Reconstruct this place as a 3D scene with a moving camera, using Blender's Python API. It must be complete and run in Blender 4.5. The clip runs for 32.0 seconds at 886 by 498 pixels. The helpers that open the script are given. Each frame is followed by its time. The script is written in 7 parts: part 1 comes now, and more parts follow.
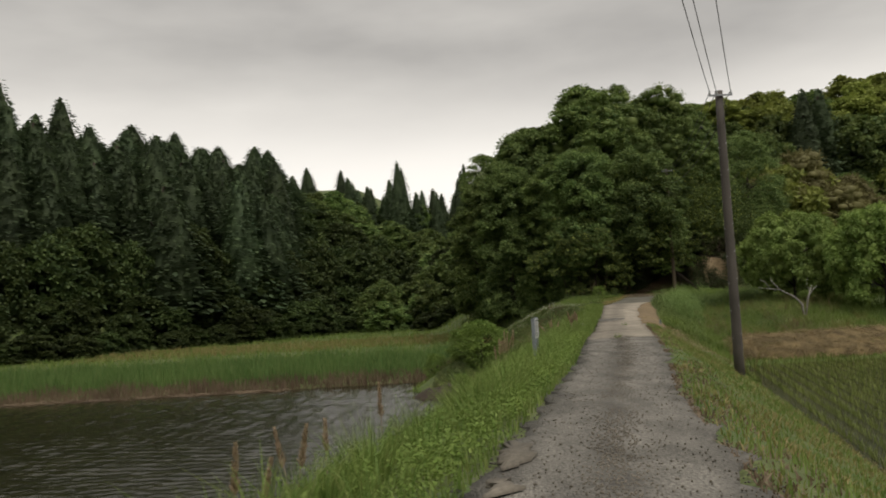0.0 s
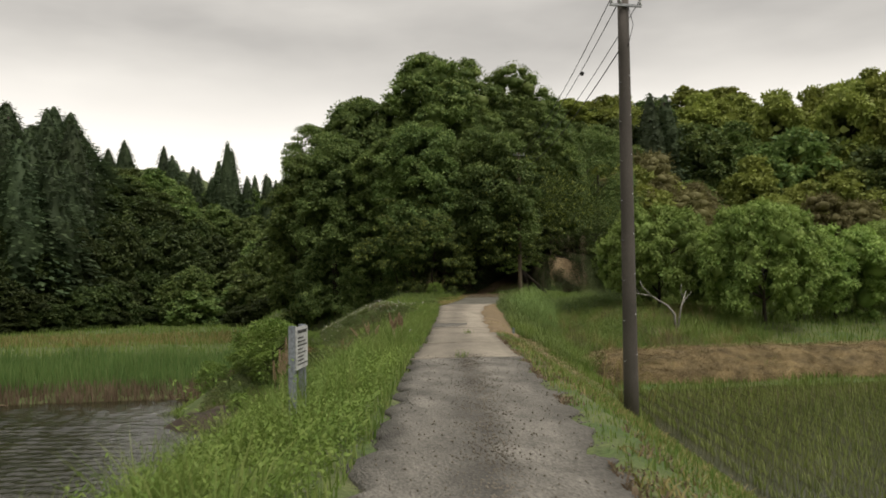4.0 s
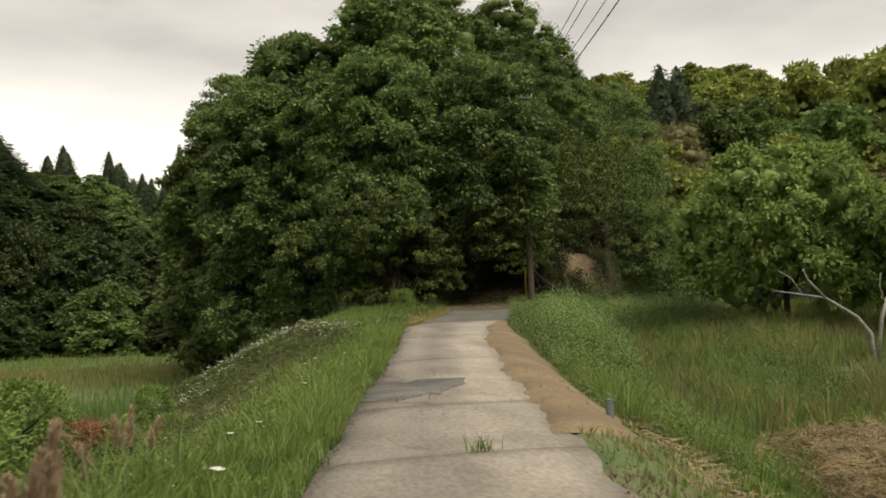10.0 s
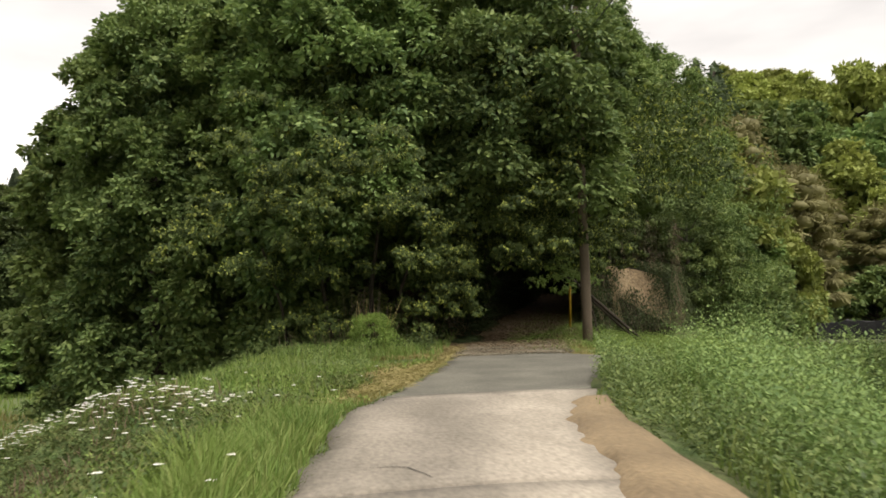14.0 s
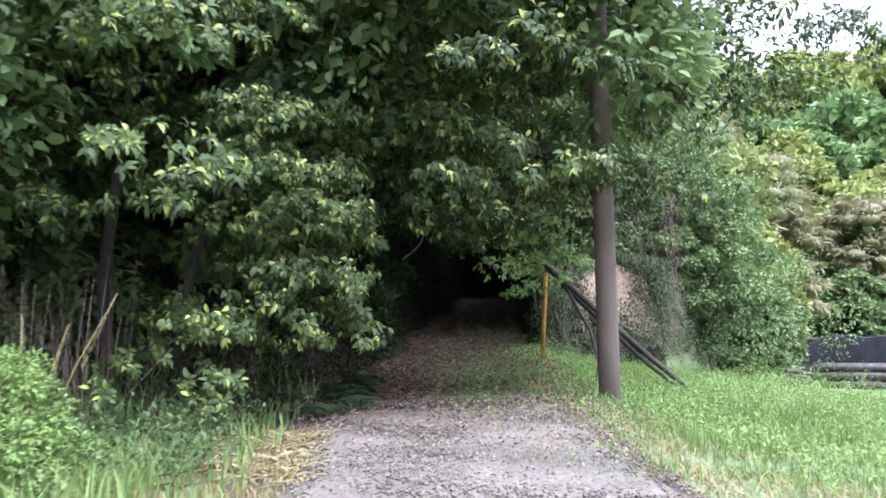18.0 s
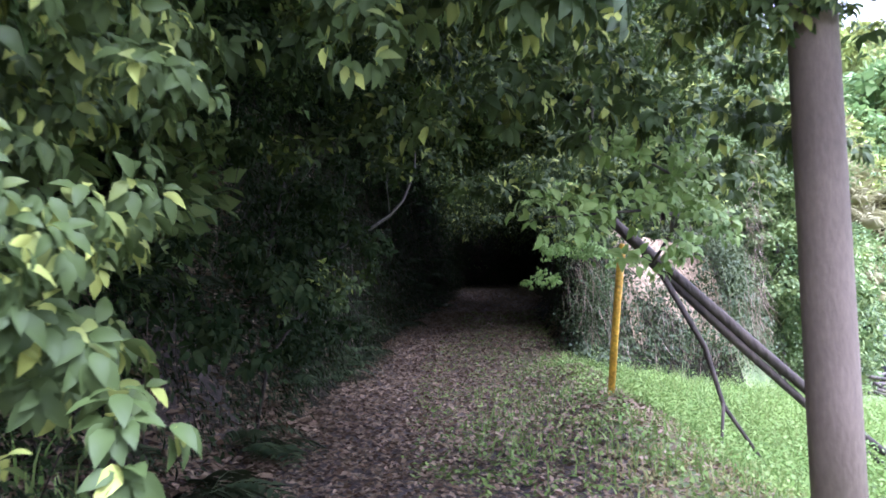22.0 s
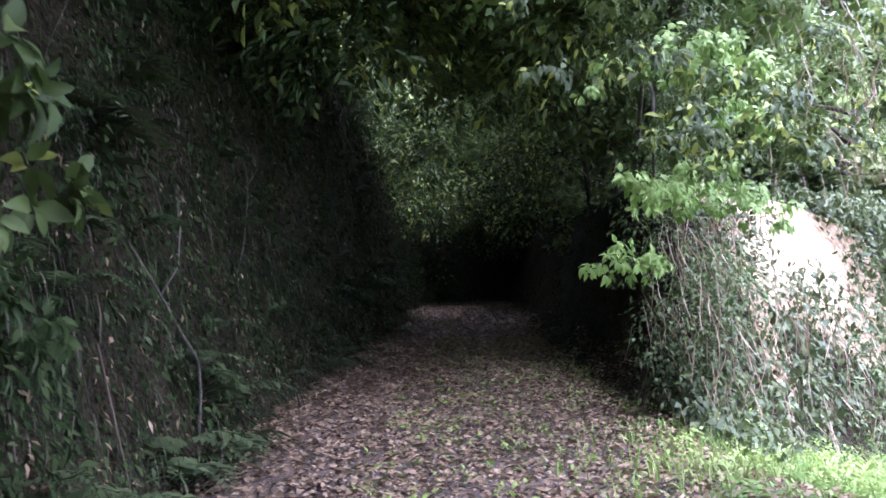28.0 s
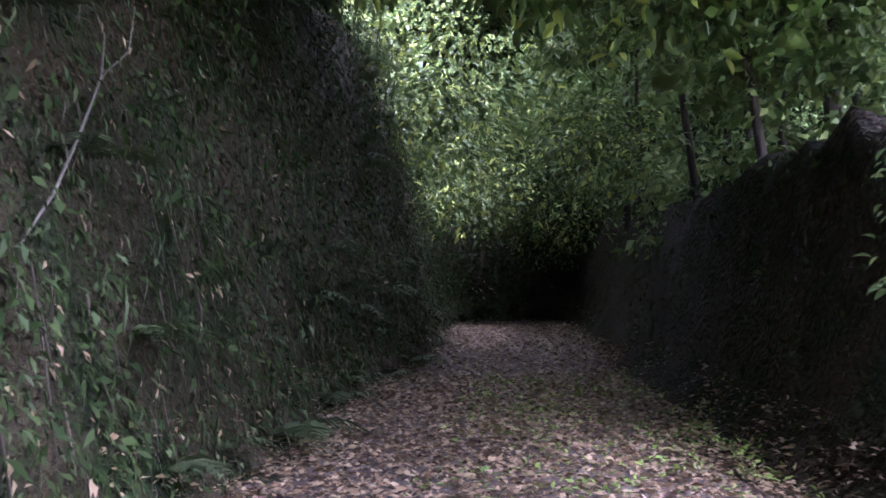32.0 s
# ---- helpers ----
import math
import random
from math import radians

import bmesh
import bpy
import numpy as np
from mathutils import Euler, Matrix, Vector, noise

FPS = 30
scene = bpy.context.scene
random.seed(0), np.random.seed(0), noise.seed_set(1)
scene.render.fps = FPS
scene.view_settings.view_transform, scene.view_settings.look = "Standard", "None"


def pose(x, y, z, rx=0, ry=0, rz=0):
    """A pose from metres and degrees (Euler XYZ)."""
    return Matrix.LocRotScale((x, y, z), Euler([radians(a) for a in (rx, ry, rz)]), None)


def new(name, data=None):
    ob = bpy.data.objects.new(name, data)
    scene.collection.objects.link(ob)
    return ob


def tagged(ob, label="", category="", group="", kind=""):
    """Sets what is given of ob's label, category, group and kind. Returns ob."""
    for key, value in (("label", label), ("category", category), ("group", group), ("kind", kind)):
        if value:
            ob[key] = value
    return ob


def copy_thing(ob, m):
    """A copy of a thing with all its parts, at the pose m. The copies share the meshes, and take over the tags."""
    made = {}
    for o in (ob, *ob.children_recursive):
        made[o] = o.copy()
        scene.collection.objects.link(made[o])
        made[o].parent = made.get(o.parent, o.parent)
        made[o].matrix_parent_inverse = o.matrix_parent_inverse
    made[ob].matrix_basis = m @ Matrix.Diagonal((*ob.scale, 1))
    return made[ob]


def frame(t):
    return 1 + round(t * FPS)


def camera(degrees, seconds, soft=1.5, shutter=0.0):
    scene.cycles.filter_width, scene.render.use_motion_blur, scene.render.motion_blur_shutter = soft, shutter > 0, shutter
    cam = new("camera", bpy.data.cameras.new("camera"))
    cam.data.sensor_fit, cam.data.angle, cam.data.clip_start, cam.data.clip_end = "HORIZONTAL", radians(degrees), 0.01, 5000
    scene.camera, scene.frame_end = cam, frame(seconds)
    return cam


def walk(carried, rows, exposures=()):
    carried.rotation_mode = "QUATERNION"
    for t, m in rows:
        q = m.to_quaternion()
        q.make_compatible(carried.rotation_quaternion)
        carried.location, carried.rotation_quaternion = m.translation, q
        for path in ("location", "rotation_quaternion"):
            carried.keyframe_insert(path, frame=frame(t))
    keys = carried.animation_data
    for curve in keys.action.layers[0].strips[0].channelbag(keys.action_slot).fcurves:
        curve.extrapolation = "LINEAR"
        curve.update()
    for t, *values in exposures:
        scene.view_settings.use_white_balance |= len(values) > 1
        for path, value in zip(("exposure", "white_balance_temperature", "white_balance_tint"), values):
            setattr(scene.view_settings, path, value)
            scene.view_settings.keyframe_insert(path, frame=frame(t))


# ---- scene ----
cam = camera(56.0, 32.0, soft=1.7, shutter=0.3)
METRES, EYE, TILT, LEAN, TURN = 59.0, 0.93, 3.2, 3.2, 0.0
ROWS = [
    (0.0, 0.0, 0.0, 0.0, 0.0, 0.0, -0.0),
    (0.5, 0.002, 0.0146, -0.001, -3.3, -0.39, -0.61),
    (1.0, 0.0049, 0.032, -0.0024, -6.07, -0.69, -1.51),
    (1.5, 0.0078, 0.0486, -0.0037, -7.99, -0.74, -2.29),
    (2.0, 0.011, 0.0646, -0.0049, -9.28, -0.54, -2.87),
    (2.5, 0.0142, 0.0803, -0.0059, -10.2, -0.33, -3.42),
    (3.0, 0.0175, 0.0974, -0.0069, -10.62, -0.09, -3.7),
    (3.5, 0.0212, 0.1152, -0.0081, -10.81, 0.03, -3.43),
    (5.5, 0.0365, 0.1911, -0.0128, -11.7, 0.31, -2.1),
    (6.0, 0.0413, 0.212, -0.0141, -12.05, 0.32, -1.66),
    (6.5, 0.046, 0.2324, -0.0152, -12.4, 0.18, -1.34),
    (7.0, 0.0504, 0.2513, -0.0162, -12.63, 0.43, -1.28),
    (7.5, 0.0545, 0.2706, -0.0172, -12.75, 0.39, -1.45),
    (8.0, 0.0589, 0.29, -0.0183, -12.7, 0.44, -1.59),
    (8.5, 0.0633, 0.3103, -0.0196, -12.62, 0.65, -1.38),
    (9.0, 0.0677, 0.331, -0.0207, -12.54, 0.78, -1.02),
    (9.5, 0.0721, 0.3519, -0.0217, -12.44, 1.05, -1.35),
    (10.0, 0.0768, 0.373, -0.0227, -12.4, 1.11, -1.72),
    (10.5, 0.0816, 0.3958, -0.0238, -12.35, 1.03, -1.85),
    (11.0, 0.0866, 0.419, -0.025, -12.21, 0.8, -1.55),
    (11.5, 0.0917, 0.4433, -0.0259, -12.05, 1.15, -1.47),
    (12.0, 0.0967, 0.4675, -0.0268, -12.07, 1.49, -1.71),
    (12.5, 0.1022, 0.4917, -0.0278, -12.28, 1.41, -1.57),
    (13.0, 0.1072, 0.5147, -0.028, -12.5, 2.47, -1.72),
    (13.5, 0.1121, 0.5369, -0.0284, -12.68, 3.03, -2.19),
    (15.5, 0.1302, 0.623, -0.0293, -12.23, 2.88, -2.52),
    (16.0, 0.1353, 0.6456, -0.0296, -12.6, 2.62, -2.78),
    (16.5, 0.1414, 0.6684, -0.03, -13.91, 2.41, -3.07),
    (17.0, 0.1479, 0.6892, -0.0301, -15.96, 2.4, -3.18),
    (17.5, 0.1547, 0.7071, -0.0298, -18.03, 3.29, -3.07),
    (18.0, 0.161, 0.7228, -0.0296, -19.57, 3.64, -3.19),
    (18.5, 0.1664, 0.7361, -0.0294, -20.42, 3.77, -3.11),
    (19.0, 0.1703, 0.7469, -0.0293, -20.67, 3.74, -3.42),
    (19.5, 0.1738, 0.7563, -0.0292, -20.52, 3.91, -3.31),
    (20.0, 0.1772, 0.7655, -0.0291, -20.32, 3.83, -3.33),
    (20.5, 0.1805, 0.7749, -0.029, -20.1, 3.57, -3.41),
    (21.0, 0.1835, 0.7832, -0.0289, -19.92, 3.43, -3.24),
    (21.5, 0.1863, 0.7915, -0.0291, -19.76, 3.13, -3.06),
    (22.0, 0.1895, 0.8008, -0.0291, -19.5, 2.95, -3.08),
    (22.5, 0.1928, 0.8109, -0.0291, -19.12, 2.82, -2.91),
    (23.0, 0.1964, 0.8223, -0.0292, -18.6, 2.92, -2.79),
    (23.5, 0.1999, 0.8336, -0.0292, -18.24, 3.28, -2.6),
    (24.0, 0.2031, 0.8437, -0.0293, -18.08, 3.6, -2.72),
    (24.5, 0.2064, 0.854, -0.0292, -18.36, 3.73, -2.84),
    (25.0, 0.21, 0.8633, -0.0292, -18.77, 3.83, -2.25),
    (25.5, 0.2132, 0.8709, -0.0289, -19.32, 4.02, -1.78),
    (26.0, 0.2158, 0.8786, -0.029, -19.82, 3.88, -2.46),
    (26.5, 0.2186, 0.8854, -0.0291, -20.3, 3.6, -2.72),
    (28.5, 0.2284, 0.9139, -0.0322, -23.64, 5.18, -2.19),
    (29.0, 0.2308, 0.9196, -0.0322, -23.76, 5.2, -2.61),
    (29.5, 0.2338, 0.9263, -0.032, -23.74, 5.25, -2.51),
    (30.0, 0.2368, 0.9331, -0.0316, -23.4, 5.31, -2.17),
    (30.5, 0.2398, 0.9407, -0.0314, -23.01, 5.32, -2.46),
    (31.0, 0.2427, 0.9484, -0.0311, -22.54, 5.67, -3.17),
    (31.5, 0.2456, 0.9567, -0.0307, -21.75, 5.95, -3.43),
    (32.0, 0.2488, 0.965, -0.0302, -20.79, 6.0, -3.03),
]
EXPOSURES = [
    (0.0, -0.1, 6700, 12), (1.5, 0.1, 6800, 12), (6.0, 0.18, 6750, 12), (9.0, 0.24, 6900, 12), (11.0, 0.68, 7000, 13), (13.5, 0.82, 6900, 13),
    (15.5, 2.0, 5600, 25), (17.0, 2.45, 5300, 28), (19.0, 2.9, 4650, 36), (21.0, 3.3, 4750, 38), (23.0, 3.55, 4850, 39),
    (26.0, 4.15, 4950, 41), (29.0, 4.3, 4900, 41), (30.0, 4.4, 4900, 42), (31.0, 5.0, 4900, 45), (32.0, 5.65, 4950, 48),
]
walk(cam, [(t, pose(0, 0, EYE, TILT, LEAN, TURN) @ pose(METRES * x, METRES * y, METRES * z, 90 + pitch, roll, yaw)) for t, x, y, z, yaw, pitch, roll in ROWS], EXPOSURES)

# ---------------------------------------------------------------- sky and sun
SUN_UP, SUN_TURN = 64.0, 142.0
world = bpy.data.worlds.new("overcast_sky")
scene.world = world
world.use_nodes = True
wn, wl = world.node_tree.nodes, world.node_tree.links
wn.clear()
w_out = wn.new("ShaderNodeOutputWorld")
w_bg = wn.new("ShaderNodeBackground")
w_sky = wn.new("ShaderNodeTexSky")
w_sky.sky_type, w_sky.sun_disc = "NISHITA", False
w_sky.sun_elevation, w_sky.sun_rotation = radians(SUN_UP), radians(SUN_TURN)
w_co = wn.new("ShaderNodeTexCoord")
w_map = wn.new("ShaderNodeMapping")
w_map.inputs["Scale"].default_value = (1.0, 1.0, 3.2)
w_map.inputs["Location"].default_value = (0.35, 0.1, 0.0)
w_n1 = wn.new("ShaderNodeTexNoise")
w_n1.inputs["Scale"].default_value, w_n1.inputs["Detail"].default_value, w_n1.inputs["Roughness"].default_value = 2.3, 5.0, 0.48
w_ramp = wn.new("ShaderNodeValToRGB")
w_ramp.color_ramp.elements[0].position, w_ramp.color_ramp.elements[0].color = 0.34, (0.37, 0.365, 0.35, 1)
w_ramp.color_ramp.elements[1].position, w_ramp.color_ramp.elements[1].color = 0.68, (0.68, 0.67, 0.63, 1)
w_sep = wn.new("ShaderNodeSeparateXYZ")
w_low = wn.new("ShaderNodeMapRange")
w_low.inputs["From Min"].default_value, w_low.inputs["From Max"].default_value = 0.30, 0.12
w_low.inputs["To Min"].default_value, w_low.inputs["To Max"].default_value = 0.0, 1.0
w_low.interpolation_type = "SMOOTHSTEP"
w_glow = wn.new("ShaderNodeMix")
w_glow.data_type = "RGBA"
w_glow.inputs["B"].default_value = (1.16, 1.14, 1.07, 1)
w_cloud = wn.new("ShaderNodeMix")
w_cloud.data_type = "RGBA"
w_cloud.inputs["Factor"].default_value = 0.95
w_dim = wn.new("ShaderNodeMix")
w_dim.data_type, w_dim.blend_type = "RGBA", "MULTIPLY"
w_dim.inputs["Factor"].default_value = 1.0
w_dim.inputs["B"].default_value = (0.08, 0.08, 0.08, 1)
wl.new(w_co.outputs["Generated"], w_map.inputs["Vector"])
wl.new(w_map.outputs["Vector"], w_n1.inputs["Vector"])
wl.new(w_n1.outputs["Fac"], w_ramp.inputs["Fac"])
wl.new(w_co.outputs["Generated"], w_sep.inputs["Vector"])
wl.new(w_sep.outputs["Z"], w_low.inputs["Value"])
w_north = wn.new("ShaderNodeMapRange")
w_north.inputs["From Min"].default_value, w_north.inputs["From Max"].default_value = -0.4, 0.6
w_north.interpolation_type = "SMOOTHSTEP"
w_clear = wn.new("ShaderNodeMath")
w_clear.operation = "MULTIPLY"
wl.new(w_sep.outputs["Y"], w_north.inputs["Value"])
wl.new(w_low.outputs["Result"], w_clear.inputs[0])
wl.new(w_north.outputs["Result"], w_clear.inputs[1])
wl.new(w_clear.outputs["Value"], w_glow.inputs["Factor"])
wl.new(w_ramp.outputs["Color"], w_glow.inputs["A"])
wl.new(w_sky.outputs["Color"], w_dim.inputs["A"])
wl.new(w_dim.outputs["Result"], w_cloud.inputs["A"])
wl.new(w_glow.outputs["Result"], w_cloud.inputs["B"])
wl.new(w_cloud.outputs["Result"], w_bg.inputs["Color"])
w_bg.inputs["Strength"].default_value = 1.0
wl.new(w_bg.outputs["Background"], w_out.inputs["Surface"])
sun = new("sun", bpy.data.lights.new("sun", "SUN"))
sun.data.energy, sun.data.angle, sun.data.color = 2.4, radians(40), (1.0, 0.97, 0.9)
sun.rotation_euler = (radians(90 - SUN_UP), 0, radians(180 - SUN_TURN))

# ---------------------------------------------------------------- materials
rng = np.random.default_rng(7)


def material(name, c1, c2, rough=0.8, scale=4.0, fine=40.0, bump=0.3, c3=None, island=0.0, objvar=0.0, translucent=0.0, metal=0.0, spec=0.5, stretch=(1, 1, 1), dist=0.02, young=0.0, wear=None, grainy=0.8):
    """Two-scale procedural surface: broad patches between c1 and c2, fine grain, bump; c3 tints single leaves or whole plants."""
    m = bpy.data.materials.new(name)
    m.use_nodes = True
    n, l = m.node_tree.nodes, m.node_tree.links
    n.clear()
    out = n.new("ShaderNodeOutputMaterial")
    b = n.new("ShaderNodeBsdfPrincipled")
    b.inputs["Roughness"].default_value, b.inputs["Metallic"].default_value = rough, metal
    b.inputs["Specular IOR Level"].default_value = spec
    co = n.new("ShaderNodeTexCoord")
    mp = n.new("ShaderNodeMapping")
    mp.inputs["Scale"].default_value = stretch
    l.new(co.outputs["Object"], mp.inputs["Vector"])
    broad = n.new("ShaderNodeTexNoise")
    broad.inputs["Scale"].default_value, broad.inputs["Detail"].default_value = scale, 6.0
    l.new(mp.outputs["Vector"], broad.inputs["Vector"])
    ramp = n.new("ShaderNodeValToRGB")
    ramp.color_ramp.elements[0].position, ramp.color_ramp.elements[0].color = 0.34, (*c1, 1)
    ramp.color_ramp.elements[1].position, ramp.color_ramp.elements[1].color = 0.66, (*c2, 1)
    l.new(broad.outputs["Fac"], ramp.inputs["Fac"])
    col = ramp.outputs["Color"]
    if fine:
        grain = n.new("ShaderNodeTexNoise")
        grain.inputs["Scale"].default_value, grain.inputs["Detail"].default_value = fine, 3.0
        l.new(mp.outputs["Vector"], grain.inputs["Vector"])
        rg = n.new("ShaderNodeMapRange")
        rg.inputs["From Min"].default_value, rg.inputs["From Max"].default_value = 0.3, 0.7
        rg.inputs["To Min"].default_value, rg.inputs["To Max"].default_value = 0.5, 1.5
        l.new(grain.outputs["Fac"], rg.inputs["Value"])
        mul = n.new("ShaderNodeMix")
        mul.data_type, mul.blend_type = "RGBA", "MULTIPLY"
        mul.inputs["Factor"].default_value = grainy
        l.new(col, mul.inputs["A"])
        l.new(rg.outputs["Result"], mul.inputs["B"])
        col = mul.outputs["Result"]
        if bump:
            bp = n.new("ShaderNodeBump")
            bp.inputs["Strength"].default_value, bp.inputs["Distance"].default_value = bump, dist
            l.new(grain.outputs["Fac"], bp.inputs["Height"])
            l.new(bp.outputs["Normal"], b.inputs["Normal"])
    if island and c3:
        geo = n.new("ShaderNodeNewGeometry")
        rr = n.new("ShaderNodeMapRange")
        rr.inputs["From Min"].default_value = young
        rr.inputs["To Min"].default_value, rr.inputs["To Max"].default_value = (0.0 if young else -island * 0.5), island
        l.new(geo.outputs["Random Per Island"], rr.inputs["Value"])
        mx = n.new("ShaderNodeMix")
        mx.data_type = "RGBA"
        mx.inputs["B"].default_value = (*c3, 1)
        l.new(rr.outputs["Result"], mx.inputs["Factor"])
        l.new(col, mx.inputs["A"])
        col = mx.outputs["Result"]
    if wear:
        at = n.new("ShaderNodeAttribute")
        at.attribute_name = "across"
        wob = n.new("ShaderNodeMath")
        wob.operation = "MULTIPLY_ADD"
        wob.inputs[1].default_value = 0.16
        l.new(broad.outputs["Fac"], wob.inputs[0])
        l.new(at.outputs["Fac"], wob.inputs[2])
        wr = n.new("ShaderNodeValToRGB")
        for k, (pos, val) in enumerate(wear):
            e = wr.color_ramp.elements[k] if k < 2 else wr.color_ramp.elements.new(pos)
            e.position, e.color = pos, (val, val, val * 0.98, 1)
        l.new(wob.outputs["Value"], wr.inputs["Fac"])
        wm = n.new("ShaderNodeMix")
        wm.data_type, wm.blend_type = "RGBA", "MULTIPLY"
        wm.inputs["Factor"].default_value = 1.0
        l.new(col, wm.inputs["A"])
        l.new(wr.outputs["Color"], wm.inputs["B"])
        col = wm.outputs["Result"]
    if objvar:
        ob = n.new("ShaderNodeObjectInfo")
        hs = n.new("ShaderNodeHueSaturation")
        r1 = n.new("ShaderNodeMapRange")
        r1.inputs["To Min"].default_value, r1.inputs["To Max"].default_value = 1.0 - objvar, 1.0 + objvar
        r2 = n.new("ShaderNodeMapRange")
        r2.inputs["To Min"].default_value, r2.inputs["To Max"].default_value = 0.5 - objvar * 0.05, 0.5 + objvar * 0.015
        l.new(ob.outputs["Random"], r1.inputs["Value"])
        l.new(ob.outputs["Random"], r2.inputs["Value"])
        l.new(r1.outputs["Result"], hs.inputs["Value"])
        l.new(r2.outputs["Result"], hs.inputs["Hue"])
        l.new(col, hs.inputs["Color"])
        col = hs.outputs["Color"]
    l.new(col, b.inputs["Base Color"])
    if translucent:
        tr = n.new("ShaderNodeBsdfTranslucent")
        l.new(col, tr.inputs["Color"])
        ms = n.new("ShaderNodeMixShader")
        ms.inputs["Fac"].default_value = translucent
        l.new(b.outputs["BSDF"], ms.inputs[1])
        l.new(tr.outputs["BSDF"], ms.inputs[2])
        l.new(ms.outputs["Shader"], out.inputs["Surface"])
    else:
        l.new(b.outputs["BSDF"], out.inputs["Surface"])
    return m


M_GROUND = material("grassy_soil", (0.06, 0.10, 0.024), (0.12, 0.135, 0.05), 0.95, 1.3, 30, 0.6)
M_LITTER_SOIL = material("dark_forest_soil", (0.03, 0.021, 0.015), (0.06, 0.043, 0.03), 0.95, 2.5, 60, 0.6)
# cut soil, its colour lowered to carry the deep shade of the cut
M_BANK = material("shade_toned_bank", (0.011, 0.016, 0.005), (0.034, 0.025, 0.014), 0.9, 2.2, 25, 1.0, dist=0.12, spec=0.12)
M_CLIFF = material("pale_sandy_cliff", (0.185, 0.13, 0.069), (0.33, 0.243, 0.14), 0.9, 1.2, 14, 0.8, dist=0.08)
M_ASPHALT = material("worn_asphalt", (0.1, 0.093, 0.08), (0.205, 0.192, 0.168), 0.85, 3.2, 60, 1.0, dist=0.02, stretch=(1, 0.4, 1), wear=((0.0, 0.42), (1.0, 0.75), (0.14, 0.7), (0.3, 1.12), (0.48, 0.8), (0.58, 0.62), (0.72, 1.05), (0.94, 1.0)))
M_ASPHALT_NEW = material("smooth_grey_asphalt", (0.085, 0.081, 0.062), (0.128, 0.122, 0.094), 0.8, 1.6, 50, 0.5, dist=0.008)
M_CRACK = material("dark_crack", (0.035, 0.033, 0.03), (0.06, 0.056, 0.05), 0.95, 6.0, 40, 0.3)
M_PATCH = material("dark_asphalt_patch", (0.08, 0.074, 0.064), (0.15, 0.14, 0.12), 0.85, 2.5, 45, 0.6, dist=0.012)
M_CONCRETE = material("weathered_concrete", (0.205, 0.18, 0.142), (0.33, 0.29, 0.235), 0.85, 1.5, 34, 0.5, dist=0.008, grainy=0.45, stretch=(1, 0.45, 1), wear=((0.0, 0.38), (1.0, 0.85), (0.12, 0.62), (0.3, 0.8), (0.44, 0.68), (0.6, 0.78), (0.74, 1.05), (0.95, 1.08)))
M_DIRT = material("brown_fill_soil", (0.146, 0.105, 0.057), (0.222, 0.163, 0.09), 0.95, 1.1, 26, 0.5, dist=0.02, grainy=0.4)
M_GRAVEL = material("grey_gravel", (0.08, 0.069, 0.044), (0.138, 0.119, 0.078), 0.9, 2.2, 40, 0.9, dist=0.02)
M_WATER = material("pond_water", (0.014, 0.014, 0.006), (0.024, 0.023, 0.01), 0.05, 0.8, 9.0, 0.3, dist=0.03, stretch=(1, 1.8, 1))
M_PADDY_WATER = material("paddy_mud_water", (0.03, 0.03, 0.016), (0.05, 0.048, 0.028), 0.2, 0.8, 8, 0.2, dist=0.02)
M_STRAW = material("cut_dry_grass", (0.095, 0.068, 0.03), (0.27, 0.2, 0.095), 0.95, 2.2, 30, 0.9, c3=(0.42, 0.34, 0.19), island=0.7, dist=0.05)
M_BARK = material("tree_bark", (0.024, 0.018, 0.012), (0.058, 0.044, 0.03), 0.95, 3.0, 24, 0.9, stretch=(1, 1, 0.3), grainy=0.5)
M_GREYBARK = material("pale_grey_bark", (0.055, 0.046, 0.037), (0.1, 0.086, 0.07), 0.9, 6.0, 40, 0.5, grainy=0.5)
M_GREYWOOD = material("bleached_dead_wood", (0.2, 0.185, 0.165), (0.34, 0.32, 0.29), 0.85, 5.0, 40, 0.4)
M_POLE = material("dark_pole_concrete", (0.06, 0.052, 0.044), (0.1, 0.086, 0.074), 0.85, 2.0, 50, 0.25, stretch=(1, 1, 0.4), grainy=0.25)
M_POLE2 = material("stained_pole_concrete", (0.098, 0.072, 0.048), (0.16, 0.121, 0.082), 0.85, 2.0, 50, 0.25, stretch=(1, 1, 0.4), grainy=0.25)
M_WIRE = material("black_wire", (0.02, 0.02, 0.02), (0.04, 0.04, 0.04), 0.6, 5, 0, 0)
M_STEEL = material("galvanised_steel", (0.32, 0.33, 0.34), (0.45, 0.46, 0.47), 0.5, 6, 60, 0.1, metal=0.8)
M_SIGN = material("white_sign_paint", (0.46, 0.47, 0.47), (0.58, 0.58, 0.58), 0.5, 2, 30, 0.05)
M_SIGN_POST = material("blue_grey_post", (0.17, 0.19, 0.22), (0.25, 0.27, 0.30), 0.5, 3, 40, 0.1)
M_INK = material("black_lettering", (0.03, 0.03, 0.035), (0.06, 0.06, 0.06), 0.6, 5, 0, 0)
M_YELLOW = material("yellow_guard_plastic", (0.55, 0.30, 0.02), (0.68, 0.40, 0.03), 0.5, 4, 35, 0.2)
M_TARP = material("black_tarp", (0.008, 0.008, 0.009), (0.018, 0.018, 0.019), 0.95, 3, 20, 0.5)
M_LOG = material("cut_log_bark", (0.035, 0.028, 0.021), (0.11, 0.09, 0.068), 0.9, 6, 30, 0.7)
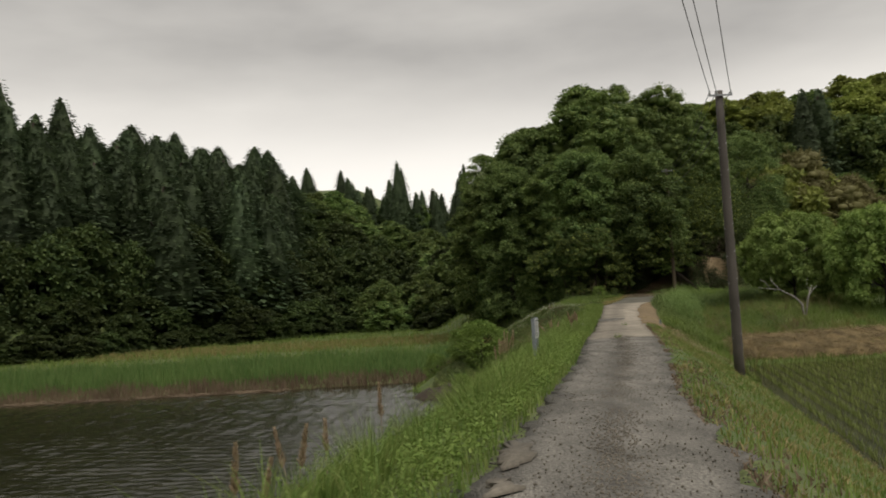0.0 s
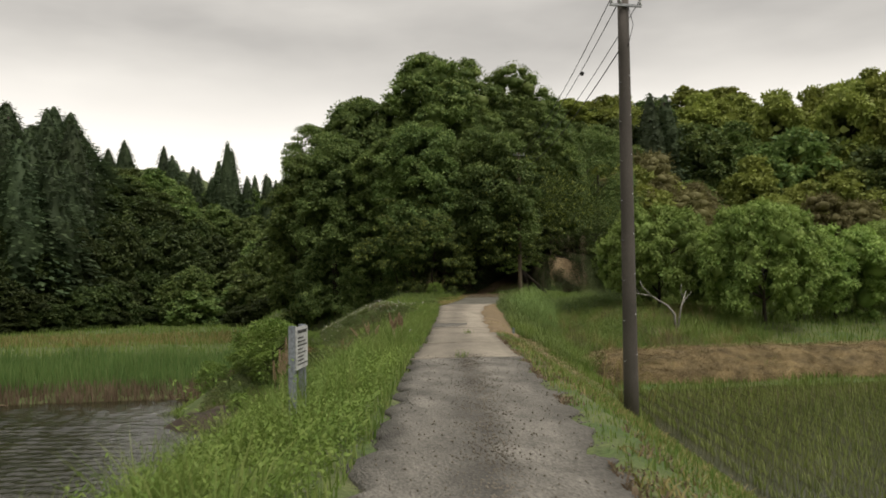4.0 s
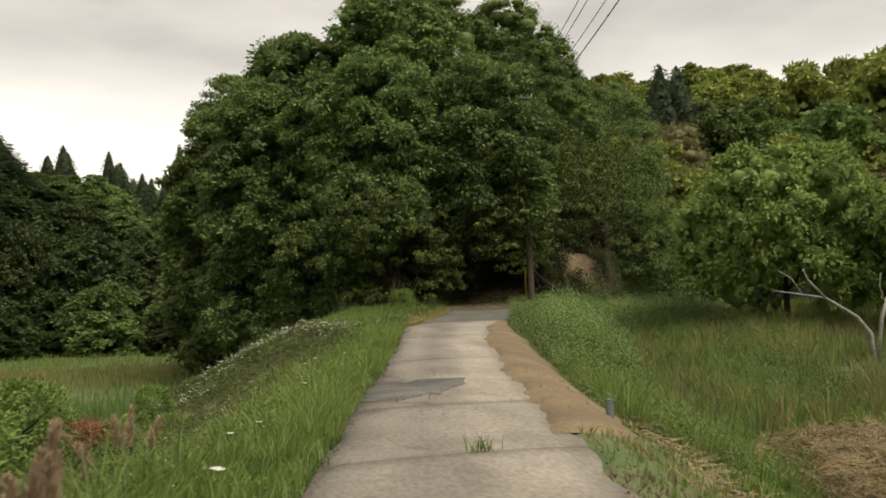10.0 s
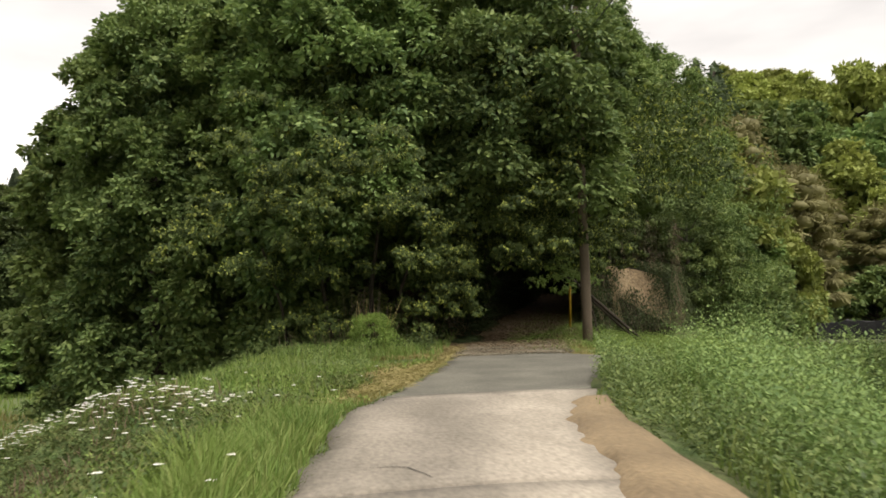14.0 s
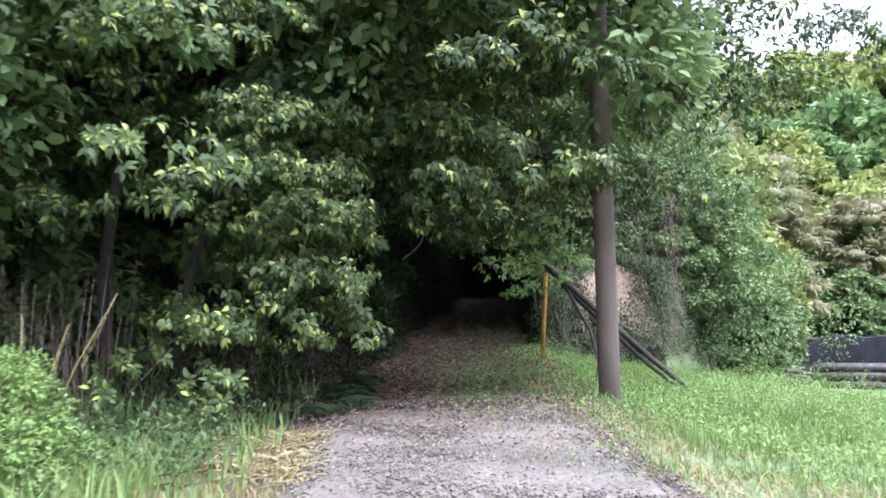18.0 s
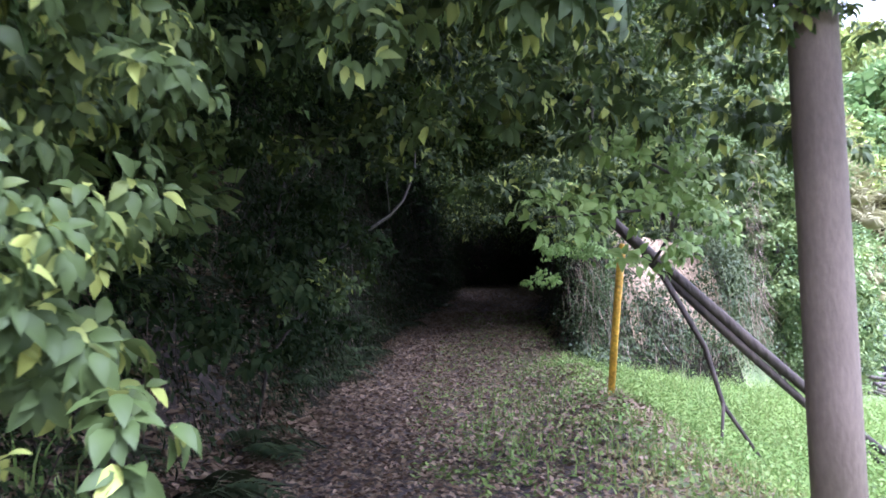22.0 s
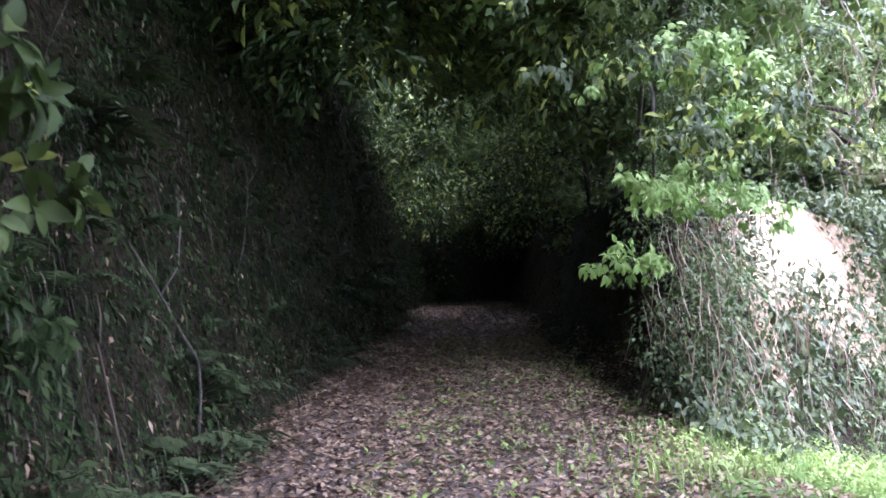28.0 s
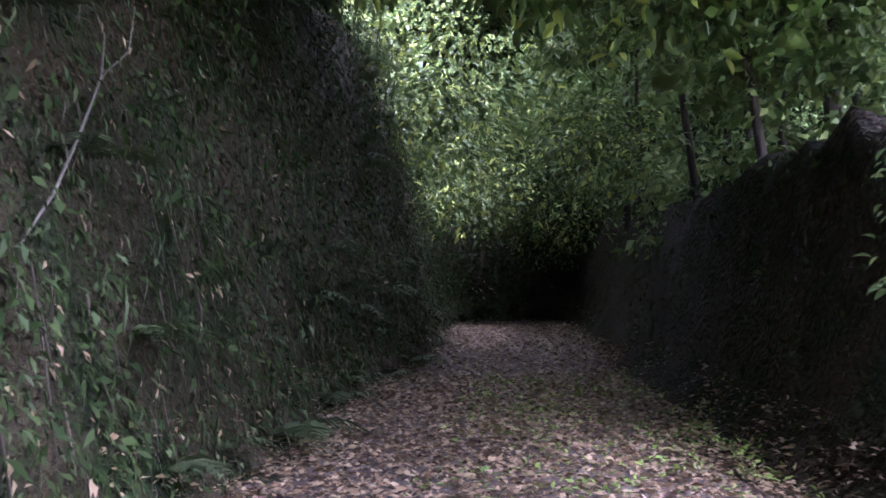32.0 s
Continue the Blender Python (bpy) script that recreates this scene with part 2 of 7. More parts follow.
M_GREYPOST = material("grey_plastic_stake", (0.13, 0.16, 0.16), (0.2, 0.23, 0.23), 0.6, 8, 40, 0.1)
LEAF = dict(rough=0.62, fine=0, bump=0, translucent=0.28, spec=0.25)
M_CEDAR = material("cedar_needles", (0.04, 0.066, 0.033), (0.068, 0.102, 0.046), scale=0.6, c3=(0.1, 0.135, 0.06), island=0.6, objvar=0.25, **LEAF)
M_OAK = material("dark_evergreen_leaves", (0.052, 0.092, 0.028), (0.15, 0.218, 0.062), scale=0.5, c3=(0.31, 0.37, 0.11), island=0.55, objvar=0.22, **LEAF)
M_OAK_SPUR = material("olive_evergreen_leaves", (0.06, 0.108, 0.036), (0.17, 0.255, 0.078), scale=0.4, c3=(0.35, 0.44, 0.14), island=0.55, objvar=0.22, **LEAF)
M_OAK_FAR = material("hillside_leaves", (0.062, 0.108, 0.036), (0.16, 0.238, 0.07), scale=0.35, c3=(0.3, 0.36, 0.11), island=0.5, objvar=0.35, **LEAF)
# evergreen leaves again, with shade put into a darker tone
M_OAK_SHADE = material("shade_toned_evergreen", (0.028, 0.049, 0.017), (0.064, 0.098, 0.029), scale=0.35, c3=(0.125, 0.155, 0.045), island=0.5, objvar=0.35, **LEAF)
M_YELLOW_LEAF = material("yellow_green_blossom_leaves", (0.17, 0.215, 0.052), (0.29, 0.335, 0.08), scale=0.6, c3=(0.36, 0.39, 0.1), island=0.5, objvar=0.2, **LEAF)
M_SHRUB = material("fresh_shrub_leaves", (0.1, 0.165, 0.036), (0.175, 0.262, 0.058), scale=0.9, c3=(0.29, 0.37, 0.11), island=0.55, objvar=0.2, **LEAF)
M_BROAD = material("glossy_broad_leaves", (0.036, 0.057, 0.015), (0.076, 0.107, 0.026), scale=1.5, c3=(0.37, 0.41, 0.085), island=1.0, young=0.78, **dict(LEAF, rough=0.55, spec=0.16))
M_FRUIT = material("fruit_tree_leaves", (0.145, 0.24, 0.056), (0.25, 0.36, 0.09), scale=0.9, c3=(0.4, 0.5, 0.15), island=0.55, objvar=0.15, **LEAF)
M_WEED = material("verge_weeds", (0.105, 0.185, 0.035), (0.19, 0.275, 0.052), scale=0.8, c3=(0.28, 0.35, 0.1), island=0.6, **LEAF)
M_GRASS = material("verge_grass", (0.105, 0.185, 0.036), (0.18, 0.265, 0.058), scale=0.7, c3=(0.3, 0.33, 0.11), island=0.7, **LEAF)
M_DRYGRASS = material("yellowed_grass", (0.20, 0.18, 0.05), (0.30, 0.25, 0.10), scale=1.2, c3=(0.40, 0.33, 0.17), island=0.7, **LEAF)
M_REED = material("pond_reeds", (0.09, 0.17, 0.045), (0.13, 0.22, 0.06), scale=0.3, c3=(0.22, 0.28, 0.1), island=0.6, **LEAF)
M_REED_DEAD = material("dead_reed_stems", (0.12, 0.082, 0.055), (0.21, 0.155, 0.1), scale=0.6, c3=(0.32, 0.25, 0.17), island=0.6, **LEAF)
M_RICE = material("rice_seedlings", (0.12, 0.165, 0.035), (0.185, 0.23, 0.055), scale=0.4, c3=(0.27, 0.29, 0.1), island=0.5, **LEAF)
M_DEADLEAF = material("fallen_leaves", (0.1, 0.065, 0.034), (0.175, 0.12, 0.066), scale=3.0, c3=(0.29, 0.222, 0.14), island=0.8, **dict(LEAF, translucent=0.05))
# bank and shrub leaves with the cut's shade painted into a very dark tone
M_LEAF_SHADE = material("shade_toned_leaf", (0.009, 0.018, 0.005), (0.022, 0.037, 0.011), scale=1.2, c3=(0.058, 0.08, 0.026), island=0.6, **dict(LEAF, spec=0.05))
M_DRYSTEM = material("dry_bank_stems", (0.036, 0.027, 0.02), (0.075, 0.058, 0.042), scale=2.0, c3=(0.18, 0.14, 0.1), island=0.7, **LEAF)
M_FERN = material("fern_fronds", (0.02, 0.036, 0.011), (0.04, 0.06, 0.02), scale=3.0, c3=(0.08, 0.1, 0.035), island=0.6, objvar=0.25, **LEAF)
M_CLOVER = material("dark_low_clover", (0.05, 0.092, 0.022), (0.1, 0.135, 0.038), scale=1.2, c3=(0.19, 0.16, 0.065), island=0.6, **LEAF)
M_PLUME = material("pale_plumes", (0.30, 0.21, 0.13), (0.45, 0.34, 0.22), scale=2.0, c3=(0.6, 0.48, 0.34), island=0.7, **LEAF)
M_RUST = material("red_brown_fronds", (0.16, 0.062, 0.032), (0.25, 0.11, 0.055), scale=3.0, c3=(0.32, 0.17, 0.09), island=0.7, **LEAF)
M_PETAL = material("white_petals", (0.6, 0.58, 0.5), (0.75, 0.74, 0.68), 0.6, 3, 0, 0)
M_BAMBOO = material("dry_bamboo", (0.125, 0.117, 0.045), (0.2, 0.188, 0.075), scale=0.7, c3=(0.28, 0.26, 0.12), island=0.5, objvar=0.2, **LEAF)


# ---------------------------------------------------------------- mesh helpers
def mesh_of(name, v, f, mat, smooth=False):
    """A mesh from arrays: v (n, 3), f a list of (m, k) index arrays or one such array."""
    fs = f if isinstance(f, list) and isinstance(f[0], np.ndarray) else [np.array(f)]
    me = bpy.data.meshes.new(name)
    v = np.asarray(v, dtype=np.float32)
    loops = np.concatenate([np.asarray(a, dtype=np.int32).ravel() for a in fs])
    sizes = np.concatenate([np.full(len(a), np.shape(a)[1], dtype=np.int32) for a in fs])
    starts = np.concatenate([[0], np.cumsum(sizes)[:-1]]).astype(np.int32)
    me.vertices.add(len(v))
    me.vertices.foreach_set("co", v.ravel())
    me.loops.add(len(loops))
    me.loops.foreach_set("vertex_index", loops)
    me.polygons.add(len(sizes))
    me.polygons.foreach_set("loop_start", starts)
    me.polygons.foreach_set("loop_total", sizes)
    if smooth:
        me.polygons.foreach_set("use_smooth", np.ones(len(sizes), dtype=bool))
    me.update(calc_edges=True)
    for m in (mat if isinstance(mat, list) else [mat]):
        me.materials.append(m)
    return me


def solid(name, v, f, mat, parent=None, label="", smooth=False):
    ob = new(name, mesh_of(name, v, f, mat, smooth))
    if parent is not None:
        ob.parent = parent
    if label:
        ob["label"] = label
    return ob


def part(name, bm, mat, parent, label="", smooth=False):
    """A bmesh as one mesh object under a thing or a part."""
    me = bpy.data.meshes.new(name)
    if smooth:
        for face in bm.faces:
            face.smooth = True
    bm.to_mesh(me)
    bm.free()
    me.materials.append(mat)
    ob = new(name, me)
    if parent is not None:
        ob.parent = parent
    if label:
        ob["label"] = label
    return ob


def empty(name, x, y, z, rz=0.0):
    ob = new(name)
    ob.empty_display_size = 0.2
    ob.matrix_basis = pose(x, y, z, 0, 0, rz)
    return ob


def box(bm, cx, cy, cz, sx, sy, sz, bevel=0.0):
    r = bmesh.ops.create_cube(bm, size=1.0, matrix=Matrix.LocRotScale((cx, cy, cz), None, (sx, sy, sz)))
    if bevel:
        es = list({e for v in r["verts"] for e in v.link_edges})
        bmesh.ops.bevel(bm, geom=es, offset=bevel, segments=2, affect="EDGES")
    return bm


def tube(points, radii, sides=8, cap=True):
    """A tube along points with a radius at each: vertices and faces."""
    p = np.asarray(points, dtype=float)
    n = len(p)
    t = np.gradient(p, axis=0)
    t /= np.linalg.norm(t, axis=1)[:, None] + 1e-9
    ref = np.array([0.0, 0.0, 1.0]) if abs(t[:, 2]).mean() < 0.8 else np.array([1.0, 0.0, 0.0])
    a = np.cross(t, ref)
    a /= np.linalg.norm(a, axis=1)[:, None] + 1e-9
    b = np.cross(t, a)
    ang = np.linspace(0, 2 * np.pi, sides, endpoint=False)
    ring = np.cos(ang)[None, :, None] * a[:, None, :] + np.sin(ang)[None, :, None] * b[:, None, :]
    v = (p[:, None, :] + ring * np.asarray(radii, dtype=float)[:, None, None]).reshape(-1, 3)
    i = np.arange(n - 1)[:, None] * sides
    j = np.arange(sides)[None, :]
    k = (np.arange(sides)[None, :] + 1) % sides
    f = np.stack([i + j, i + k, i + sides + k, i + sides + j], axis=-1).reshape(-1, 4)
    faces = [f]
    if cap:
        v = np.concatenate([v, p[:1], p[-1:]])
        c0, c1 = n * sides, n * sides + 1
        jj = np.arange(sides)
        kk = (jj + 1) % sides
        base = (n - 1) * sides
        faces.append(np.stack([kk, jj, np.full(sides, c0)], axis=-1))
        faces.append(np.stack([base + jj, base + kk, np.full(sides, c1)], axis=-1))
    return v, faces


def merge(pieces):
    """Joins (v, faces) pieces into one."""
    vs, fs, off = [], {}, 0
    for v, f in pieces:
        for a in (f if isinstance(f, list) else [f]):
            a = np.asarray(a)
            fs.setdefault(a.shape[1], []).append(a + off)
        vs.append(v)
        off += len(v)
    return np.concatenate(vs), [np.concatenate(a) for a in fs.values()]


def unit(a):
    return a / (np.linalg.norm(a, axis=-1, keepdims=True) + 1e-9)


def leaves(p, up, out, length, width):
    """Pointed leaves: p the stalk ends, up the face normals, out the directions of the tips."""
    n = len(p)
    out = unit(out)
    side = unit(np.cross(up, out))
    nor = np.cross(out, side)
    L, W = np.broadcast_to(length, n)[:, None], np.broadcast_to(width, n)[:, None]
    v = np.stack([p, p + out * L * 0.45 + side * W * 0.5 + nor * W * 0.12, p + out * L - nor * L * 0.12, p + out * L * 0.45 - side * W * 0.5 + nor * W * 0.12], axis=1)
    return v.reshape(-1, 3), np.arange(n * 4).reshape(-1, 4)


def ovate(p, up, out, length, width):
    """Egg-shaped leaves of six corners, bent along the midrib."""
    n = len(p)
    out = unit(out)
    side = unit(np.cross(up, out))
    nor = np.cross(out, side)
    L, W = np.broadcast_to(length, n)[:, None], np.broadcast_to(width, n)[:, None]
    a, b = p + out * L * 0.28 + nor * W * 0.12, p + out * L * 0.68 + nor * W * 0.08
    v = np.stack([p, a + side * W * 0.46, b + side * W * 0.38, p + out * L - nor * L * 0.12, b - side * W * 0.38, a - side * W * 0.46], axis=1)
    i = np.arange(n)[:, None] * 6
    return v.reshape(-1, 3), [np.concatenate([i + [[0, 1, 2, 3]], i + [[0, 3, 4, 5]]])]


def folded(p, up, out, length, width):
    """Leaves seen close: two halves folded along a curved midrib, egg-shaped with a drawn-out tip."""
    n = len(p)
    out = unit(out)
    side = unit(np.cross(up, out))
    nor = np.cross(out, side)
    L, W = np.broadcast_to(length, n)[:, None], np.broadcast_to(width, n)[:, None]
    mids = [p + out * L * q + nor * L * h for q, h in ((0.16, 0.035), (0.42, 0.05), (0.72, -0.02))]
    rows = [p] + mids + [p + out * L - nor * L * 0.16]
    for s in (1.0, -1.0):
        rows += [m + side * W * w * s + nor * W * 0.30 * w for m, w in zip(mids, (0.33, 0.5, 0.33))]
    i = np.arange(n)[:, None] * 11
    quads = np.concatenate([i + [q] for q in ([1, 5, 6, 2], [2, 6, 7, 3], [1, 2, 9, 8], [2, 3, 10, 9])])
    tris = np.concatenate([i + [q] for q in ([0, 5, 1], [0, 1, 8], [3, 7, 4], [3, 4, 10])])
    return np.stack(rows, axis=1).reshape(-1, 3), [quads, tris]


def blades(p, lean, height, width):
    """Bent grass blades: p the feet, lean a horizontal vector by which the tip is off."""
    n = len(p)
    h, w = np.broadcast_to(height, n)[:, None], np.broadcast_to(width, n)[:, None]
    ang = rng.uniform(0, np.pi * 2, n)
    s = np.stack([np.cos(ang), np.sin(ang), np.zeros(n)], axis=1)
    z = np.array([0, 0, 1.0])
    mid = p + z * h * 0.6 + lean * 0.35
    v = np.stack([p - s * w * 0.5, p + s * w * 0.5, mid + s * w * 0.4, mid - s * w * 0.4, p + z * h * 0.95 + lean], axis=1)
    i = np.arange(n)[:, None] * 5
    return v.reshape(-1, 3), [i + [[0, 1, 2, 3]], i + [[3, 2, 4]]]


# ---------------------------------------------------------------- the plan
YL = [-40, 4.3, 6.0, 9.0, 13.6, 20.4, 24.7, 28.7, 31.6, 35.0, 37.7, 40.0, 41.2, 43.3, 45.0, 46.5, 49.0, 52.0, 57.0, 59.4, 62.0, 64.0, 67.0, 71.5, 78.0, 90.0]
XL = [-10.0, 0.05, 0.42, 1.09, 2.12, 3.42, 4.4, 5.2, 5.87, 6.6, 7.15, 7.6, 8.2, 9.05, 9.64, 10.2, 10.9, 11.8, 13.4, 14.5, 15.8, 16.9, 18.6, 20.5, 20.0, 14.0]
YR = [-40, 4.0, 5.9, 8.9, 14.6, 20.0, 22.7, 26.4, 29.0, 31.6, 34.0, 36.5, 39.0, 42.0, 44.0, 46.0, 49.0, 52.0, 55.0, 57.0, 59.0, 61.0, 63.5, 67.0, 72.0, 78.0, 90.0]
XR = [-8.6, 1.5, 1.86, 2.43, 3.85, 5.05, 5.6, 6.35, 6.9, 7.45, 8.0, 8.6, 9.35, 10.7, 11.4, 11.9, 12.9, 13.9, 15.2, 16.1, 17.15, 17.9, 18.95, 20.9, 22.6, 22.4, 16.5]
YZ = [-40, 0, 6, 13, 18, 22, 26, 30, 34, 38, 42, 46, 50, 54, 57, 60, 63, 67, 72, 90]
ZZ = [0.3, 0.0, -0.15, -0.27, -0.33, -0.36, -0.37, -0.31, -0.19, -0.06, 0.07, 0.23, 0.36, 0.40, 0.52, 0.86, 1.26, 1.76, 2.4, 4.5]
WATER, PADDY, MARSH = -2.6, -2.0, -2.35


def road_l(y):
    return np.interp(y, YL, XL)


def road_r(y):
    return np.interp(y, YR, XR)


def road_z(y):
    return np.interp(y, YZ, ZZ)


def step(a, b, x):
    t = np.clip((x - a) / (b - a), 0, 1)
    return t * t * (3 - 2 * t)


def lumps(x, y, size, seed=0.0):
    """Cheap smooth unevenness between about -1 and 1."""
    x, y = x / size + seed, y / size - seed * 1.7
    return 0.5 * np.sin(x * 1.7 + 1.3 * np.sin(y * 1.1)) + 0.3 * np.sin(y * 2.3 + 1.7 * np.sin(x * 1.9 + 2)) + 0.2 * np.sin(x * 4.1 + y * 3.7)


def height(x, y):
    """The ground: causeway, pond bed, paddies, spur with its cut, valley sides."""
    x, y = np.asarray(x, float), np.asarray(y, float)
    L, R, rz = road_l(y), road_r(y), road_z(y)
    dl, dr = L - x, x - R
    # causeway flanks
    shoulder = np.interp(y, [0, 22, 38, 40.5, 41.5, 42.4, 43.4, 50], [0.8, 0.9, 0.95, 1.2, 2.1, 3.2, 3.5, 3.0])
    floor_l = np.where(y < 36, np.interp(y, [-40, 33, 36], [WATER - 0.5, WATER - 0.5, MARSH]), MARSH)
    left = rz - 0.10 * step(0, 0.8, dl) * (y < 46) - np.maximum(0, dl - shoulder) * np.interp(y, [0, 36, 41, 50], [0.62, 0.58, 0.45, 0.5])
    floor_l = np.maximum(floor_l, np.interp(y, [28, 31.5, 36, 46], [-3.2, -1.45, -1.4, -1.7]) - 1.6 * step(4.8, 8.5, dl))
    left = np.maximum(left, floor_l + 0.05 * lumps(x, y, 2.0))
    target = np.interp(y, [-40, 28, 28.8, 30.9, 33, 35, 38, 44, 50, 58], [PADDY - 0.12, PADDY - 0.12, PADDY + 0.06, -1.5, -1.32, -0.8, -0.45, -0.1, 0.05, 0.1])
    right = rz - 0.06 * step(0, 0.5, dr) * (y < 47) - np.maximum(0, dr - 0.35) * np.interp(y, [0, 26, 34, 39.5, 41.0, 46, 48, 50], [0.66, 0.62, 0.42, 0.28, 0.04, 0.04, 0.2, 0.25])
    right = np.maximum(right, target + 0.05 * lumps(x, y, 1.5, 2))
    right = right - np.clip(0.13 * (dr - 2.2), 0, 0.95) * step(46, 50, y)
    right = right - 0.4 * np.exp(-(((dr - 3.3) / 1.1) ** 2)) * step(32.5, 35, y) * (1 - step(39.5, 42, y)) * (dr > 0)
    z = np.where(dl > 0, left, np.where(dr > 0, right, rz))
    z = z + 0.22 * np.exp(-(((dr - 0.35) / 0.75) ** 2)) * step(-0.9, 0.3, dr) * step(49.8, 52.8, y) * (1 - step(55.5, 58, y))
    # spur on both sides of the cut
    crest = 4.6 + 0.5 * lumps(x, y, 5.0, 1)
    grow = step(49.5, 57.5, y + 0.1 * np.clip(dl, 0, 5))
    bank_l = z + crest * grow * (0.8 * step(0.05, 1.1, dl) + 0.2 * step(0.9, 7.0, dl)) * step(0.5, 8.0, x + 0.12 * (y - 60))
    z = np.where(dl > 0, np.maximum(z, bank_l), z)
    grow_r = step(58.4, 59.6, y - 0.12 * np.maximum(dr - 1, 0) - 0.7 * np.maximum(dr - 3.6, 0) - 0.9 * np.maximum(dr - 4.4, 0))
    bank_r = z + 2.75 * grow_r * (0.75 * step(0.2, 1.1, dr) + 0.25 * step(0.8, 5, dr)) * (1 - step(7, 15, dr) * 0.45)
    z = np.where(dr > 0, np.maximum(z, bank_r), z)
    z = z + 2.4 * step(70.9, 72.4, y + 0.3 * lumps(x, y, 0.8, 2)) * (1 - step(86, 92, y)) * (dl < 1.0) * (dr < 1.2)
    # valley sides
    edge_l = np.interp(x, [-120, -34, -13, -3, 6, 14, 40], [30, 58, 82, 103, 118, 92, 84])
    d = y - edge_l
    side_l = MARSH + np.interp(x, [-26, -15, 0, 30], [0.47, 0.24, 0.15, 0.2]) * np.maximum(0, d)
    side_l = np.minimum(side_l, np.interp(x, [-26, -15, 0], [13, 8, 6]) + 0.05 * d)
    edge_r = np.interp(x, [10, 22, 45, 80, 160], [92, 66, 76, 70, 40])
    d2 = y - edge_r
    side_r = np.where(x > 14, -0.85 + 0.6 * np.maximum(0, d2), -9)
    side_r = np.minimum(side_r, 22 + 0.03 * d2)
    z = np.maximum(z, np.where(d > 0, side_l, -9))
    z = np.maximum(z, np.where(d2 > 0, side_r, -9))
    far = step(170, 240, np.hypot(x - 5, y - 40))
    return z + far * 14


def steps_of(a, b, near_a, near_b, fine, coarse):
    s, out = a, []
    while s < b:
        out.append(s)
        if near_a <= s <= near_b:
            s += fine
        else:
            d = near_a - s if s < near_a else s - near_b
            s += min(coarse, max(fine, d * 0.12))
            if out[-1] < near_a < s:
                s = near_a
    out.append(b)
    return np.array(out)


gx = steps_of(-900, 900, -4, 24, 0.24, 60)
gy = steps_of(-900, 1500, 0, 75, 0.3, 60)
GX, GY = np.meshgrid(gx, gy)
GZ = height(GX, GY)
cutmask = (GY > 47) & (GY < 80)
GZ = GZ + (0.15 * lumps(GX, GY, 0.55, 3) + 0.07 * lumps(GX, GY, 0.24, 7)) * cutmask * (GY > 52.5) * ((GX < road_l(GY) - 0.25) | ((GX > road_r(GY) + 0.25) & (GY > 58.8))) * (np.minimum(np.abs(GX - road_l(GY)), np.abs(GX - road_r(GY))) < 1.6)
GZ = np.where((GX > road_l(GY)) & (GX < road_r(GY)), GZ - 0.05 * (GY < 46.5), GZ)
nx, ny = len(gx), len(gy)
idx = np.arange(nx * ny).reshape(ny, nx)
quads = np.stack([idx[:-1, :-1], idx[:-1, 1:], idx[1:, 1:], idx[1:, :-1]], axis=-1).reshape(-1, 4)
ground_mesh = mesh_of("ground", np.stack([GX, GY, GZ], axis=-1).reshape(-1, 3), quads, [M_GROUND, M_LITTER_SOIL, M_BANK, M_CLIFF], True)
cx = (GX[:-1, :-1] + GX[1:, 1:]).ravel() / 2
cy = (GY[:-1, :-1] + GY[1:, 1:]).ravel() / 2
slot = np.zeros(len(cx), dtype=np.int32)
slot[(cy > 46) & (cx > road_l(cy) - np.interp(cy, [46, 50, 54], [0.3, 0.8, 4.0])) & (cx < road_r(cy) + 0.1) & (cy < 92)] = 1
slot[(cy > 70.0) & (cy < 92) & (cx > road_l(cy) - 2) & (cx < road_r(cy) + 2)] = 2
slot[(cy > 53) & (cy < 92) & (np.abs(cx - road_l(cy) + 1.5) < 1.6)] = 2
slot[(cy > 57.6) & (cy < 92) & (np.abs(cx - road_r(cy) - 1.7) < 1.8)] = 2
cz = (GZ[:-1, :-1] + GZ[1:, 1:]).ravel() / 2
slot[(cy > 57.4) & (cy < 59.7) & (cx > np.maximum(18.5, road_r(cy) + 1.3)) & (cx < 20.6) & (cz > 1.1)] = 3
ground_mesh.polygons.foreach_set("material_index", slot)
ground = tagged(new("ground", ground_mesh), "grassy valley floor, causeway flanks and wooded slopes", "ground", kind="structure")

# pond and paddy water
[q for q in M_WATER.node_tree.nodes if q.type == "BSDF_PRINCIPLED"][0].inputs["IOR"].default_value = 1.33
def sheet(name, x0, x1, y0, y1, z, mat, label, category):
    v = [(x0, y0, z), (x1, y0, z), (x1, y1, z), (x0, y1, z)]
    return tagged(solid(name, v, [(0, 1, 2, 3)], mat), label, category, kind="structure")


sheet("water", -90, 9, -60, 36.2, WATER - 0.03, M_WATER, "dark still pond water beside the causeway", "pond")
wx, wy = np.linspace(-22, 5, 300), np.linspace(3, 36.2, 380)
WX, WY = np.meshgrid(wx, wy)
WZ = np.full_like(WX, WATER)
rw = np.random.default_rng(17)
for k in range(26):
    lam = rw.uniform(0.19, 0.55)
    a = radians(rw.normal(66, 32))
    gust = 0.55 + 0.45 * lumps(WX + 3 * k, WY, 3.0, k)
    WZ += 0.0105 * lam * gust * np.sin((WX * math.cos(a) + WY * math.sin(a)) * 2 * math.pi / lam + rw.uniform(0, 6.3))
WZ = WATER + (WZ - WATER) * step(-22, -16, WX) * step(3, 6, WY) - 0.026 * (1 - step(-22, -20, WX) * step(3, 4.5, WY))
wi = np.arange(WX.size).reshape(WX.shape)
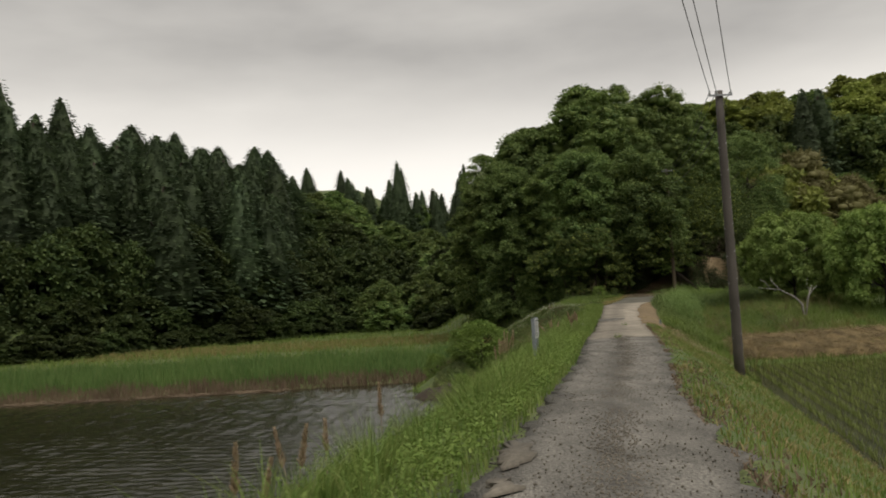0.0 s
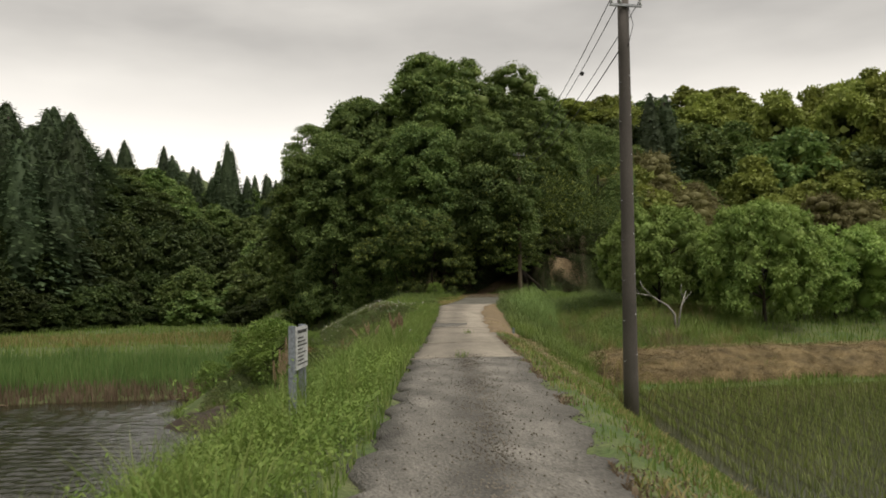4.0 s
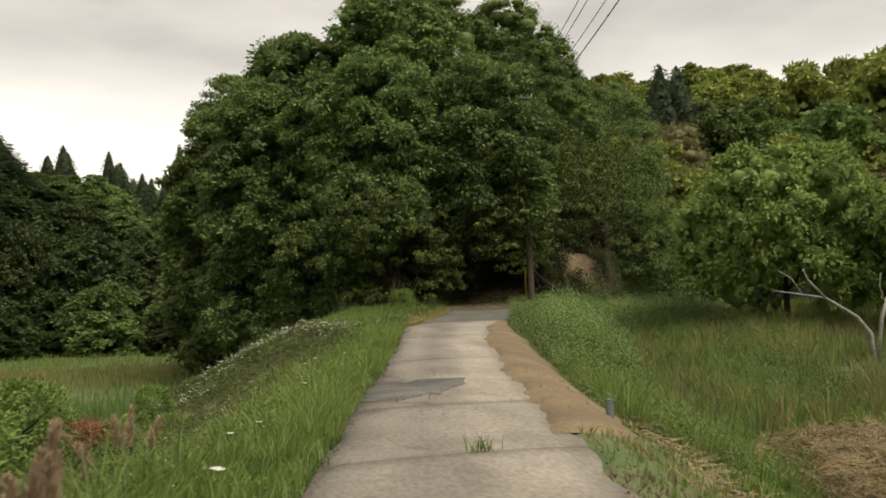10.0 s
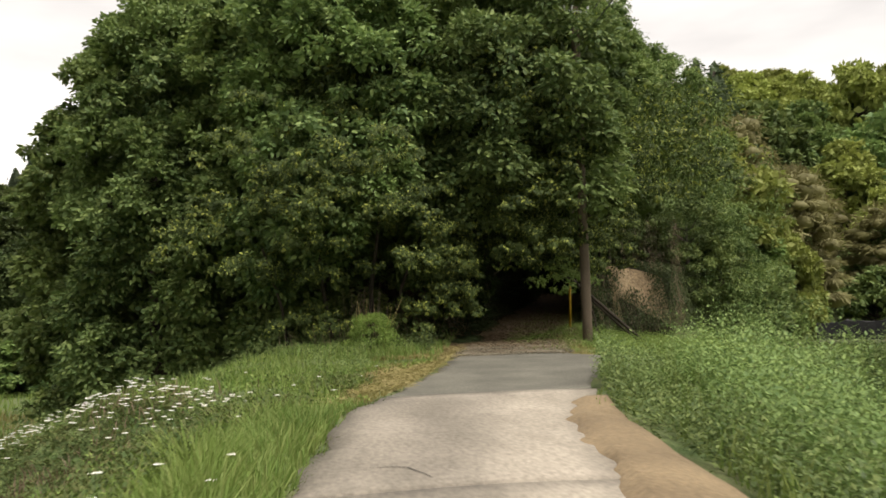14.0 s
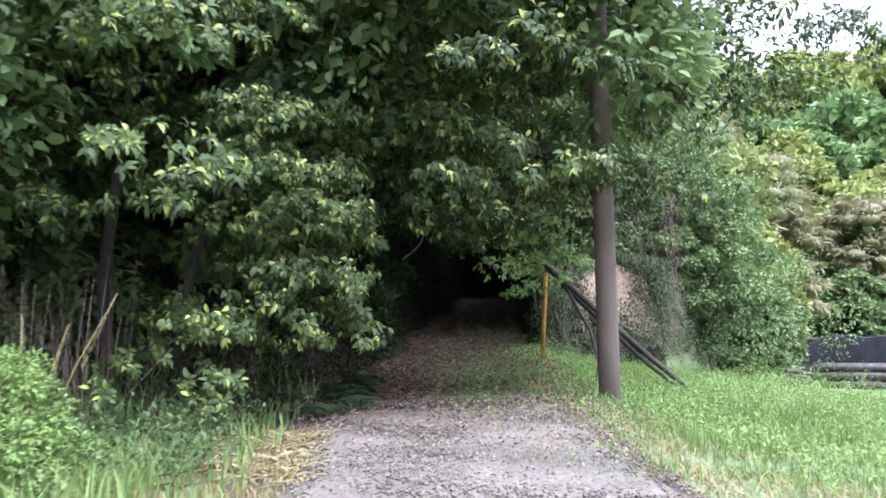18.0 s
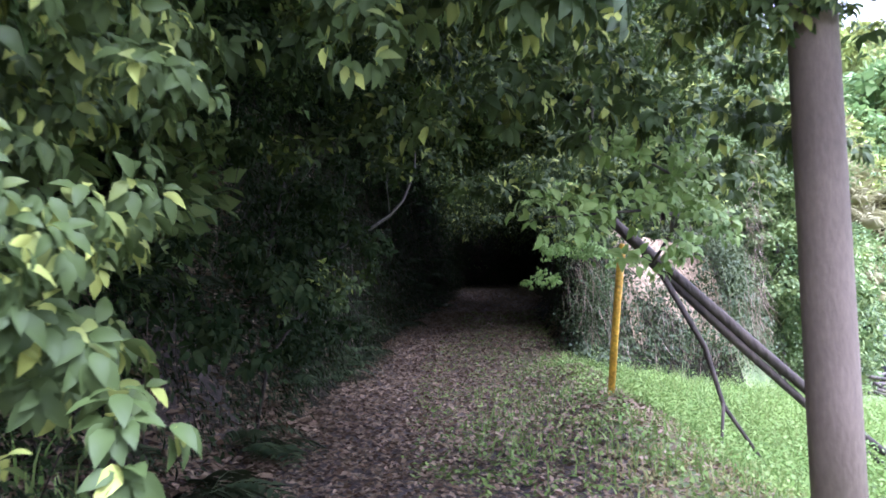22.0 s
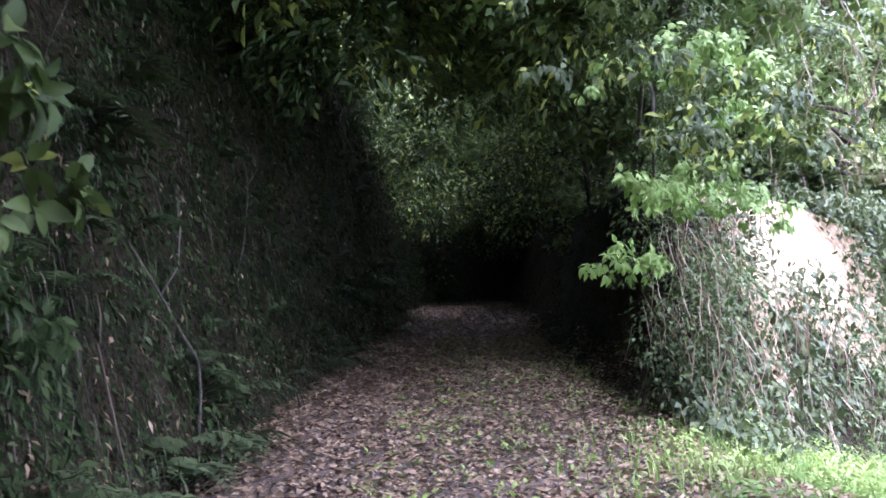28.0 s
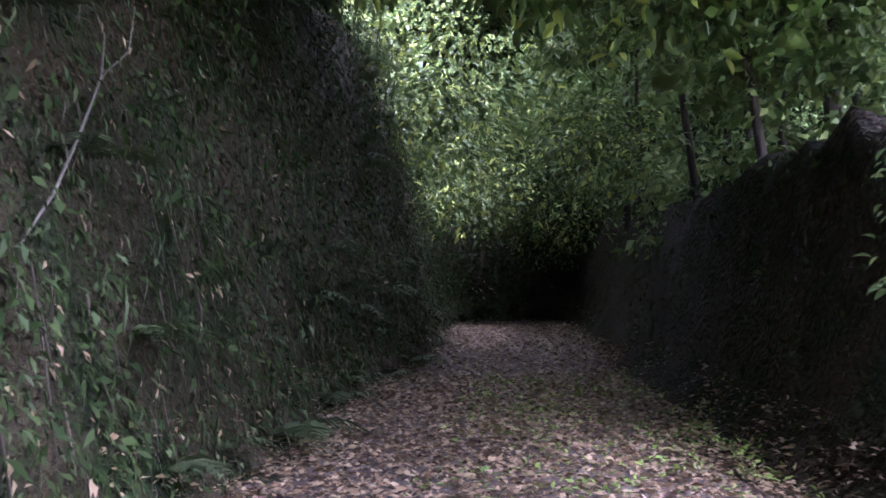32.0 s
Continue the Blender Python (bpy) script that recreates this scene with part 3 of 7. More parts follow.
tagged(solid("water", np.stack([WX, WY, WZ], axis=-1).reshape(-1, 3), np.stack([wi[:-1, :-1], wi[:-1, 1:], wi[1:, 1:], wi[1:, :-1]], axis=-1).reshape(-1, 4), M_WATER, smooth=True), "dark wind-rippled pond water beside the causeway", "pond", kind="structure")
py_ = np.linspace(-60, 28.4, 40)
pv = [(float(road_l(y) + road_r(y)) / 2, y, PADDY) for y in py_] + [(70.0, y, PADDY) for y in py_]
tagged(solid("paddy_water", pv, np.array([(i, i + 40, i + 41, i + 1) for i in range(39)]), M_PADDY_WATER), "shallow muddy water of a planted rice paddy", "paddy", kind="structure")


# ---------------------------------------------------------------- road
road = tagged(empty("road", 0, 0, 0), "narrow worn lane of asphalt and concrete slabs on a causeway", "road", kind="structure")


def road_piece(name, y0, y1, mat, label, inset=0.0, rise=0.0, ragged=0.10, x0=None, x1=None, skew=0.0):
    rows = max(3, int((y1 - y0) / 0.22))
    cols = 9
    v, top = [], []
    for i in range(rows + 1):
        for j in range(cols + 1):
            s = j / cols
            y = y0 + (y1 - y0) * i / rows + skew * (s - 0.5)
            a = (road_l(y) if x0 is None else x0) + inset
            b = (road_r(y) if x1 is None else x1) - inset
            if j == 0:
                a -= ragged * float(lumps(np.array(y), np.array(a), 0.31, 5)) + ragged * 0.5 * float(lumps(np.array(y), np.array(a), 0.11, 1))
            if j == cols:
                b += ragged * float(lumps(np.array(y), np.array(b), 0.37, 9)) + ragged * 0.5 * float(lumps(np.array(y), np.array(b), 0.13, 4))
            x = a + (b - a) * s
            v.append((x, y, float(road_z(y)) + rise + 0.006 * float(lumps(np.array(x), np.array(y), 0.8, 2)) + 0.02 * (1 - (2 * s - 1) ** 2)))
    n = len(v)
    v += [(x, y, z - 0.07) for x, y, z in v]
    w = cols + 1
    f = []
    for i in range(rows):
        for j in range(cols):
            a = i * w + j
            f.append((a, a + 1, a + w + 1, a + w))
        f.append((i * w, (i + 1) * w, (i + 1) * w + n, i * w + n))
        f.append(((i + 1) * w - 1, (i + 1) * w - 1 + n, (i + 2) * w - 1 + n, (i + 2) * w - 1))
    for j in range(cols):
        f.append((j + 1, j, j + n, j + 1 + n))
        f.append((rows * w + j, rows * w + j + 1, rows * w + j + 1 + n, rows * w + j + n))
    ob = solid(name, v, np.array(f), mat, road, label)
    at = ob.data.attributes.new("across", "FLOAT", "POINT")
    at.data.foreach_set("value", np.tile(np.tile(np.linspace(0, 1, cols + 1), rows + 1), 2).astype(np.float32))
    return ob


road_piece("asphalt", -38, 20.4, M_ASPHALT, "worn dark grey asphalt with ragged edges", ragged=0.13)
for i, (a, b) in enumerate([(20.4, 24.0), (24.02, 26.9), (26.93, 29.0), (29.03, 33.0), (33.02, 37.0), (37.02, 41.0)]):
    road_piece("slab", a, b, M_CONCRETE, "pale weathered concrete slab", ragged=0.06, rise=0.006 * (i % 2))


def flat_piece(name, ring, rise, mat, label, thick=0.02):
    """A thin irregular piece lying on the road; ring: its outline, in order."""
    pts = []
    n = len(ring)
    for i in range(n):
        a, b = ring[i], ring[(i + 1) % n]
        for q in np.linspace(0, 0.9, 10):
            x, y = a[0] + (b[0] - a[0]) * q, a[1] + (b[1] - a[1]) * q
            w = 0.05 * float(lumps(np.array(x), np.array(y), 0.13, 3)) + 0.035 * float(lumps(np.array(y), np.array(x), 0.05, 8))
            pts.append((x + w, y + w * 0.7))
    top = [(x, y, float(road_z(y)) + rise) for x, y in pts]
    m = len(top)
    cxy = np.mean(pts, axis=0)
    v = top + [(x, y, z - thick) for x, y, z in top] + [(cxy[0], cxy[1], float(road_z(cxy[1])) + rise + 0.004)]
    f = [(i, (i + 1) % m, 2 * m) for i in range(m)]
    side = [(i + m, (i + 1) % m + m, (i + 1) % m, i) for i in range(m)]
    return solid(name, v, [np.array(f), np.array(side)], mat, road, label)


flat_piece("patch", [(5.40, 29.45), (5.72, 29.35), (5.98, 29.62), (6.12, 29.55), (6.3, 30.0), (6.5, 30.25), (6.64, 30.7), (6.2, 30.82), (6.02, 30.6), (5.78, 30.72), (5.5, 30.15)], 0.034, M_PATCH, "dark broken asphalt patch")
flat_piece("patch", [(0.28, 4.9), (0.5, 5.2), (0.56, 5.8), (0.42, 5.95), (0.32, 5.5)], 0.036, M_CONCRETE, "pale patch at the broken edge")
flat_piece("patch", [(0.16, 4.2), (0.34, 4.35), (0.32, 4.62), (0.18, 4.6)], 0.036, M_CONCRETE, "pale patch at the broken edge")
rk = np.random.default_rng(19)
for i in range(34):
    y = rk.uniform(21, 40.5) if i < 14 else rk.uniform(28.2, 34)
    s0 = rk.uniform(0.1, 0.7) if i < 14 else rk.uniform(0.05, 0.5)
    x = float(road_l(y) + (road_r(y) - road_l(y)) * s0)
    a = rk.uniform(0, 3.1)
    pts = []
    for k in range(rk.integers(7, 16)):
        pts.append((x, y))
        a += rk.normal(0, 0.45)
        x, y = x + 0.11 * math.cos(a), y + 0.11 * math.sin(a)
    cv = []
    for k, (px, py) in enumerate(pts):
        w = 0.003 * math.sin(math.pi * (k + 0.4) / len(pts)) + 0.001
        s1 = float(np.clip((px - road_l(py)) / (road_r(py) - road_l(py)), 0, 1))
        top = float(road_z(py)) + 0.010 + 0.006 * float(lumps(np.array(px), np.array(py), 0.8, 2)) + 0.02 * (1 - (2 * s1 - 1) ** 2)
        cv += [(px - w, py - w, top), (px + w, py + w, top)]
    solid("crack", cv, np.array([(2 * k, 2 * k + 1, 2 * k + 3, 2 * k + 2) for k in range(len(pts) - 1)]), M_CRACK, road)
# the bend, where the lane turns away at right angles
b_rows, b_cols = 46, 44
bv = []
for i in range(b_rows + 1):
    y = 41.03 + (46.3 - 41.03) * i / b_rows
    a = float(road_l(y)) - 0.04 * float(lumps(np.array(y), np.array(1.0), 0.3, 5))
    b = float(np.interp(y, [41, 42, 42.9, 43.5, 43.9, 45.0, 45.4, 46.05, 46.3], [10.2, 10.6, 11.1, 12.9, 18.0, 18.0, 12.9, 11.8, 11.7]))
    for j in range(b_cols + 1):
        x = a + (b - a) * j / b_cols
        bv.append((x, y + 0.05 * float(lumps(np.array(x), np.array(2.0), 0.5, 3)) * (i == b_rows), float(road_z(y)) + 0.012 - 0.05 * max(0.0, x - 11.9) + 0.01 * float(lumps(np.array(x), np.array(y), 0.8, 2))))
bf = [(i * 45 + j, i * 45 + j + 1, (i + 1) * 45 + j + 1, (i + 1) * 45 + j) for i in range(b_rows) for j in range(b_cols)]
nb = len(bv)
bv += [(x, y, z - 0.5) for x, y, z in bv]
rim = [j for j in range(b_cols)] + [i * 45 + b_cols for i in range(b_rows)] + [b_rows * 45 + j for j in range(b_cols, 0, -1)] + [i * 45 for i in range(b_rows, 0, -1)]
bf += [(rim[(k + 1) % len(rim)], rim[k], rim[k] + nb, rim[(k + 1) % len(rim)] + nb) for k in range(len(rim))]
solid("asphalt_bend", bv, np.array(bf), M_ASPHALT_NEW, road, "smooth grey asphalt bend")

# ---------------------------------------------------------------- trees
def trunk_mesh(name, tall, thick, spread, limbs, seed, mat=M_BARK):
    r = np.random.default_rng(seed)
    z = np.linspace(-0.3, tall, 7)
    bend = np.cumsum(r.normal(0, 0.04 * tall / 7, (7, 2)), axis=0)
    pts = np.column_stack([bend, z])
    pieces = [tube(pts, thick * np.linspace(1.15, 0.3, 7), 8)]
    for i in range(limbs):
        k = r.uniform(0.35, 0.9)
        base = np.array([np.interp(k * tall, z, pts[:, 0]), np.interp(k * tall, z, pts[:, 1]), k * tall])
        a = r.uniform(0, 2 * np.pi)
        d = np.array([np.cos(a), np.sin(a), r.uniform(0.3, 0.9)])
        ln = spread * r.uniform(0.6, 1.0)
        q = [base, base + d * ln * 0.4 + r.normal(0, 0.05, 3) * ln, base + d * ln * 0.75 + r.normal(0, 0.07, 3) * ln, base + d * ln + [0, 0, 0.1 * ln]]
        pieces.append(tube(q, thick * 0.42 * np.array([1, 0.75, 0.5, 0.2]), 6))
    v, f = merge(pieces)
    return mesh_of(name, v, f, mat, True)


ICO = bmesh.new()
bmesh.ops.create_icosphere(ICO, subdivisions=1, radius=1.0)
ICO_V = np.array([v.co[:] for v in ICO.verts])
ICO.verts.index_update()
ICO_F = np.array([[v.index for v in face.verts] for face in ICO.faces])
ICO.free()


def crown_mesh(name, base, tall, spread, clumps, per, size, seed, mat, flat=0.55, aspect=0.6, droop=0.2, low=-0.55, puff=0.24, keep=None, leaf=None, heart=0.78):
    """A broad crown: shelves of leaves with dense hearts laid over a lumpy dome, with gaps between them."""
    r = np.random.default_rng(seed)
    i = np.arange(clumps) + 0.5
    th = i * 2.39996 + r.normal(0, 0.25, clumps)
    u = low + (1.0 - low) * (i / clumps) + r.normal(0, 0.06, clumps)
    u = np.clip(u, low, 1.0)
    rad = np.where(u > 0, np.sqrt(np.clip(1 - u * u * 0.95, 0.03, 1)), 1 + 0.22 * u) * (0.88 + 0.16 * np.sin(2 * th + seed) * np.sin(3.1 * u + seed))
    fill = r.uniform(0.74, 1.06, clumps)
    mid = base + (tall - base) * 0.42
    c = np.column_stack([np.cos(th) * rad * spread * fill, np.sin(th) * rad * spread * fill, mid + u * np.where(u > 0, tall - mid, mid - base) * (0.5 + 0.5 * fill)])
    cs = spread * puff * r.uniform(0.65, 1.35, clumps)
    c[:, 2] = np.minimum(c[:, 2], tall - cs * flat * 0.9)
    if keep is not None:
        ok = keep(c, cs)
        c, cs = c[ok], cs[ok]
    clumps = len(c)
    n = clumps * per
    k = np.repeat(np.arange(clumps), per)
    d = unit(r.normal(0, 1, (n, 3)))
    d[:, 2] = np.where(d[:, 2] < -0.2, -d[:, 2], d[:, 2])
    p = c[k] + d * (cs[k] * r.uniform(0.78, 1.08, n))[:, None] * [1, 1, flat]
    outward = unit(c - [0, 0, mid])[k]
    up = unit(d * 0.8 + [0, 0, 0.6] + 0.6 * outward + r.normal(0, 0.17, (n, 3)))
    tip = unit(d * [1, 1, 0.4] + 0.6 * outward + r.normal(0, 0.5, (n, 3)) - [0, 0, droop])
    ln = size * r.uniform(0.6, 1.35, n)
    if keep is not None:
        ok = keep(p, ln)
        p, up, tip, ln = p[ok], up[ok], tip[ok], ln[ok]
    pieces = [(leaf or leaves)(p, up, tip, ln, ln * aspect)]
    if not heart:
        n2 = clumps * (per // 3)
        k2 = np.repeat(np.arange(clumps), per // 3)
        q = c[k2] + unit(r.normal(0, 1, (n2, 3))) * (cs[k2] * r.uniform(0.1, 0.75, n2))[:, None] * [1, 1, flat]
        if keep is not None:
            q = q[keep(q, np.full(n2, size))]
        pieces.append(leaves(q, unit(r.normal(0, 0.6, (len(q), 3)) + [0, 0, 0.6]), r.normal(0, 1, (len(q), 3)), size * 1.1, size * 0.6))
        v, f = merge(pieces)
        return mesh_of(name, v, f, mat)
    jit = 1 + r.normal(0, 0.24, (clumps, len(ICO_V), 1))
    hv = c[:, None, :] + ICO_V[None] * jit * (cs * heart)[:, None, None] * [1, 1, flat]
    hf = (np.arange(clumps)[:, None, None] * len(ICO_V) + ICO_F[None]).reshape(-1, 3)
    pieces.append((hv.reshape(-1, 3), hf))
    v, f = merge(pieces)
    return mesh_of(name, v, f, mat)


def lobed_crown(name, base, tall, spread, lobes, subs, per, size, seed, mat, low=-0.75, keep=None, leaf=None, aspect=0.55, lobe=0.34, droop=0.25, heart=0.8, tufts=True):
    """A billowing crown: big lobes over a dome, each lobe covered with small domed tufts of leaves round a dark heart."""
    r = np.random.default_rng(seed)
    i = np.arange(lobes) + 0.5
    th = i * 2.39996 + r.normal(0, 0.3, lobes)
    u = np.clip(low + (1.0 - low) * (i / lobes) + r.normal(0, 0.05, lobes), low, 1.0)
    ring = np.where(u > 0, np.sqrt(np.clip(1 - u * u, 0.02, 1)), 1 + 0.2 * u)
    lr = spread * lobe * r.uniform(0.7, 1.25, lobes)
    mid = base + (tall - base) * 0.42
    reach = np.clip(spread - 0.75 * lr, 0.1, None) * r.uniform(0.82, 1.08, lobes)
    c = np.column_stack([np.cos(th) * ring * reach, np.sin(th) * ring * reach, mid + u * np.where(u > 0, tall - mid - 0.6 * lr, mid - base)])
    c[:, 2] = np.minimum(c[:, 2], tall - lr * 0.75)
    out = unit(c - [0, 0, mid] + [0, 0, 0.25 * spread])
    k = np.repeat(np.arange(lobes), subs)
    d = unit(r.normal(0, 1, (len(k), 3)) + 0.75 * out[k] + [0, 0, 0.35])
    sc = c[k] + d * (lr[k] * r.uniform(0.72, 1.0, len(k)))[:, None] * [1, 1, 0.8]
    sr = lr[k] * r.uniform(0.24, 0.44, len(k))
    if keep is not None:
        ok = keep(sc, sr)
        sc, sr, d = sc[ok], sr[ok], d[ok]
    j = np.repeat(np.arange(len(sc)), per)
    n = len(j)
    e = unit(r.normal(0, 1, (n, 3)) + 0.55 * d[j] + [0, 0, 0.55])
    p = sc[j] + e * (sr[j] * r.uniform(0.75, 1.12, n))[:, None] * [1, 1, 0.72]
    up = unit(e + 0.35 * d[j] + [0, 0, 0.45] + r.normal(0, 0.22, (n, 3)))
    tip = unit(e * [1, 1, 0.3] + 0.4 * d[j] + r.normal(0, 0.5, (n, 3)) - [0, 0, droop])
    ln = size * r.uniform(0.6, 1.35, n)
    if keep is not None:
        ok = keep(p, ln)
        p, up, tip, ln = p[ok], up[ok], tip[ok], ln[ok]
    pieces = [(leaf or leaves)(p, up, tip, ln, ln * aspect)]
    inner = np.repeat(np.arange(len(sc)), per // 3)
    q = sc[inner] + unit(r.normal(0, 1, (len(inner), 3))) * (sr[inner] * r.uniform(0.2, 0.75, len(inner)))[:, None] * [1, 1, 0.72]
    if keep is not None:
        q = q[keep(q, np.full(len(q), size))]
    pieces.append(leaves(q, unit(r.normal(0, 0.7, (len(q), 3)) + [0, 0, 0.6]), r.normal(0, 1, (len(q), 3)), size * 1.5, size))
    if not heart:
        v, f = merge(pieces)
        return mesh_of(name, v, f, mat)
    if not tufts:
        dense = np.repeat(np.arange(lobes), 46)
        q = c[dense] + unit(r.normal(0, 1, (len(dense), 3))) * (lr[dense] * r.uniform(0.2, 0.78, len(dense)))[:, None] * [1, 1, 0.8]
        pieces.append(leaves(q, unit(q - c[dense] + r.normal(0, 0.4, q.shape)), r.normal(0, 1, q.shape), lr[dense] * 0.7, lr[dense] * 0.45))
        v, f = merge(pieces)
        return mesh_of(name, v, f, mat)
    hearts = [(sc, sr * heart)]
    if keep is None:
        hearts.append((c, lr * 0.9 * heart))
    else:
        ok = keep(c, lr * 1.2)
        hearts.append((c[ok], lr[ok] * 0.9 * heart))
    for hc, hr in hearts:
        m = len(hc)
        jit = 1 + r.normal(0, 0.16, (m, len(ICO_V), 1))
        hv = hc[:, None, :] + ICO_V[None] * jit * hr[:, None, None] * [1, 1, 0.78]
        pieces.append((hv.reshape(-1, 3), (np.arange(m)[:, None, None] * len(ICO_V) + ICO_F[None]).reshape(-1, 3)))
    v, f = merge(pieces)
    return mesh_of(name, v, f, mat)


def cedar_mesh(name, tall, spread, whorls, seed, mat):
    """A conifer: tiers of drooping sprays round a dense core, up to a blunt pointed top."""
    r = np.random.default_rng(seed)
    ps, us, ts, ls = [], [], [], []
    for i in range(whorls):
        k = i / whorls
        z = tall * (0.06 + 0.92 * k)
        w = spread * ((1 - k) ** 0.8 * (0.84 + 0.22 * r.random()) + 0.03)
        m = int(14 + 48 * (1 - k))
        a = r.uniform(0, 2 * np.pi, m)
        q = r.uniform(0.62, 1.04, m)
        q *= 1 + 0.16 * np.sin(3 * a + 5 * k + seed) + 0.1 * np.sin(7 * a - 11 * k)
        p = np.column_stack([np.cos(a) * w * q, np.sin(a) * w * q, z - w * q * 0.22 + r.normal(0, 0.014 * tall, m)])
        ps.append(p)
        ts.append(np.column_stack([np.cos(a), np.sin(a), r.uniform(-0.8, 0.35, m)]) + r.normal(0, 0.3, (m, 3)))
        us.append(np.column_stack([np.cos(a) * 0.7, np.sin(a) * 0.7, np.ones(m)]) + r.normal(0, 0.25, (m, 3)))
        ls.append(np.full(m, spread * (0.1 + 0.13 * (1 - k))) * r.uniform(0.6, 1.3, m))
    for h, tilt in ((0.955, 0.0), (0.93, 0.35), (0.93, -0.35), (0.9, 0.5)):
        ps.append(np.array([[0, 0, tall * h]]))
        ts.append(np.array([[tilt, tilt * 0.6, 1.0]]))
        us.append(np.array([[1.0, 0.2, 0]]))
        ls.append(np.array([tall * 0.045]))
    ln = np.concatenate(ls)
    pieces = [leaves(np.concatenate(ps), unit(np.concatenate(us)), np.concatenate(ts), ln, ln * 0.55)]
    zz = np.linspace(0.05, 0.95, 9)
    pieces.append(tube(np.column_stack([0 * zz, 0 * zz, zz * tall]), 0.76 * spread * ((1 - zz) ** 0.8) + 0.02, 9))
    v, f = merge(pieces)
    return mesh_of(name, v, f, mat)


def tree_kind(name, trunk, crown, label, category="tree", group=""):
    top = new(name)
    a, b = new("trunk", trunk), new("crown", crown)
    a.parent = b.parent = top
    return tagged(top, label, category, group)


USED = set()


def plant(proto, x, y, scale, turn=None, sink=0.15, wide=1.0, label=""):
    """Sets the kind down on the ground: first the made one itself, then copies."""
    turn = rng.uniform(0, 360) if turn is None else turn
    z = float(height(x, y)) - sink
    m = pose(x, y, z, 0, 0, turn) @ Matrix.Diagonal((scale * wide, scale * wide, scale, 1))
    if proto.name in USED:
        ob = copy_thing(proto, m)
    else:
        USED.add(proto.name)
        proto.matrix_basis = m
        ob = proto
    if label:
        ob["label"] = label
    return ob


# kinds, each about one metre of height per unit of scale 1 = true metres
cedars = [tree_kind("cedar_tree", trunk_mesh("trunk", 11.0, 0.22, 1.0, 4, 20 + i), cedar_mesh("crown", 12.0, 2.1, 54, 30 + i, M_CEDAR), "tall dark green conifer with a pointed top", "conifer", "hillside conifers") for i in range(3)]
# left hill trees: the slope's shade is painted into their leaf colour
dark_trees = [tree_kind("broadleaf_tree", trunk_mesh("trunk", 5.0, 0.22, 2.2, 7, 53 + i), lobed_crown("crown", -0.4, 8.0, 3.5, 28, 12, 14, 0.44, 66 + i, M_OAK_SHADE, low=-0.95, heart=0.58, tufts=False), "evergreen tree toned dark for shade at the foot of the wooded hill", "tree", "deep green hillside trees") for i in range(3)]
hill_trees = [tree_kind("broadleaf_tree", trunk_mesh("trunk", 5.0, 0.22, 2.2, 7, 50 + i), lobed_crown("crown", -0.4, 8.0, 3.5, 28, 12, 14, 0.44, 60 + i, M_OAK_FAR, low=-0.95, heart=0.58, tufts=False), "rounded green broadleaf tree on the wooded hillside", "tree", "hillside broadleaf trees") for i in range(3)]
gold_trees = [tree_kind("blossoming_tree", trunk_mesh("trunk", 5.0, 0.2, 2.0, 6, 80 + i), lobed_crown("crown", 0.0, 7.5, 3.2, 28, 12, 15, 0.4, 90 + i, M_YELLOW_LEAF, low=-0.9, heart=0.58, tufts=False), "yellow-green blossoming evergreen tree on the hillside", "tree", "blossoming trees") for i in range(1)]
shrub_trees = [tree_kind("fruit_tree", trunk_mesh("trunk", 2.0, 0.1, 1.8, 9, 150 + i), lobed_crown("crown", 0.75, 3.9, 2.5, 32, 15, 42, 0.12, 160 + i, M_FRUIT, low=-0.85, lobe=0.31, heart=0.6), "low bushy fresh green tree beside the paddies", "small tree", "low trees by the paddies") for i in range(2)]
bamboos = [tree_kind("bamboo_clump", trunk_mesh("trunk", 4.0, 0.12, 0.8, 6, 180), crown_mesh("crown", 0.3, 6.0, 2.0, 90, 60, 0.28, 190, M_BAMBOO, aspect=0.2, droop=0.6), "yellow-brown dry bamboo clump on the slope", "bamboo", "bamboo clumps")]

r0 = np.random.default_rng(11)
EDGE = np.array([[-60, 40], [-34, 60], [-22, 73], [-13, 84], [-6, 98], [0, 112]], float)


def along(k):
    s = k * (len(EDGE) - 1)
    i = min(int(s), len(EDGE) - 2)
    return EDGE[i] + (EDGE[i + 1] - EDGE[i]) * (s - i)


def plant_to(kind, x, y, top, radius, tall, spread):
    """Plants a tree of the kind so that it ends at the height top, with that radius of crown."""
    sc = max(0.35, (top - float(height(x, y))) / tall)
    return plant(kind, x, y, sc, wide=radius / (spread * sc))


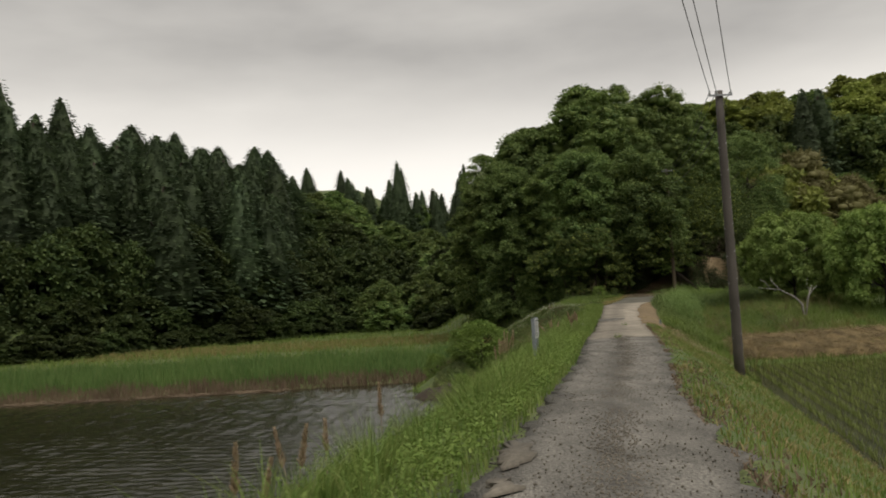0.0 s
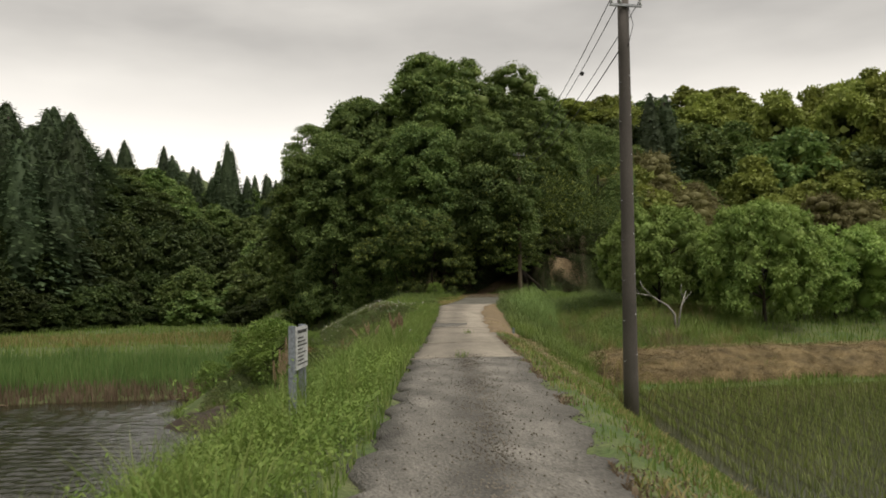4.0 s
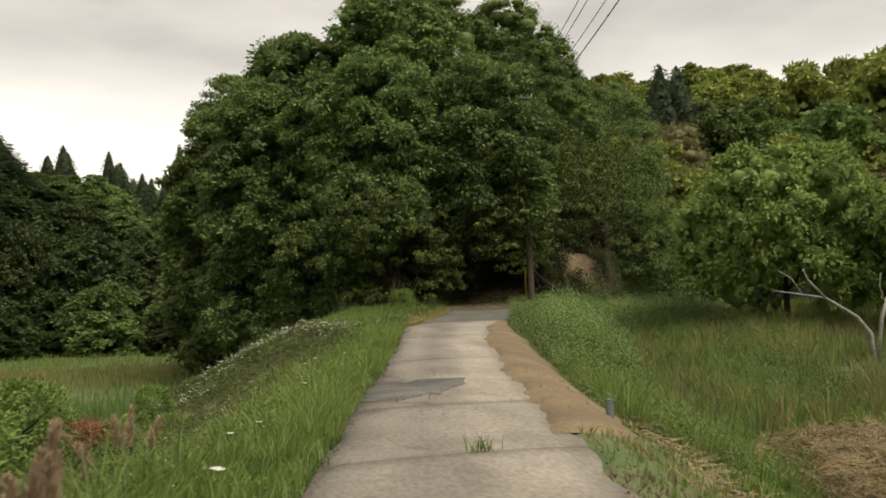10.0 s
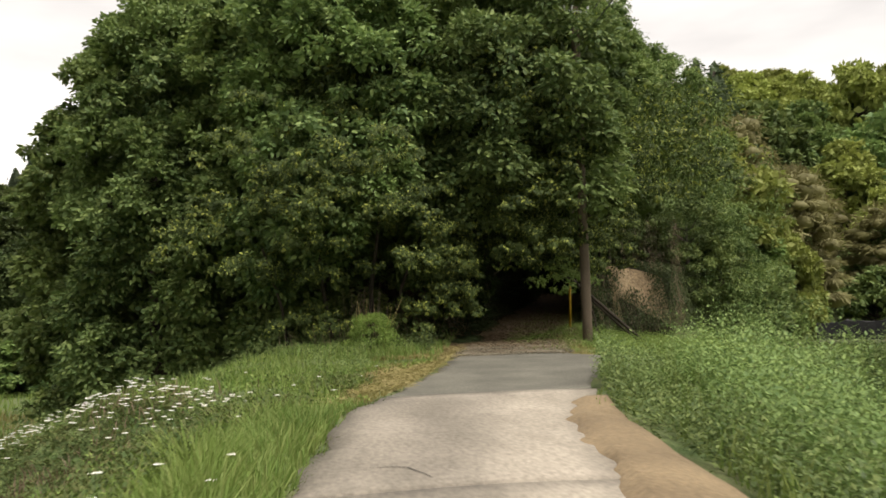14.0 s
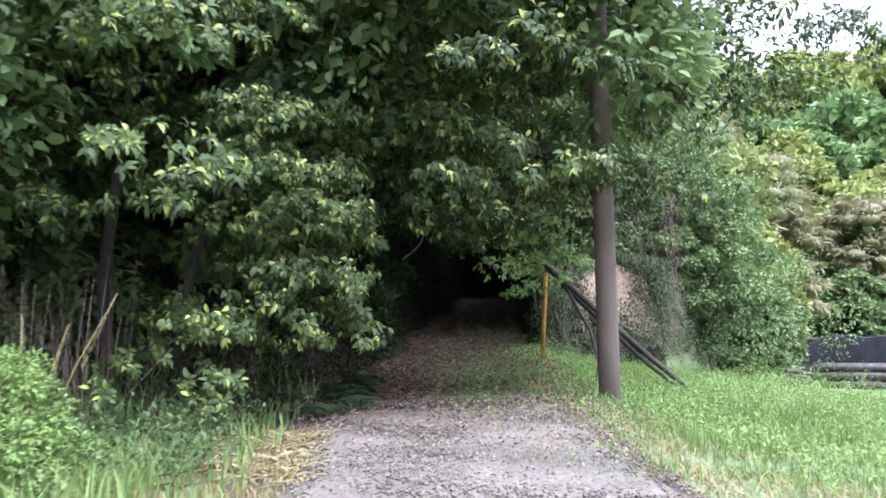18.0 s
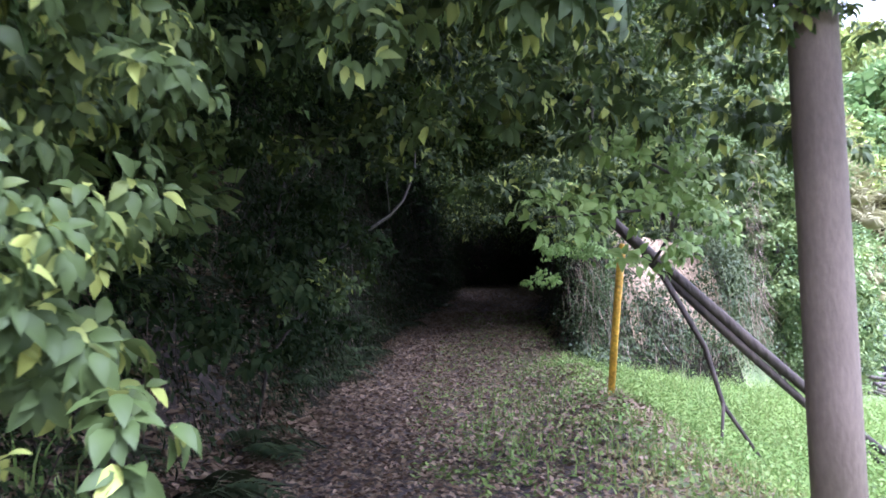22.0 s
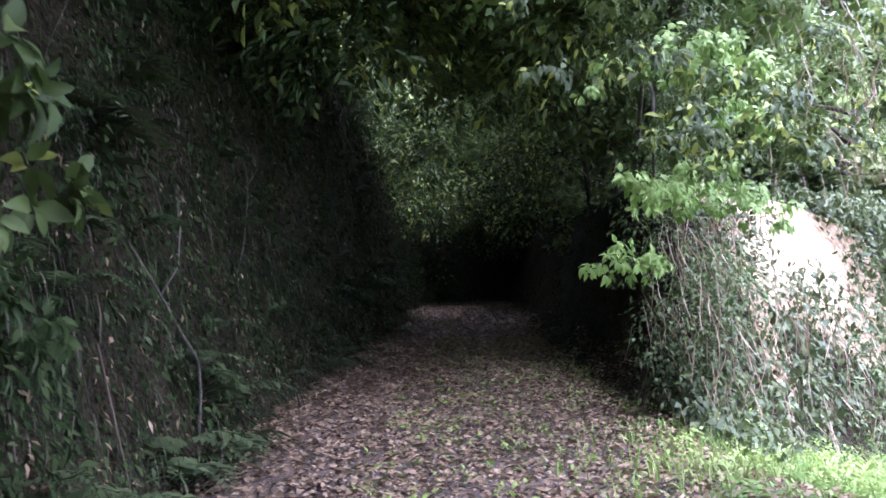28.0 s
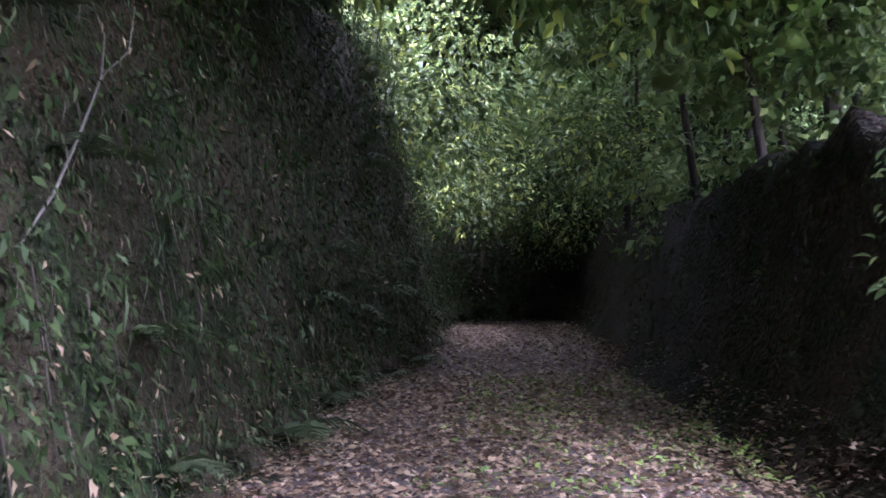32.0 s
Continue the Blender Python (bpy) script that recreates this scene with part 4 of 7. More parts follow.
# left valley side: broadleaf fringe at its foot, conifers above, falling off along the valley
for i in range(30):
    k = (i + r0.uniform(0, 0.7)) / 30
    p = along(k)
    x, y, s = p[0] + r0.normal(0, 1), p[1] + 1 + r0.normal(0, 1), r0.uniform(0.55, 0.85)
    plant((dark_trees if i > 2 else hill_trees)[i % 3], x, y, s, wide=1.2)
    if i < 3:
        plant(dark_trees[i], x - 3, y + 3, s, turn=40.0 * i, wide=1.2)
for d, n, k1 in [(4, 26, 1.0), (9, 28, 1.0), (15, 32, 1.0), (20, 32, 1.0), (24, 30, 1.0)]:
    for i in range(n):
        k = (i + r0.uniform(0, 0.8)) / n
        p = along(k) + np.array([-0.75, 0.66]) * d * r0.uniform(0.85, 1.15)
        dist = math.hypot(p[0], p[1])
        ang = math.degrees(math.atan2(p[0], p[1]))
        top = 0.93 + dist * float(np.interp(ang, [-30, -25, -21.5, -16.7, -13, -10.4, -9.4, -4.5, -1], [0.226, 0.21, 0.194, 0.188, 0.172, 0.162, 0.138, 0.12, 0.108])) * r0.uniform(0.91, 1.03) * min(1.0, 0.72 + 0.0165 * d)
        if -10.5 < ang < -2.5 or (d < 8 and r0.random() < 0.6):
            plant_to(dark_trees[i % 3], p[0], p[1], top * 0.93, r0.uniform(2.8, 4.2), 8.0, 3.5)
        else:
            plant_to(cedars[i % 3], p[0], p[1], top, r0.uniform(2.6, 3.3), 12.0, 2.1)
for i in range(30):
    plant_to(hill_trees[i % 3], r0.uniform(-46, 20), r0.uniform(142, 166), r0.uniform(14, 19), 4.2, 8.0, 3.5)
rfar = np.random.default_rng(12)
for i in range(26):
    x = -46 + 2.5 * i + rfar.uniform(-1, 1)
    plant_to(hill_trees[i % 3], x, rfar.uniform(168, 186), float(np.interp(x, [-48, -20, 2, 22], [27.5, 26, 23, 23])) * rfar.uniform(0.9, 1.0), 4.6, 8.0, 3.5)
for i in range(76):
    x = r0.uniform(-48, 22)
    plant_to(cedars[i % 3], x, r0.uniform(165, 195), float(np.interp(x, [-48, -20, 2, 22], [28.6, 27, 23.5, 23.5])) * r0.uniform(0.86, 1.0), 2.6, 12.0, 2.1)
for i in range(22):
    x = r0.uniform(-12, 28)
    plant_to(hill_trees[i % 3], x, r0.uniform(108, 140), r0.uniform(8, 13), 3.8, 8.0, 3.5)
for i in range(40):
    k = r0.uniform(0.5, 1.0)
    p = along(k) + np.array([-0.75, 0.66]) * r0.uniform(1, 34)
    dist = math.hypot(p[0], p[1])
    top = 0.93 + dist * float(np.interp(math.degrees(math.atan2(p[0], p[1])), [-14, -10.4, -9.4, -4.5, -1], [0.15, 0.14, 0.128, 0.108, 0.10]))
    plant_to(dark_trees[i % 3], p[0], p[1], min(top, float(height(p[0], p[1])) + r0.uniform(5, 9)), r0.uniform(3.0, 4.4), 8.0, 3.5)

rlow = np.random.default_rng(13)
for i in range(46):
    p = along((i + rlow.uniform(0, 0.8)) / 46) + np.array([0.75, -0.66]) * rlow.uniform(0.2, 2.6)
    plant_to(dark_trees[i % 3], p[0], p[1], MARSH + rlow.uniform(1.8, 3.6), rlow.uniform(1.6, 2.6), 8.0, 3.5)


def corridor(c, size):
    """Leaves the cut and the track below the arch open."""
    rz = road_z(c[:, 1])
    arch = np.interp(c[:, 1], [44, 48, 52, 57, 62], [2.6, 2.4, 2.5, 2.8, 3.4])
    inside = (c[:, 1] < 74) & (c[:, 0] > road_l(c[:, 1]) - 0.35 - size * 0.5) & (c[:, 0] < road_r(c[:, 1]) + 0.5 + size * 0.6)
    return ~(inside & (c[:, 2] < rz + arch + size * 0.5)) & (c[:, 2] > height(c[:, 0], c[:, 1]) - 0.1)


def spur_tree(x, y, low_z, top, rad, seed, mat=M_OAK, subs=14, per=30, size=0.21, shift=(0, 0), thin=1.0):
    """One tree of the spur, with a crown of its own that leaves the track open."""
    z = float(height(x, y))
    ob = tagged(empty("evergreen_oak_tree", x, y, z), "large dark green evergreen tree with billowing leaf clumps", "tree", "trees on the spur")
    a = new("trunk", trunk_mesh("trunk", (top - z) * 0.62, (0.05 + 0.018 * (top - z)) * thin, rad * 0.5, 8, seed))
    a.parent = ob
    off = np.array([x + shift[0], y + shift[1], z])
    n = int(np.clip(2.5 * rad * (top - low_z), 16, 60))
    b = new("crown", lobed_crown("crown", low_z - z, top - z, rad, n, subs, per, size, seed + 40, mat, low=-0.95, keep=lambda c, q: corridor(c + off, q), leaf=ovate if y < 54.5 else leaves, lobe=0.36, droop=0.35, heart=0.0 if y < 54.5 else 0.5 if low_z > 4 else 0.0 if 58.5 < y < 72 else 0.55))
    b.parent = ob
    b.location = (shift[0], shift[1], 0)
    return ob


for i, (x, y, lo, top, rad, *more) in enumerate([(9.4, 52.6, 1.0, 9.6, 2.2), (7.0, 52.6, 0.0, 8.6, 2.2), (4.7, 54.2, -0.8, 9.0, 2.4), (2.9, 57.0, -1.5, 8.4, 2.1), (3.6, 60.0, 0.0, 10.8, 2.4), (6.4, 57.8, 3.0, 12.0, 2.9), (10.4, 57.0, 4.0, 14.6, 3.0), (11.4, 61.6, 4.6, 15.2, 3.2, (1.8, -2.0)), (20.6, 62.4, 4.4, 12.6, 2.8, (-1.4, -1.0), 0.35), (21.6, 64.6, 3.0, 10.4, 2.5, (-1.0, -1.0), 0.35), (21.4, 62.0, 4.4, 13.4, 2.9, (-3.2, -1.2), 0.35), (8.4, 51.6, 2.0, 9.2, 2.5, (0.4, -0.9), 0.4), (22.2, 63.4, 6.0, 15.2, 3.2, (-5.4, -2.4), 0.4), (18.9, 60.0, 4.2, 8.0, 1.1, (-4.4, -8.6), 0.4), (9.7, 53.6, 3.4, 9.0, 2.4, (2.6, -3.4)), (11.0, 64.5, 3.5, 13.0, 3.6), (5.0, 65.0, 0.0, 10.5, 3.6), (23.5, 68.5, 3.0, 9.5, 3.0), (13.5, 73.0, 3.0, 11.0, 3.6), (25.0, 75.0, 3.0, 10.5, 3.8), (24.8, 66.4, 4.0, 12.6, 2.8), (19.0, 80.0, 3.0, 13.0, 3.6), (13.4, 81.0, 2.5, 12.0, 3.4), (22.6, 77.5, 2.8, 12.0, 3.2), (16.6, 76.5, 3.0, 12.0, 3.0), (19.6, 74.8, 6.0, 12.0, 3.0), (21.2, 75.8, 2.2, 8.0, 2.2), (18.6, 76.6, 2.2, 8.0, 2.2), (22.6, 61.2, 0.8, 5.4, 1.7), (24.6, 62.4, 0.6, 5.6, 1.8)]):
    spur_tree(x, y, lo, top, rad, 400 + i, subs=18 if y < 58.5 else 13, per=54 if y < 54.5 else 36 if y < 58.5 else 56 if y < 66.5 else 22, size=0.09 if rad < 1.2 else 0.125 if y < 54.5 else 0.17 if y < 58.5 else 0.1 if y < 66.5 else 0.17, mat=M_OAK_SHADE if rad < 1.2 else (M_OAK, M_OAK, M_OAK_SPUR)[i % 3], shift=more[0] if more else (0, 0), thin=more[1] if len(more) > 1 else 1.0)

# right valley side
for i in range(150):
    x = r0.uniform(23, 95)
    base = float(np.interp(x, [22, 45, 80, 160], [66, 76, 70, 40]))
    d = (i % 5) * 9 + r0.uniform(0, 8)
    y = base + d
    dist = math.hypot(x - 2.4, y - 12.5)
    ang = math.degrees(math.atan2(x - 2.4, y - 12.5))
    sky = float(np.interp(ang, [18, 24, 28, 34, 38, 42, 60], [0.20, 0.262, 0.238, 0.228, 0.24, 0.258, 0.27]))
    roll = r0.random()
    top = min(0.66 + dist * sky * r0.uniform(0.93, 1.03), float(height(x, y)) + r0.uniform(8, 12))
    if roll < 0.28 or (ang > 33 and roll < 0.5):
        plant_to(gold_trees[0], x, y, min(top, float(height(x, y)) + 7.5), r0.uniform(2.8, 3.8), 7.5, 3.2)
    elif roll < 0.33 and d < 20:
        plant_to(bamboos[0], x, y, top - 3, 2.4, 6.0, 2.0)
    elif roll > 0.95 and d > 27:
        plant_to(cedars[i % 3], x, y, top - 0.8, 2.6, 12.0, 2.1)
    else:
        plant_to(hill_trees[i % 3], x, y, top, r0.uniform(3.0, 4.4), 8.0, 3.5)

for i in range(24):
    ang = 20 + 1.1 * i
    dist = r0.uniform(92, 108)
    x, y = 2.4 + dist * math.sin(radians(ang)), 12.5 + dist * math.cos(radians(ang))
    sky = float(np.interp(ang, [18, 24, 28, 34, 38, 46], [0.21, 0.262, 0.236, 0.224, 0.228, 0.235]))
    top = 0.66 + dist * sky * r0.uniform(0.95, 1.01)
    wide = 0.36 * (top - float(height(x, y)))
    plant_to(gold_trees[0] if ang > 31 and i % 2 else hill_trees[i % 3], x, y, top, wide, 7.5 if ang > 31 and i % 2 else 8.0, 3.3)

for x, y, top, rad in [(25.0, 64.0, 5.5, 2.2), (28.5, 65.5, 6.0, 2.4), (31.0, 70.5, 5.4, 2.4), (40.5, 73.0, 6.5, 2.8), (43.0, 71.5, 6.0, 2.8), (23.4, 63.2, 4.6, 1.6), (30.0, 69.0, 8.0, 3.0), (26.5, 68.0, 7.5, 3.0)]:
    plant_to(hill_trees[int(x) % 3], x, y, top, rad, 8.0, 3.5)

for i in range(26):
    plant_to(hill_trees[i % 3], r0.uniform(-8, 3), r0.uniform(82, 104), r0.uniform(2.5, 6.5), r0.uniform(2.6, 3.6), 8.0, 3.5)
for x, y, top, rad in [(-18.7, 141, 19, 4.5), (-13.2, 134, 16, 4.5), (-16, 138, 18, 4.5), (-22, 146, 22, 4.5), (-10, 132, 14, 4.2), (-24, 159, 26, 5), (-20, 160, 25, 5), (-28, 161, 26, 5), (-16, 158, 23, 5), (-25, 166, 24, 5), (-23, 178, 25, 5), (-28, 172, 25, 5), (27.0, 65.0, 4.4, 1.8), (26.4, 63.6, 4.2, 2.0)]:
    plant_to(hill_trees[int(abs(x)) % 3], x, y, top, rad, 8.0, 3.5)

for x, y, top in [(29.0, 71.5, 9.5), (32.5, 74.0, 11.5), (27.0, 73.0, 9.0), (36.4, 75.4, 8.6), (38.6, 77.6, 9.6), (43.8, 75.2, 7.0), (35.0, 72.6, 8.2), (50.5, 75.6, 8.4), (53.5, 74.8, 7.8)]:
    plant_to(bamboos[0], x, y, top, 2.3, 6.0, 2.0)

plant_to(gold_trees[0], 33.0, 70.2, 5.2, 1.9, 7.5, 3.2)
for x, y, top, rad in [(41.2, 91.8, 21.6, 2.9), (43.4, 92.6, 20.6, 2.7)]:
    plant_to(cedars[int(x) % 3], x, y, top, rad, 12.0, 2.1)
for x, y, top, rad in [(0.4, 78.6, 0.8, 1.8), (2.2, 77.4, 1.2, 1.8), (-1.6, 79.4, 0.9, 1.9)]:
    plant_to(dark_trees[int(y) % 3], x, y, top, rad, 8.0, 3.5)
# low trees by the paddies
for x, y, top, rad in [(16.6, 39.4, 4.05, 2.2), (18.9, 35.6, 3.3, 2.4), (22.5, 36.5, 2.6, 2.4), (26.0, 37.5, 2.9, 2.6), (30.0, 39.5, 3.0, 2.6), (21.5, 42.0, 3.2, 2.4), (35.0, 41.0, 3.4, 3.0), (40.0, 43.0, 3.6, 3.0), (27.0, 46.0, 3.8, 3.0)]:
    plant_to(shrub_trees[int(x) % 2], x, y, top, rad, 3.9, 2.5)


# ---------------------------------------------------------------- poles, wires, sign
def utility_pole(x, y, z, top, r_low, r_high, mat, label, steps=True, arm=True, lean=(0, 0)):
    pole = tagged(empty("utility_pole", x, y, z), label, "utility pole")
    h = top - z
    zz = np.linspace(-0.4, h, 9)
    v, f = tube(np.column_stack([zz * lean[0], zz * lean[1], zz]), np.interp(zz, [0, h], [r_low, r_high]), 20)
    solid("shaft", v, f, mat, pole, smooth=True)
    if steps:
        for i in range(16):
            zs = 0.55 + i * 0.36
            if zs > h - 0.6:
                break
            a = 0.5 + (i % 2) * math.pi
            rr = np.interp(zs, [0, h], [r_low, r_high])
            c = np.array([math.cos(a), math.sin(a), 0])
            v, f = tube([c * (rr - 0.01) + [0, 0, zs], c * (rr + 0.055) + [0, 0, zs], c * (rr + 0.06) + [0, 0, zs + 0.012]], [0.006] * 3, 6)
            solid("step_bolt", v, f, M_STEEL, pole)
            bm = bmesh.new()
            bmesh.ops.create_cone(bm, cap_ends=True, segments=10, radius1=0.014, radius2=0.012, depth=0.01, matrix=Matrix.Translation((math.cos(a + 1.7) * rr, math.sin(a + 1.7) * rr, zs + 0.12)) @ Euler((radians(90), 0, a + 1.7 + radians(90))).to_matrix().to_4x4())
            part("marker_stud", bm, M_SIGN, pole, "small white stud")
    if arm:
        bm = bmesh.new()
        box(bm, 0, -r_high - 0.02, h - 0.14, 0.62, 0.045, 0.045, 0.005)
        part("crossarm", bm, M_STEEL, pole, "short steel crossarm")
        for ox in (-0.28, -0.1, 0.28):
            bm = bmesh.new()
            bmesh.ops.create_cone(bm, cap_ends=True, segments=12, radius1=0.028, radius2=0.018, depth=0.09, matrix=Matrix.Translation((ox, -r_high - 0.02, h - 0.07)))
            bmesh.ops.create_cone(bm, cap_ends=True, segments=12, radius1=0.02, radius2=0.032, depth=0.03, matrix=Matrix.Translation((ox, -r_high - 0.02, h - 0.03)))
            part("insulator", bm, M_SIGN, pole, "white ceramic insulator", True)
        v, f = tube([(r_low * 0.2, -r_high - 0.01, h - 0.9), (0.12, -r_high - 0.06, h - 0.5), (0.05, -r_high - 0.02, h - 0.16)], [0.006] * 3, 6)
        solid("drop_wire", v, f, M_WIRE, pole)
    return pole


utility_pole(7.66, 22.0, -1.52, 5.97, 0.135, 0.10, M_POLE, "dark weathered utility pole with step bolts on the paddy-side slope")
utility_pole(13.89, 50.0, 0.30, 7.8, 0.11, 0.09, M_POLE2, "brownish concrete utility pole where the forest track begins", steps=False)


def wire(a, b, sag, thick=0.009):
    k = np.linspace(0, 1, 25)[:, None]
    p = np.array(a) * (1 - k) + np.array(b) * k
    p[:, 2] -= sag * 4 * (k * (1 - k))[:, 0]
    v, f = tube(p, np.full(25, thick), 5)
    return tagged(solid("overhead_wire", v, f, M_WIRE), "thin black overhead wire strung between utility poles", "wire", "overhead wires")


for o in (-0.28, -0.1, 0.28):
    wire((7.66 + o, 21.9, 5.94), (14.0 + o, 49.9, 7.7), 0.5)
    wire((7.66 + o, 21.9, 5.94), (-4.4 + o, -10.0, 6.2), 0.5)
wire((7.66, 21.9, 5.2), (14.0, 49.9, 7.0), 0.5, 0.012)
damper = tagged(empty("wire_marker", 8.75, 27.0, 5.93), "small dark clamp on an overhead wire", "wire clamp")
bm = bmesh.new()
bmesh.ops.create_uvsphere(bm, u_segments=12, v_segments=8, radius=0.05, matrix=Matrix.Diagonal((1.0, 1.5, 1.0, 1)))
part("clamp", bm, M_WIRE, damper, smooth=True)

# notice board beside the pond: two posts and a panel with lines of unreadable print
board = tagged(empty("notice_board", 1.645, 15.0, float(height(1.645, 15.0)), 77.0), "white notice board on two blue-grey posts by the pond", "sign")
bz = 0.43 - board.location.z
for ox in (-0.2, 0.2):
    bm = bmesh.new()
    box(bm, ox, 0.035, bz / 2 - 0.12, 0.05, 0.06, bz + 0.26, 0.006)
    part("post", bm, M_SIGN_POST, board)
bm = bmesh.new()
box(bm, 0, 0, bz - 0.175, 0.46, 0.014, 0.35, 0.004)
panel = part("panel", bm, M_SIGN, board, "white painted panel")
line_r = random.Random(3)
for i in range(9):
    w = 0.36 if i == 0 else line_r.uniform(0.16, 0.38)
    hh = 0.026 if i == 0 else 0.011
    zc = bz - 0.04 - (0 if i == 0 else 0.02 + i * 0.031)
    bm = bmesh.new()
    x0 = -0.19
    while x0 < -0.19 + w:
        cw = hh * line_r.uniform(1.2, 2.0)
        box(bm, x0 + cw / 2, -0.008, zc, cw, 0.003, hh)
        x0 += cw + hh * 0.22
    part("print_line", bm, M_INK, panel, "dark unreadable print")

# yellow guy-wire guard
guard = tagged(empty("guy_guard", 14.74, 53.2, float(height(14.74, 53.2)) - 0.02), "leaning yellow plastic guy-wire guard beside the forest track", "wire guard")
gz = 0.58 - guard.location.z
v, f = tube([(0, 0, -0.1), (-0.085, -0.26, gz + 0.56), (-0.18, -0.55, gz + 1.16)], [0.029, 0.029, 0.029], 14)
solid("sleeve", v, f, M_YELLOW, guard, smooth=True)
v, f = tube([(-0.18, -0.548, gz + 1.155), (-0.184, -0.565, gz + 1.19)], [0.025, 0.018], 12)
solid("cap", v, f, M_YELLOW, guard, "rounded cap")

# small stake by the filled soil
stake = tagged(empty("marker_stake", 7.4, 28.7, float(height(7.4, 28.7))), "short grey-green plastic marker stake at the road edge", "stake")
bm = bmesh.new()
box(bm, 0, 0, 0.03, 0.055, 0.055, 0.3, 0.008)
part("body", bm, M_GREYPOST, stake)
bm = bmesh.new()
box(bm, 0, 0, 0.185, 0.06, 0.06, 0.02, 0.006)
part("cap", bm, M_GREYPOST, stake)

# bleached dead branches by the low trees
dead = tagged(empty("dead_tree", 14.9, 34.6, float(height(14.9, 34.6))), "bleached white dead tree fork standing in the grass", "dead tree")
z0 = -0.42 - dead.location.z
for name, pts, rad in [("bough", [(0, 0, -0.2), (-0.05, 0, z0 + 0.15), (-0.3, 0, z0 + 0.45), (-0.9, 0, z0 + 0.8), (-1.8, 0.1, z0 + 0.95)], [0.05, 0.045, 0.032, 0.022, 0.008]), ("bough", [(-0.9, 0, z0 + 0.8), (-1.2, 0, z0 + 1.1), (-1.3, 0, z0 + 1.3)], [0.025, 0.018, 0.008]), ("bough", [(0.05, 0, 0.0), (0.2, 0, z0 + 0.4), (0.4, 0, z0 + 0.95)], [0.04, 0.032, 0.012]), ("bough", [(0.2, 0.05, z0 + 0.3), (0.38, 0.05, z0 + 0.65), (0.62, 0.05, z0 + 0.9)], [0.026, 0.018, 0.007]), ("twig", [(-1.3, 0.05, z0 + 0.87), (-1.5, 0.05, z0 + 1.15), (-1.75, 0.05, z0 + 1.3)], [0.014, 0.01, 0.005]), ("twig", [(0.3, 0.0, z0 + 0.65), (0.2, 0.0, z0 + 0.95), (0.24, 0.0, z0 + 1.2)], [0.014, 0.01, 0.005])]:
    v, f = tube(pts, rad, 9)
    solid(name, v, f, M_GREYWOOD, dead, smooth=True)

# leaning limb across the mouth of the track
limb = tagged(empty("leaning_limb", 16.3, 51.84, float(height(16.3, 51.84))), "dark broken limb leaning down to the grass beside the track", "fallen limb")
lo = np.array(limb.location)
lp = lambda k, s=0.0: tuple(np.array([15.04, 52.43, 1.37]) + k * np.array([0.68, -0.31, -0.67]) + [0, 0, s] - lo)
for name, pts, rad in [("limb", [lp(-0.9, 0.05), lp(-0.6, 0.03), lp(0.4), lp(1.2, -0.02), lp(1.95)], [0.03, 0.046, 0.042, 0.035, 0.026]), ("side_limb", [lp(-0.5, -0.02), lp(0.3, -0.09), lp(1.0, -0.13), lp(1.7, -0.1)], [0.035, 0.034, 0.028, 0.018]), ("side_branch", [lp(-0.35, -0.03), tuple(np.array([15.0, 52.3, 1.0]) - lo), tuple(np.array([15.02, 52.15, 0.6]) - lo), tuple(np.array([15.25, 51.9, 0.08]) - lo)], [0.024, 0.02, 0.016, 0.01]), ("side_branch", [tuple(np.array([15.02, 52.15, 0.62]) - lo), tuple(np.array([14.95, 52.1, 0.35]) - lo), tuple(np.array([14.98, 52.05, 0.05]) - lo)], [0.013, 0.011, 0.008])]:
    v, f = tube(pts, rad, 9)
    solid(name, v, f, M_BARK, limb, smooth=True)

# log pile under a tarp
logs = tagged(empty("log_pile", 30.1, 61.9, float(height(30.1, 61.9)) - 0.04, -58.0), "stack of dark cut logs lying in the grass", "log pile")
lr = random.Random(5)
for k in range(6 + 5 + 4):
    row, col = (0, k) if k < 6 else (1, k - 6) if k < 11 else (2, k - 11)
    y0, z0, fat = 0.28 * (col + row * 0.5) - 0.7, 0.14 + row * 0.25, lr.uniform(0.1, 0.145)
    v, f = tube([(-1.5 + lr.uniform(-0.25, 0.25), y0, z0), (0.0, y0 + lr.uniform(-0.03, 0.03), z0 + 0.02), (1.5 + lr.uniform(-0.25, 0.25), y0, z0)], [fat, fat * 0.95, fat * 0.88], 10)
    solid("log", v, f, M_GREYBARK if k in (11, 13) else M_LOG, logs)
debris = tagged(empty("brush_heap", 27.6, 63.2, float(height(27.6, 63.2))), "low heap of dark cut branches in the grass", "brush heap")
for k in range(26):
    a, ln = lr.uniform(0, 3.14), lr.uniform(0.5, 1.1)
    x0, y0, z0 = lr.uniform(-0.7, 0.7), lr.uniform(-0.5, 0.5), lr.uniform(0.08, 0.42)
    v, f = tube([(x0 - ln * math.cos(a), y0 - ln * math.sin(a), z0 - 0.1), (x0, y0, z0 + 0.06), (x0 + ln * math.cos(a), y0 + ln * math.sin(a), z0 + lr.uniform(-0.15, 0.2))], [0.05, 0.045, 0.025], 7)
    solid("branch", v, f, M_LOG, debris)
shed = tagged(empty("tarp_cover", 35.4, 66.4, float(height(35.4, 66.4)), -44.0), "black tarpaulin sheet stretched over a tall stack", "tarpaulin")
bm = bmesh.new()
bmesh.ops.create_grid(bm, x_segments=24, y_segments=8, size=1.0)
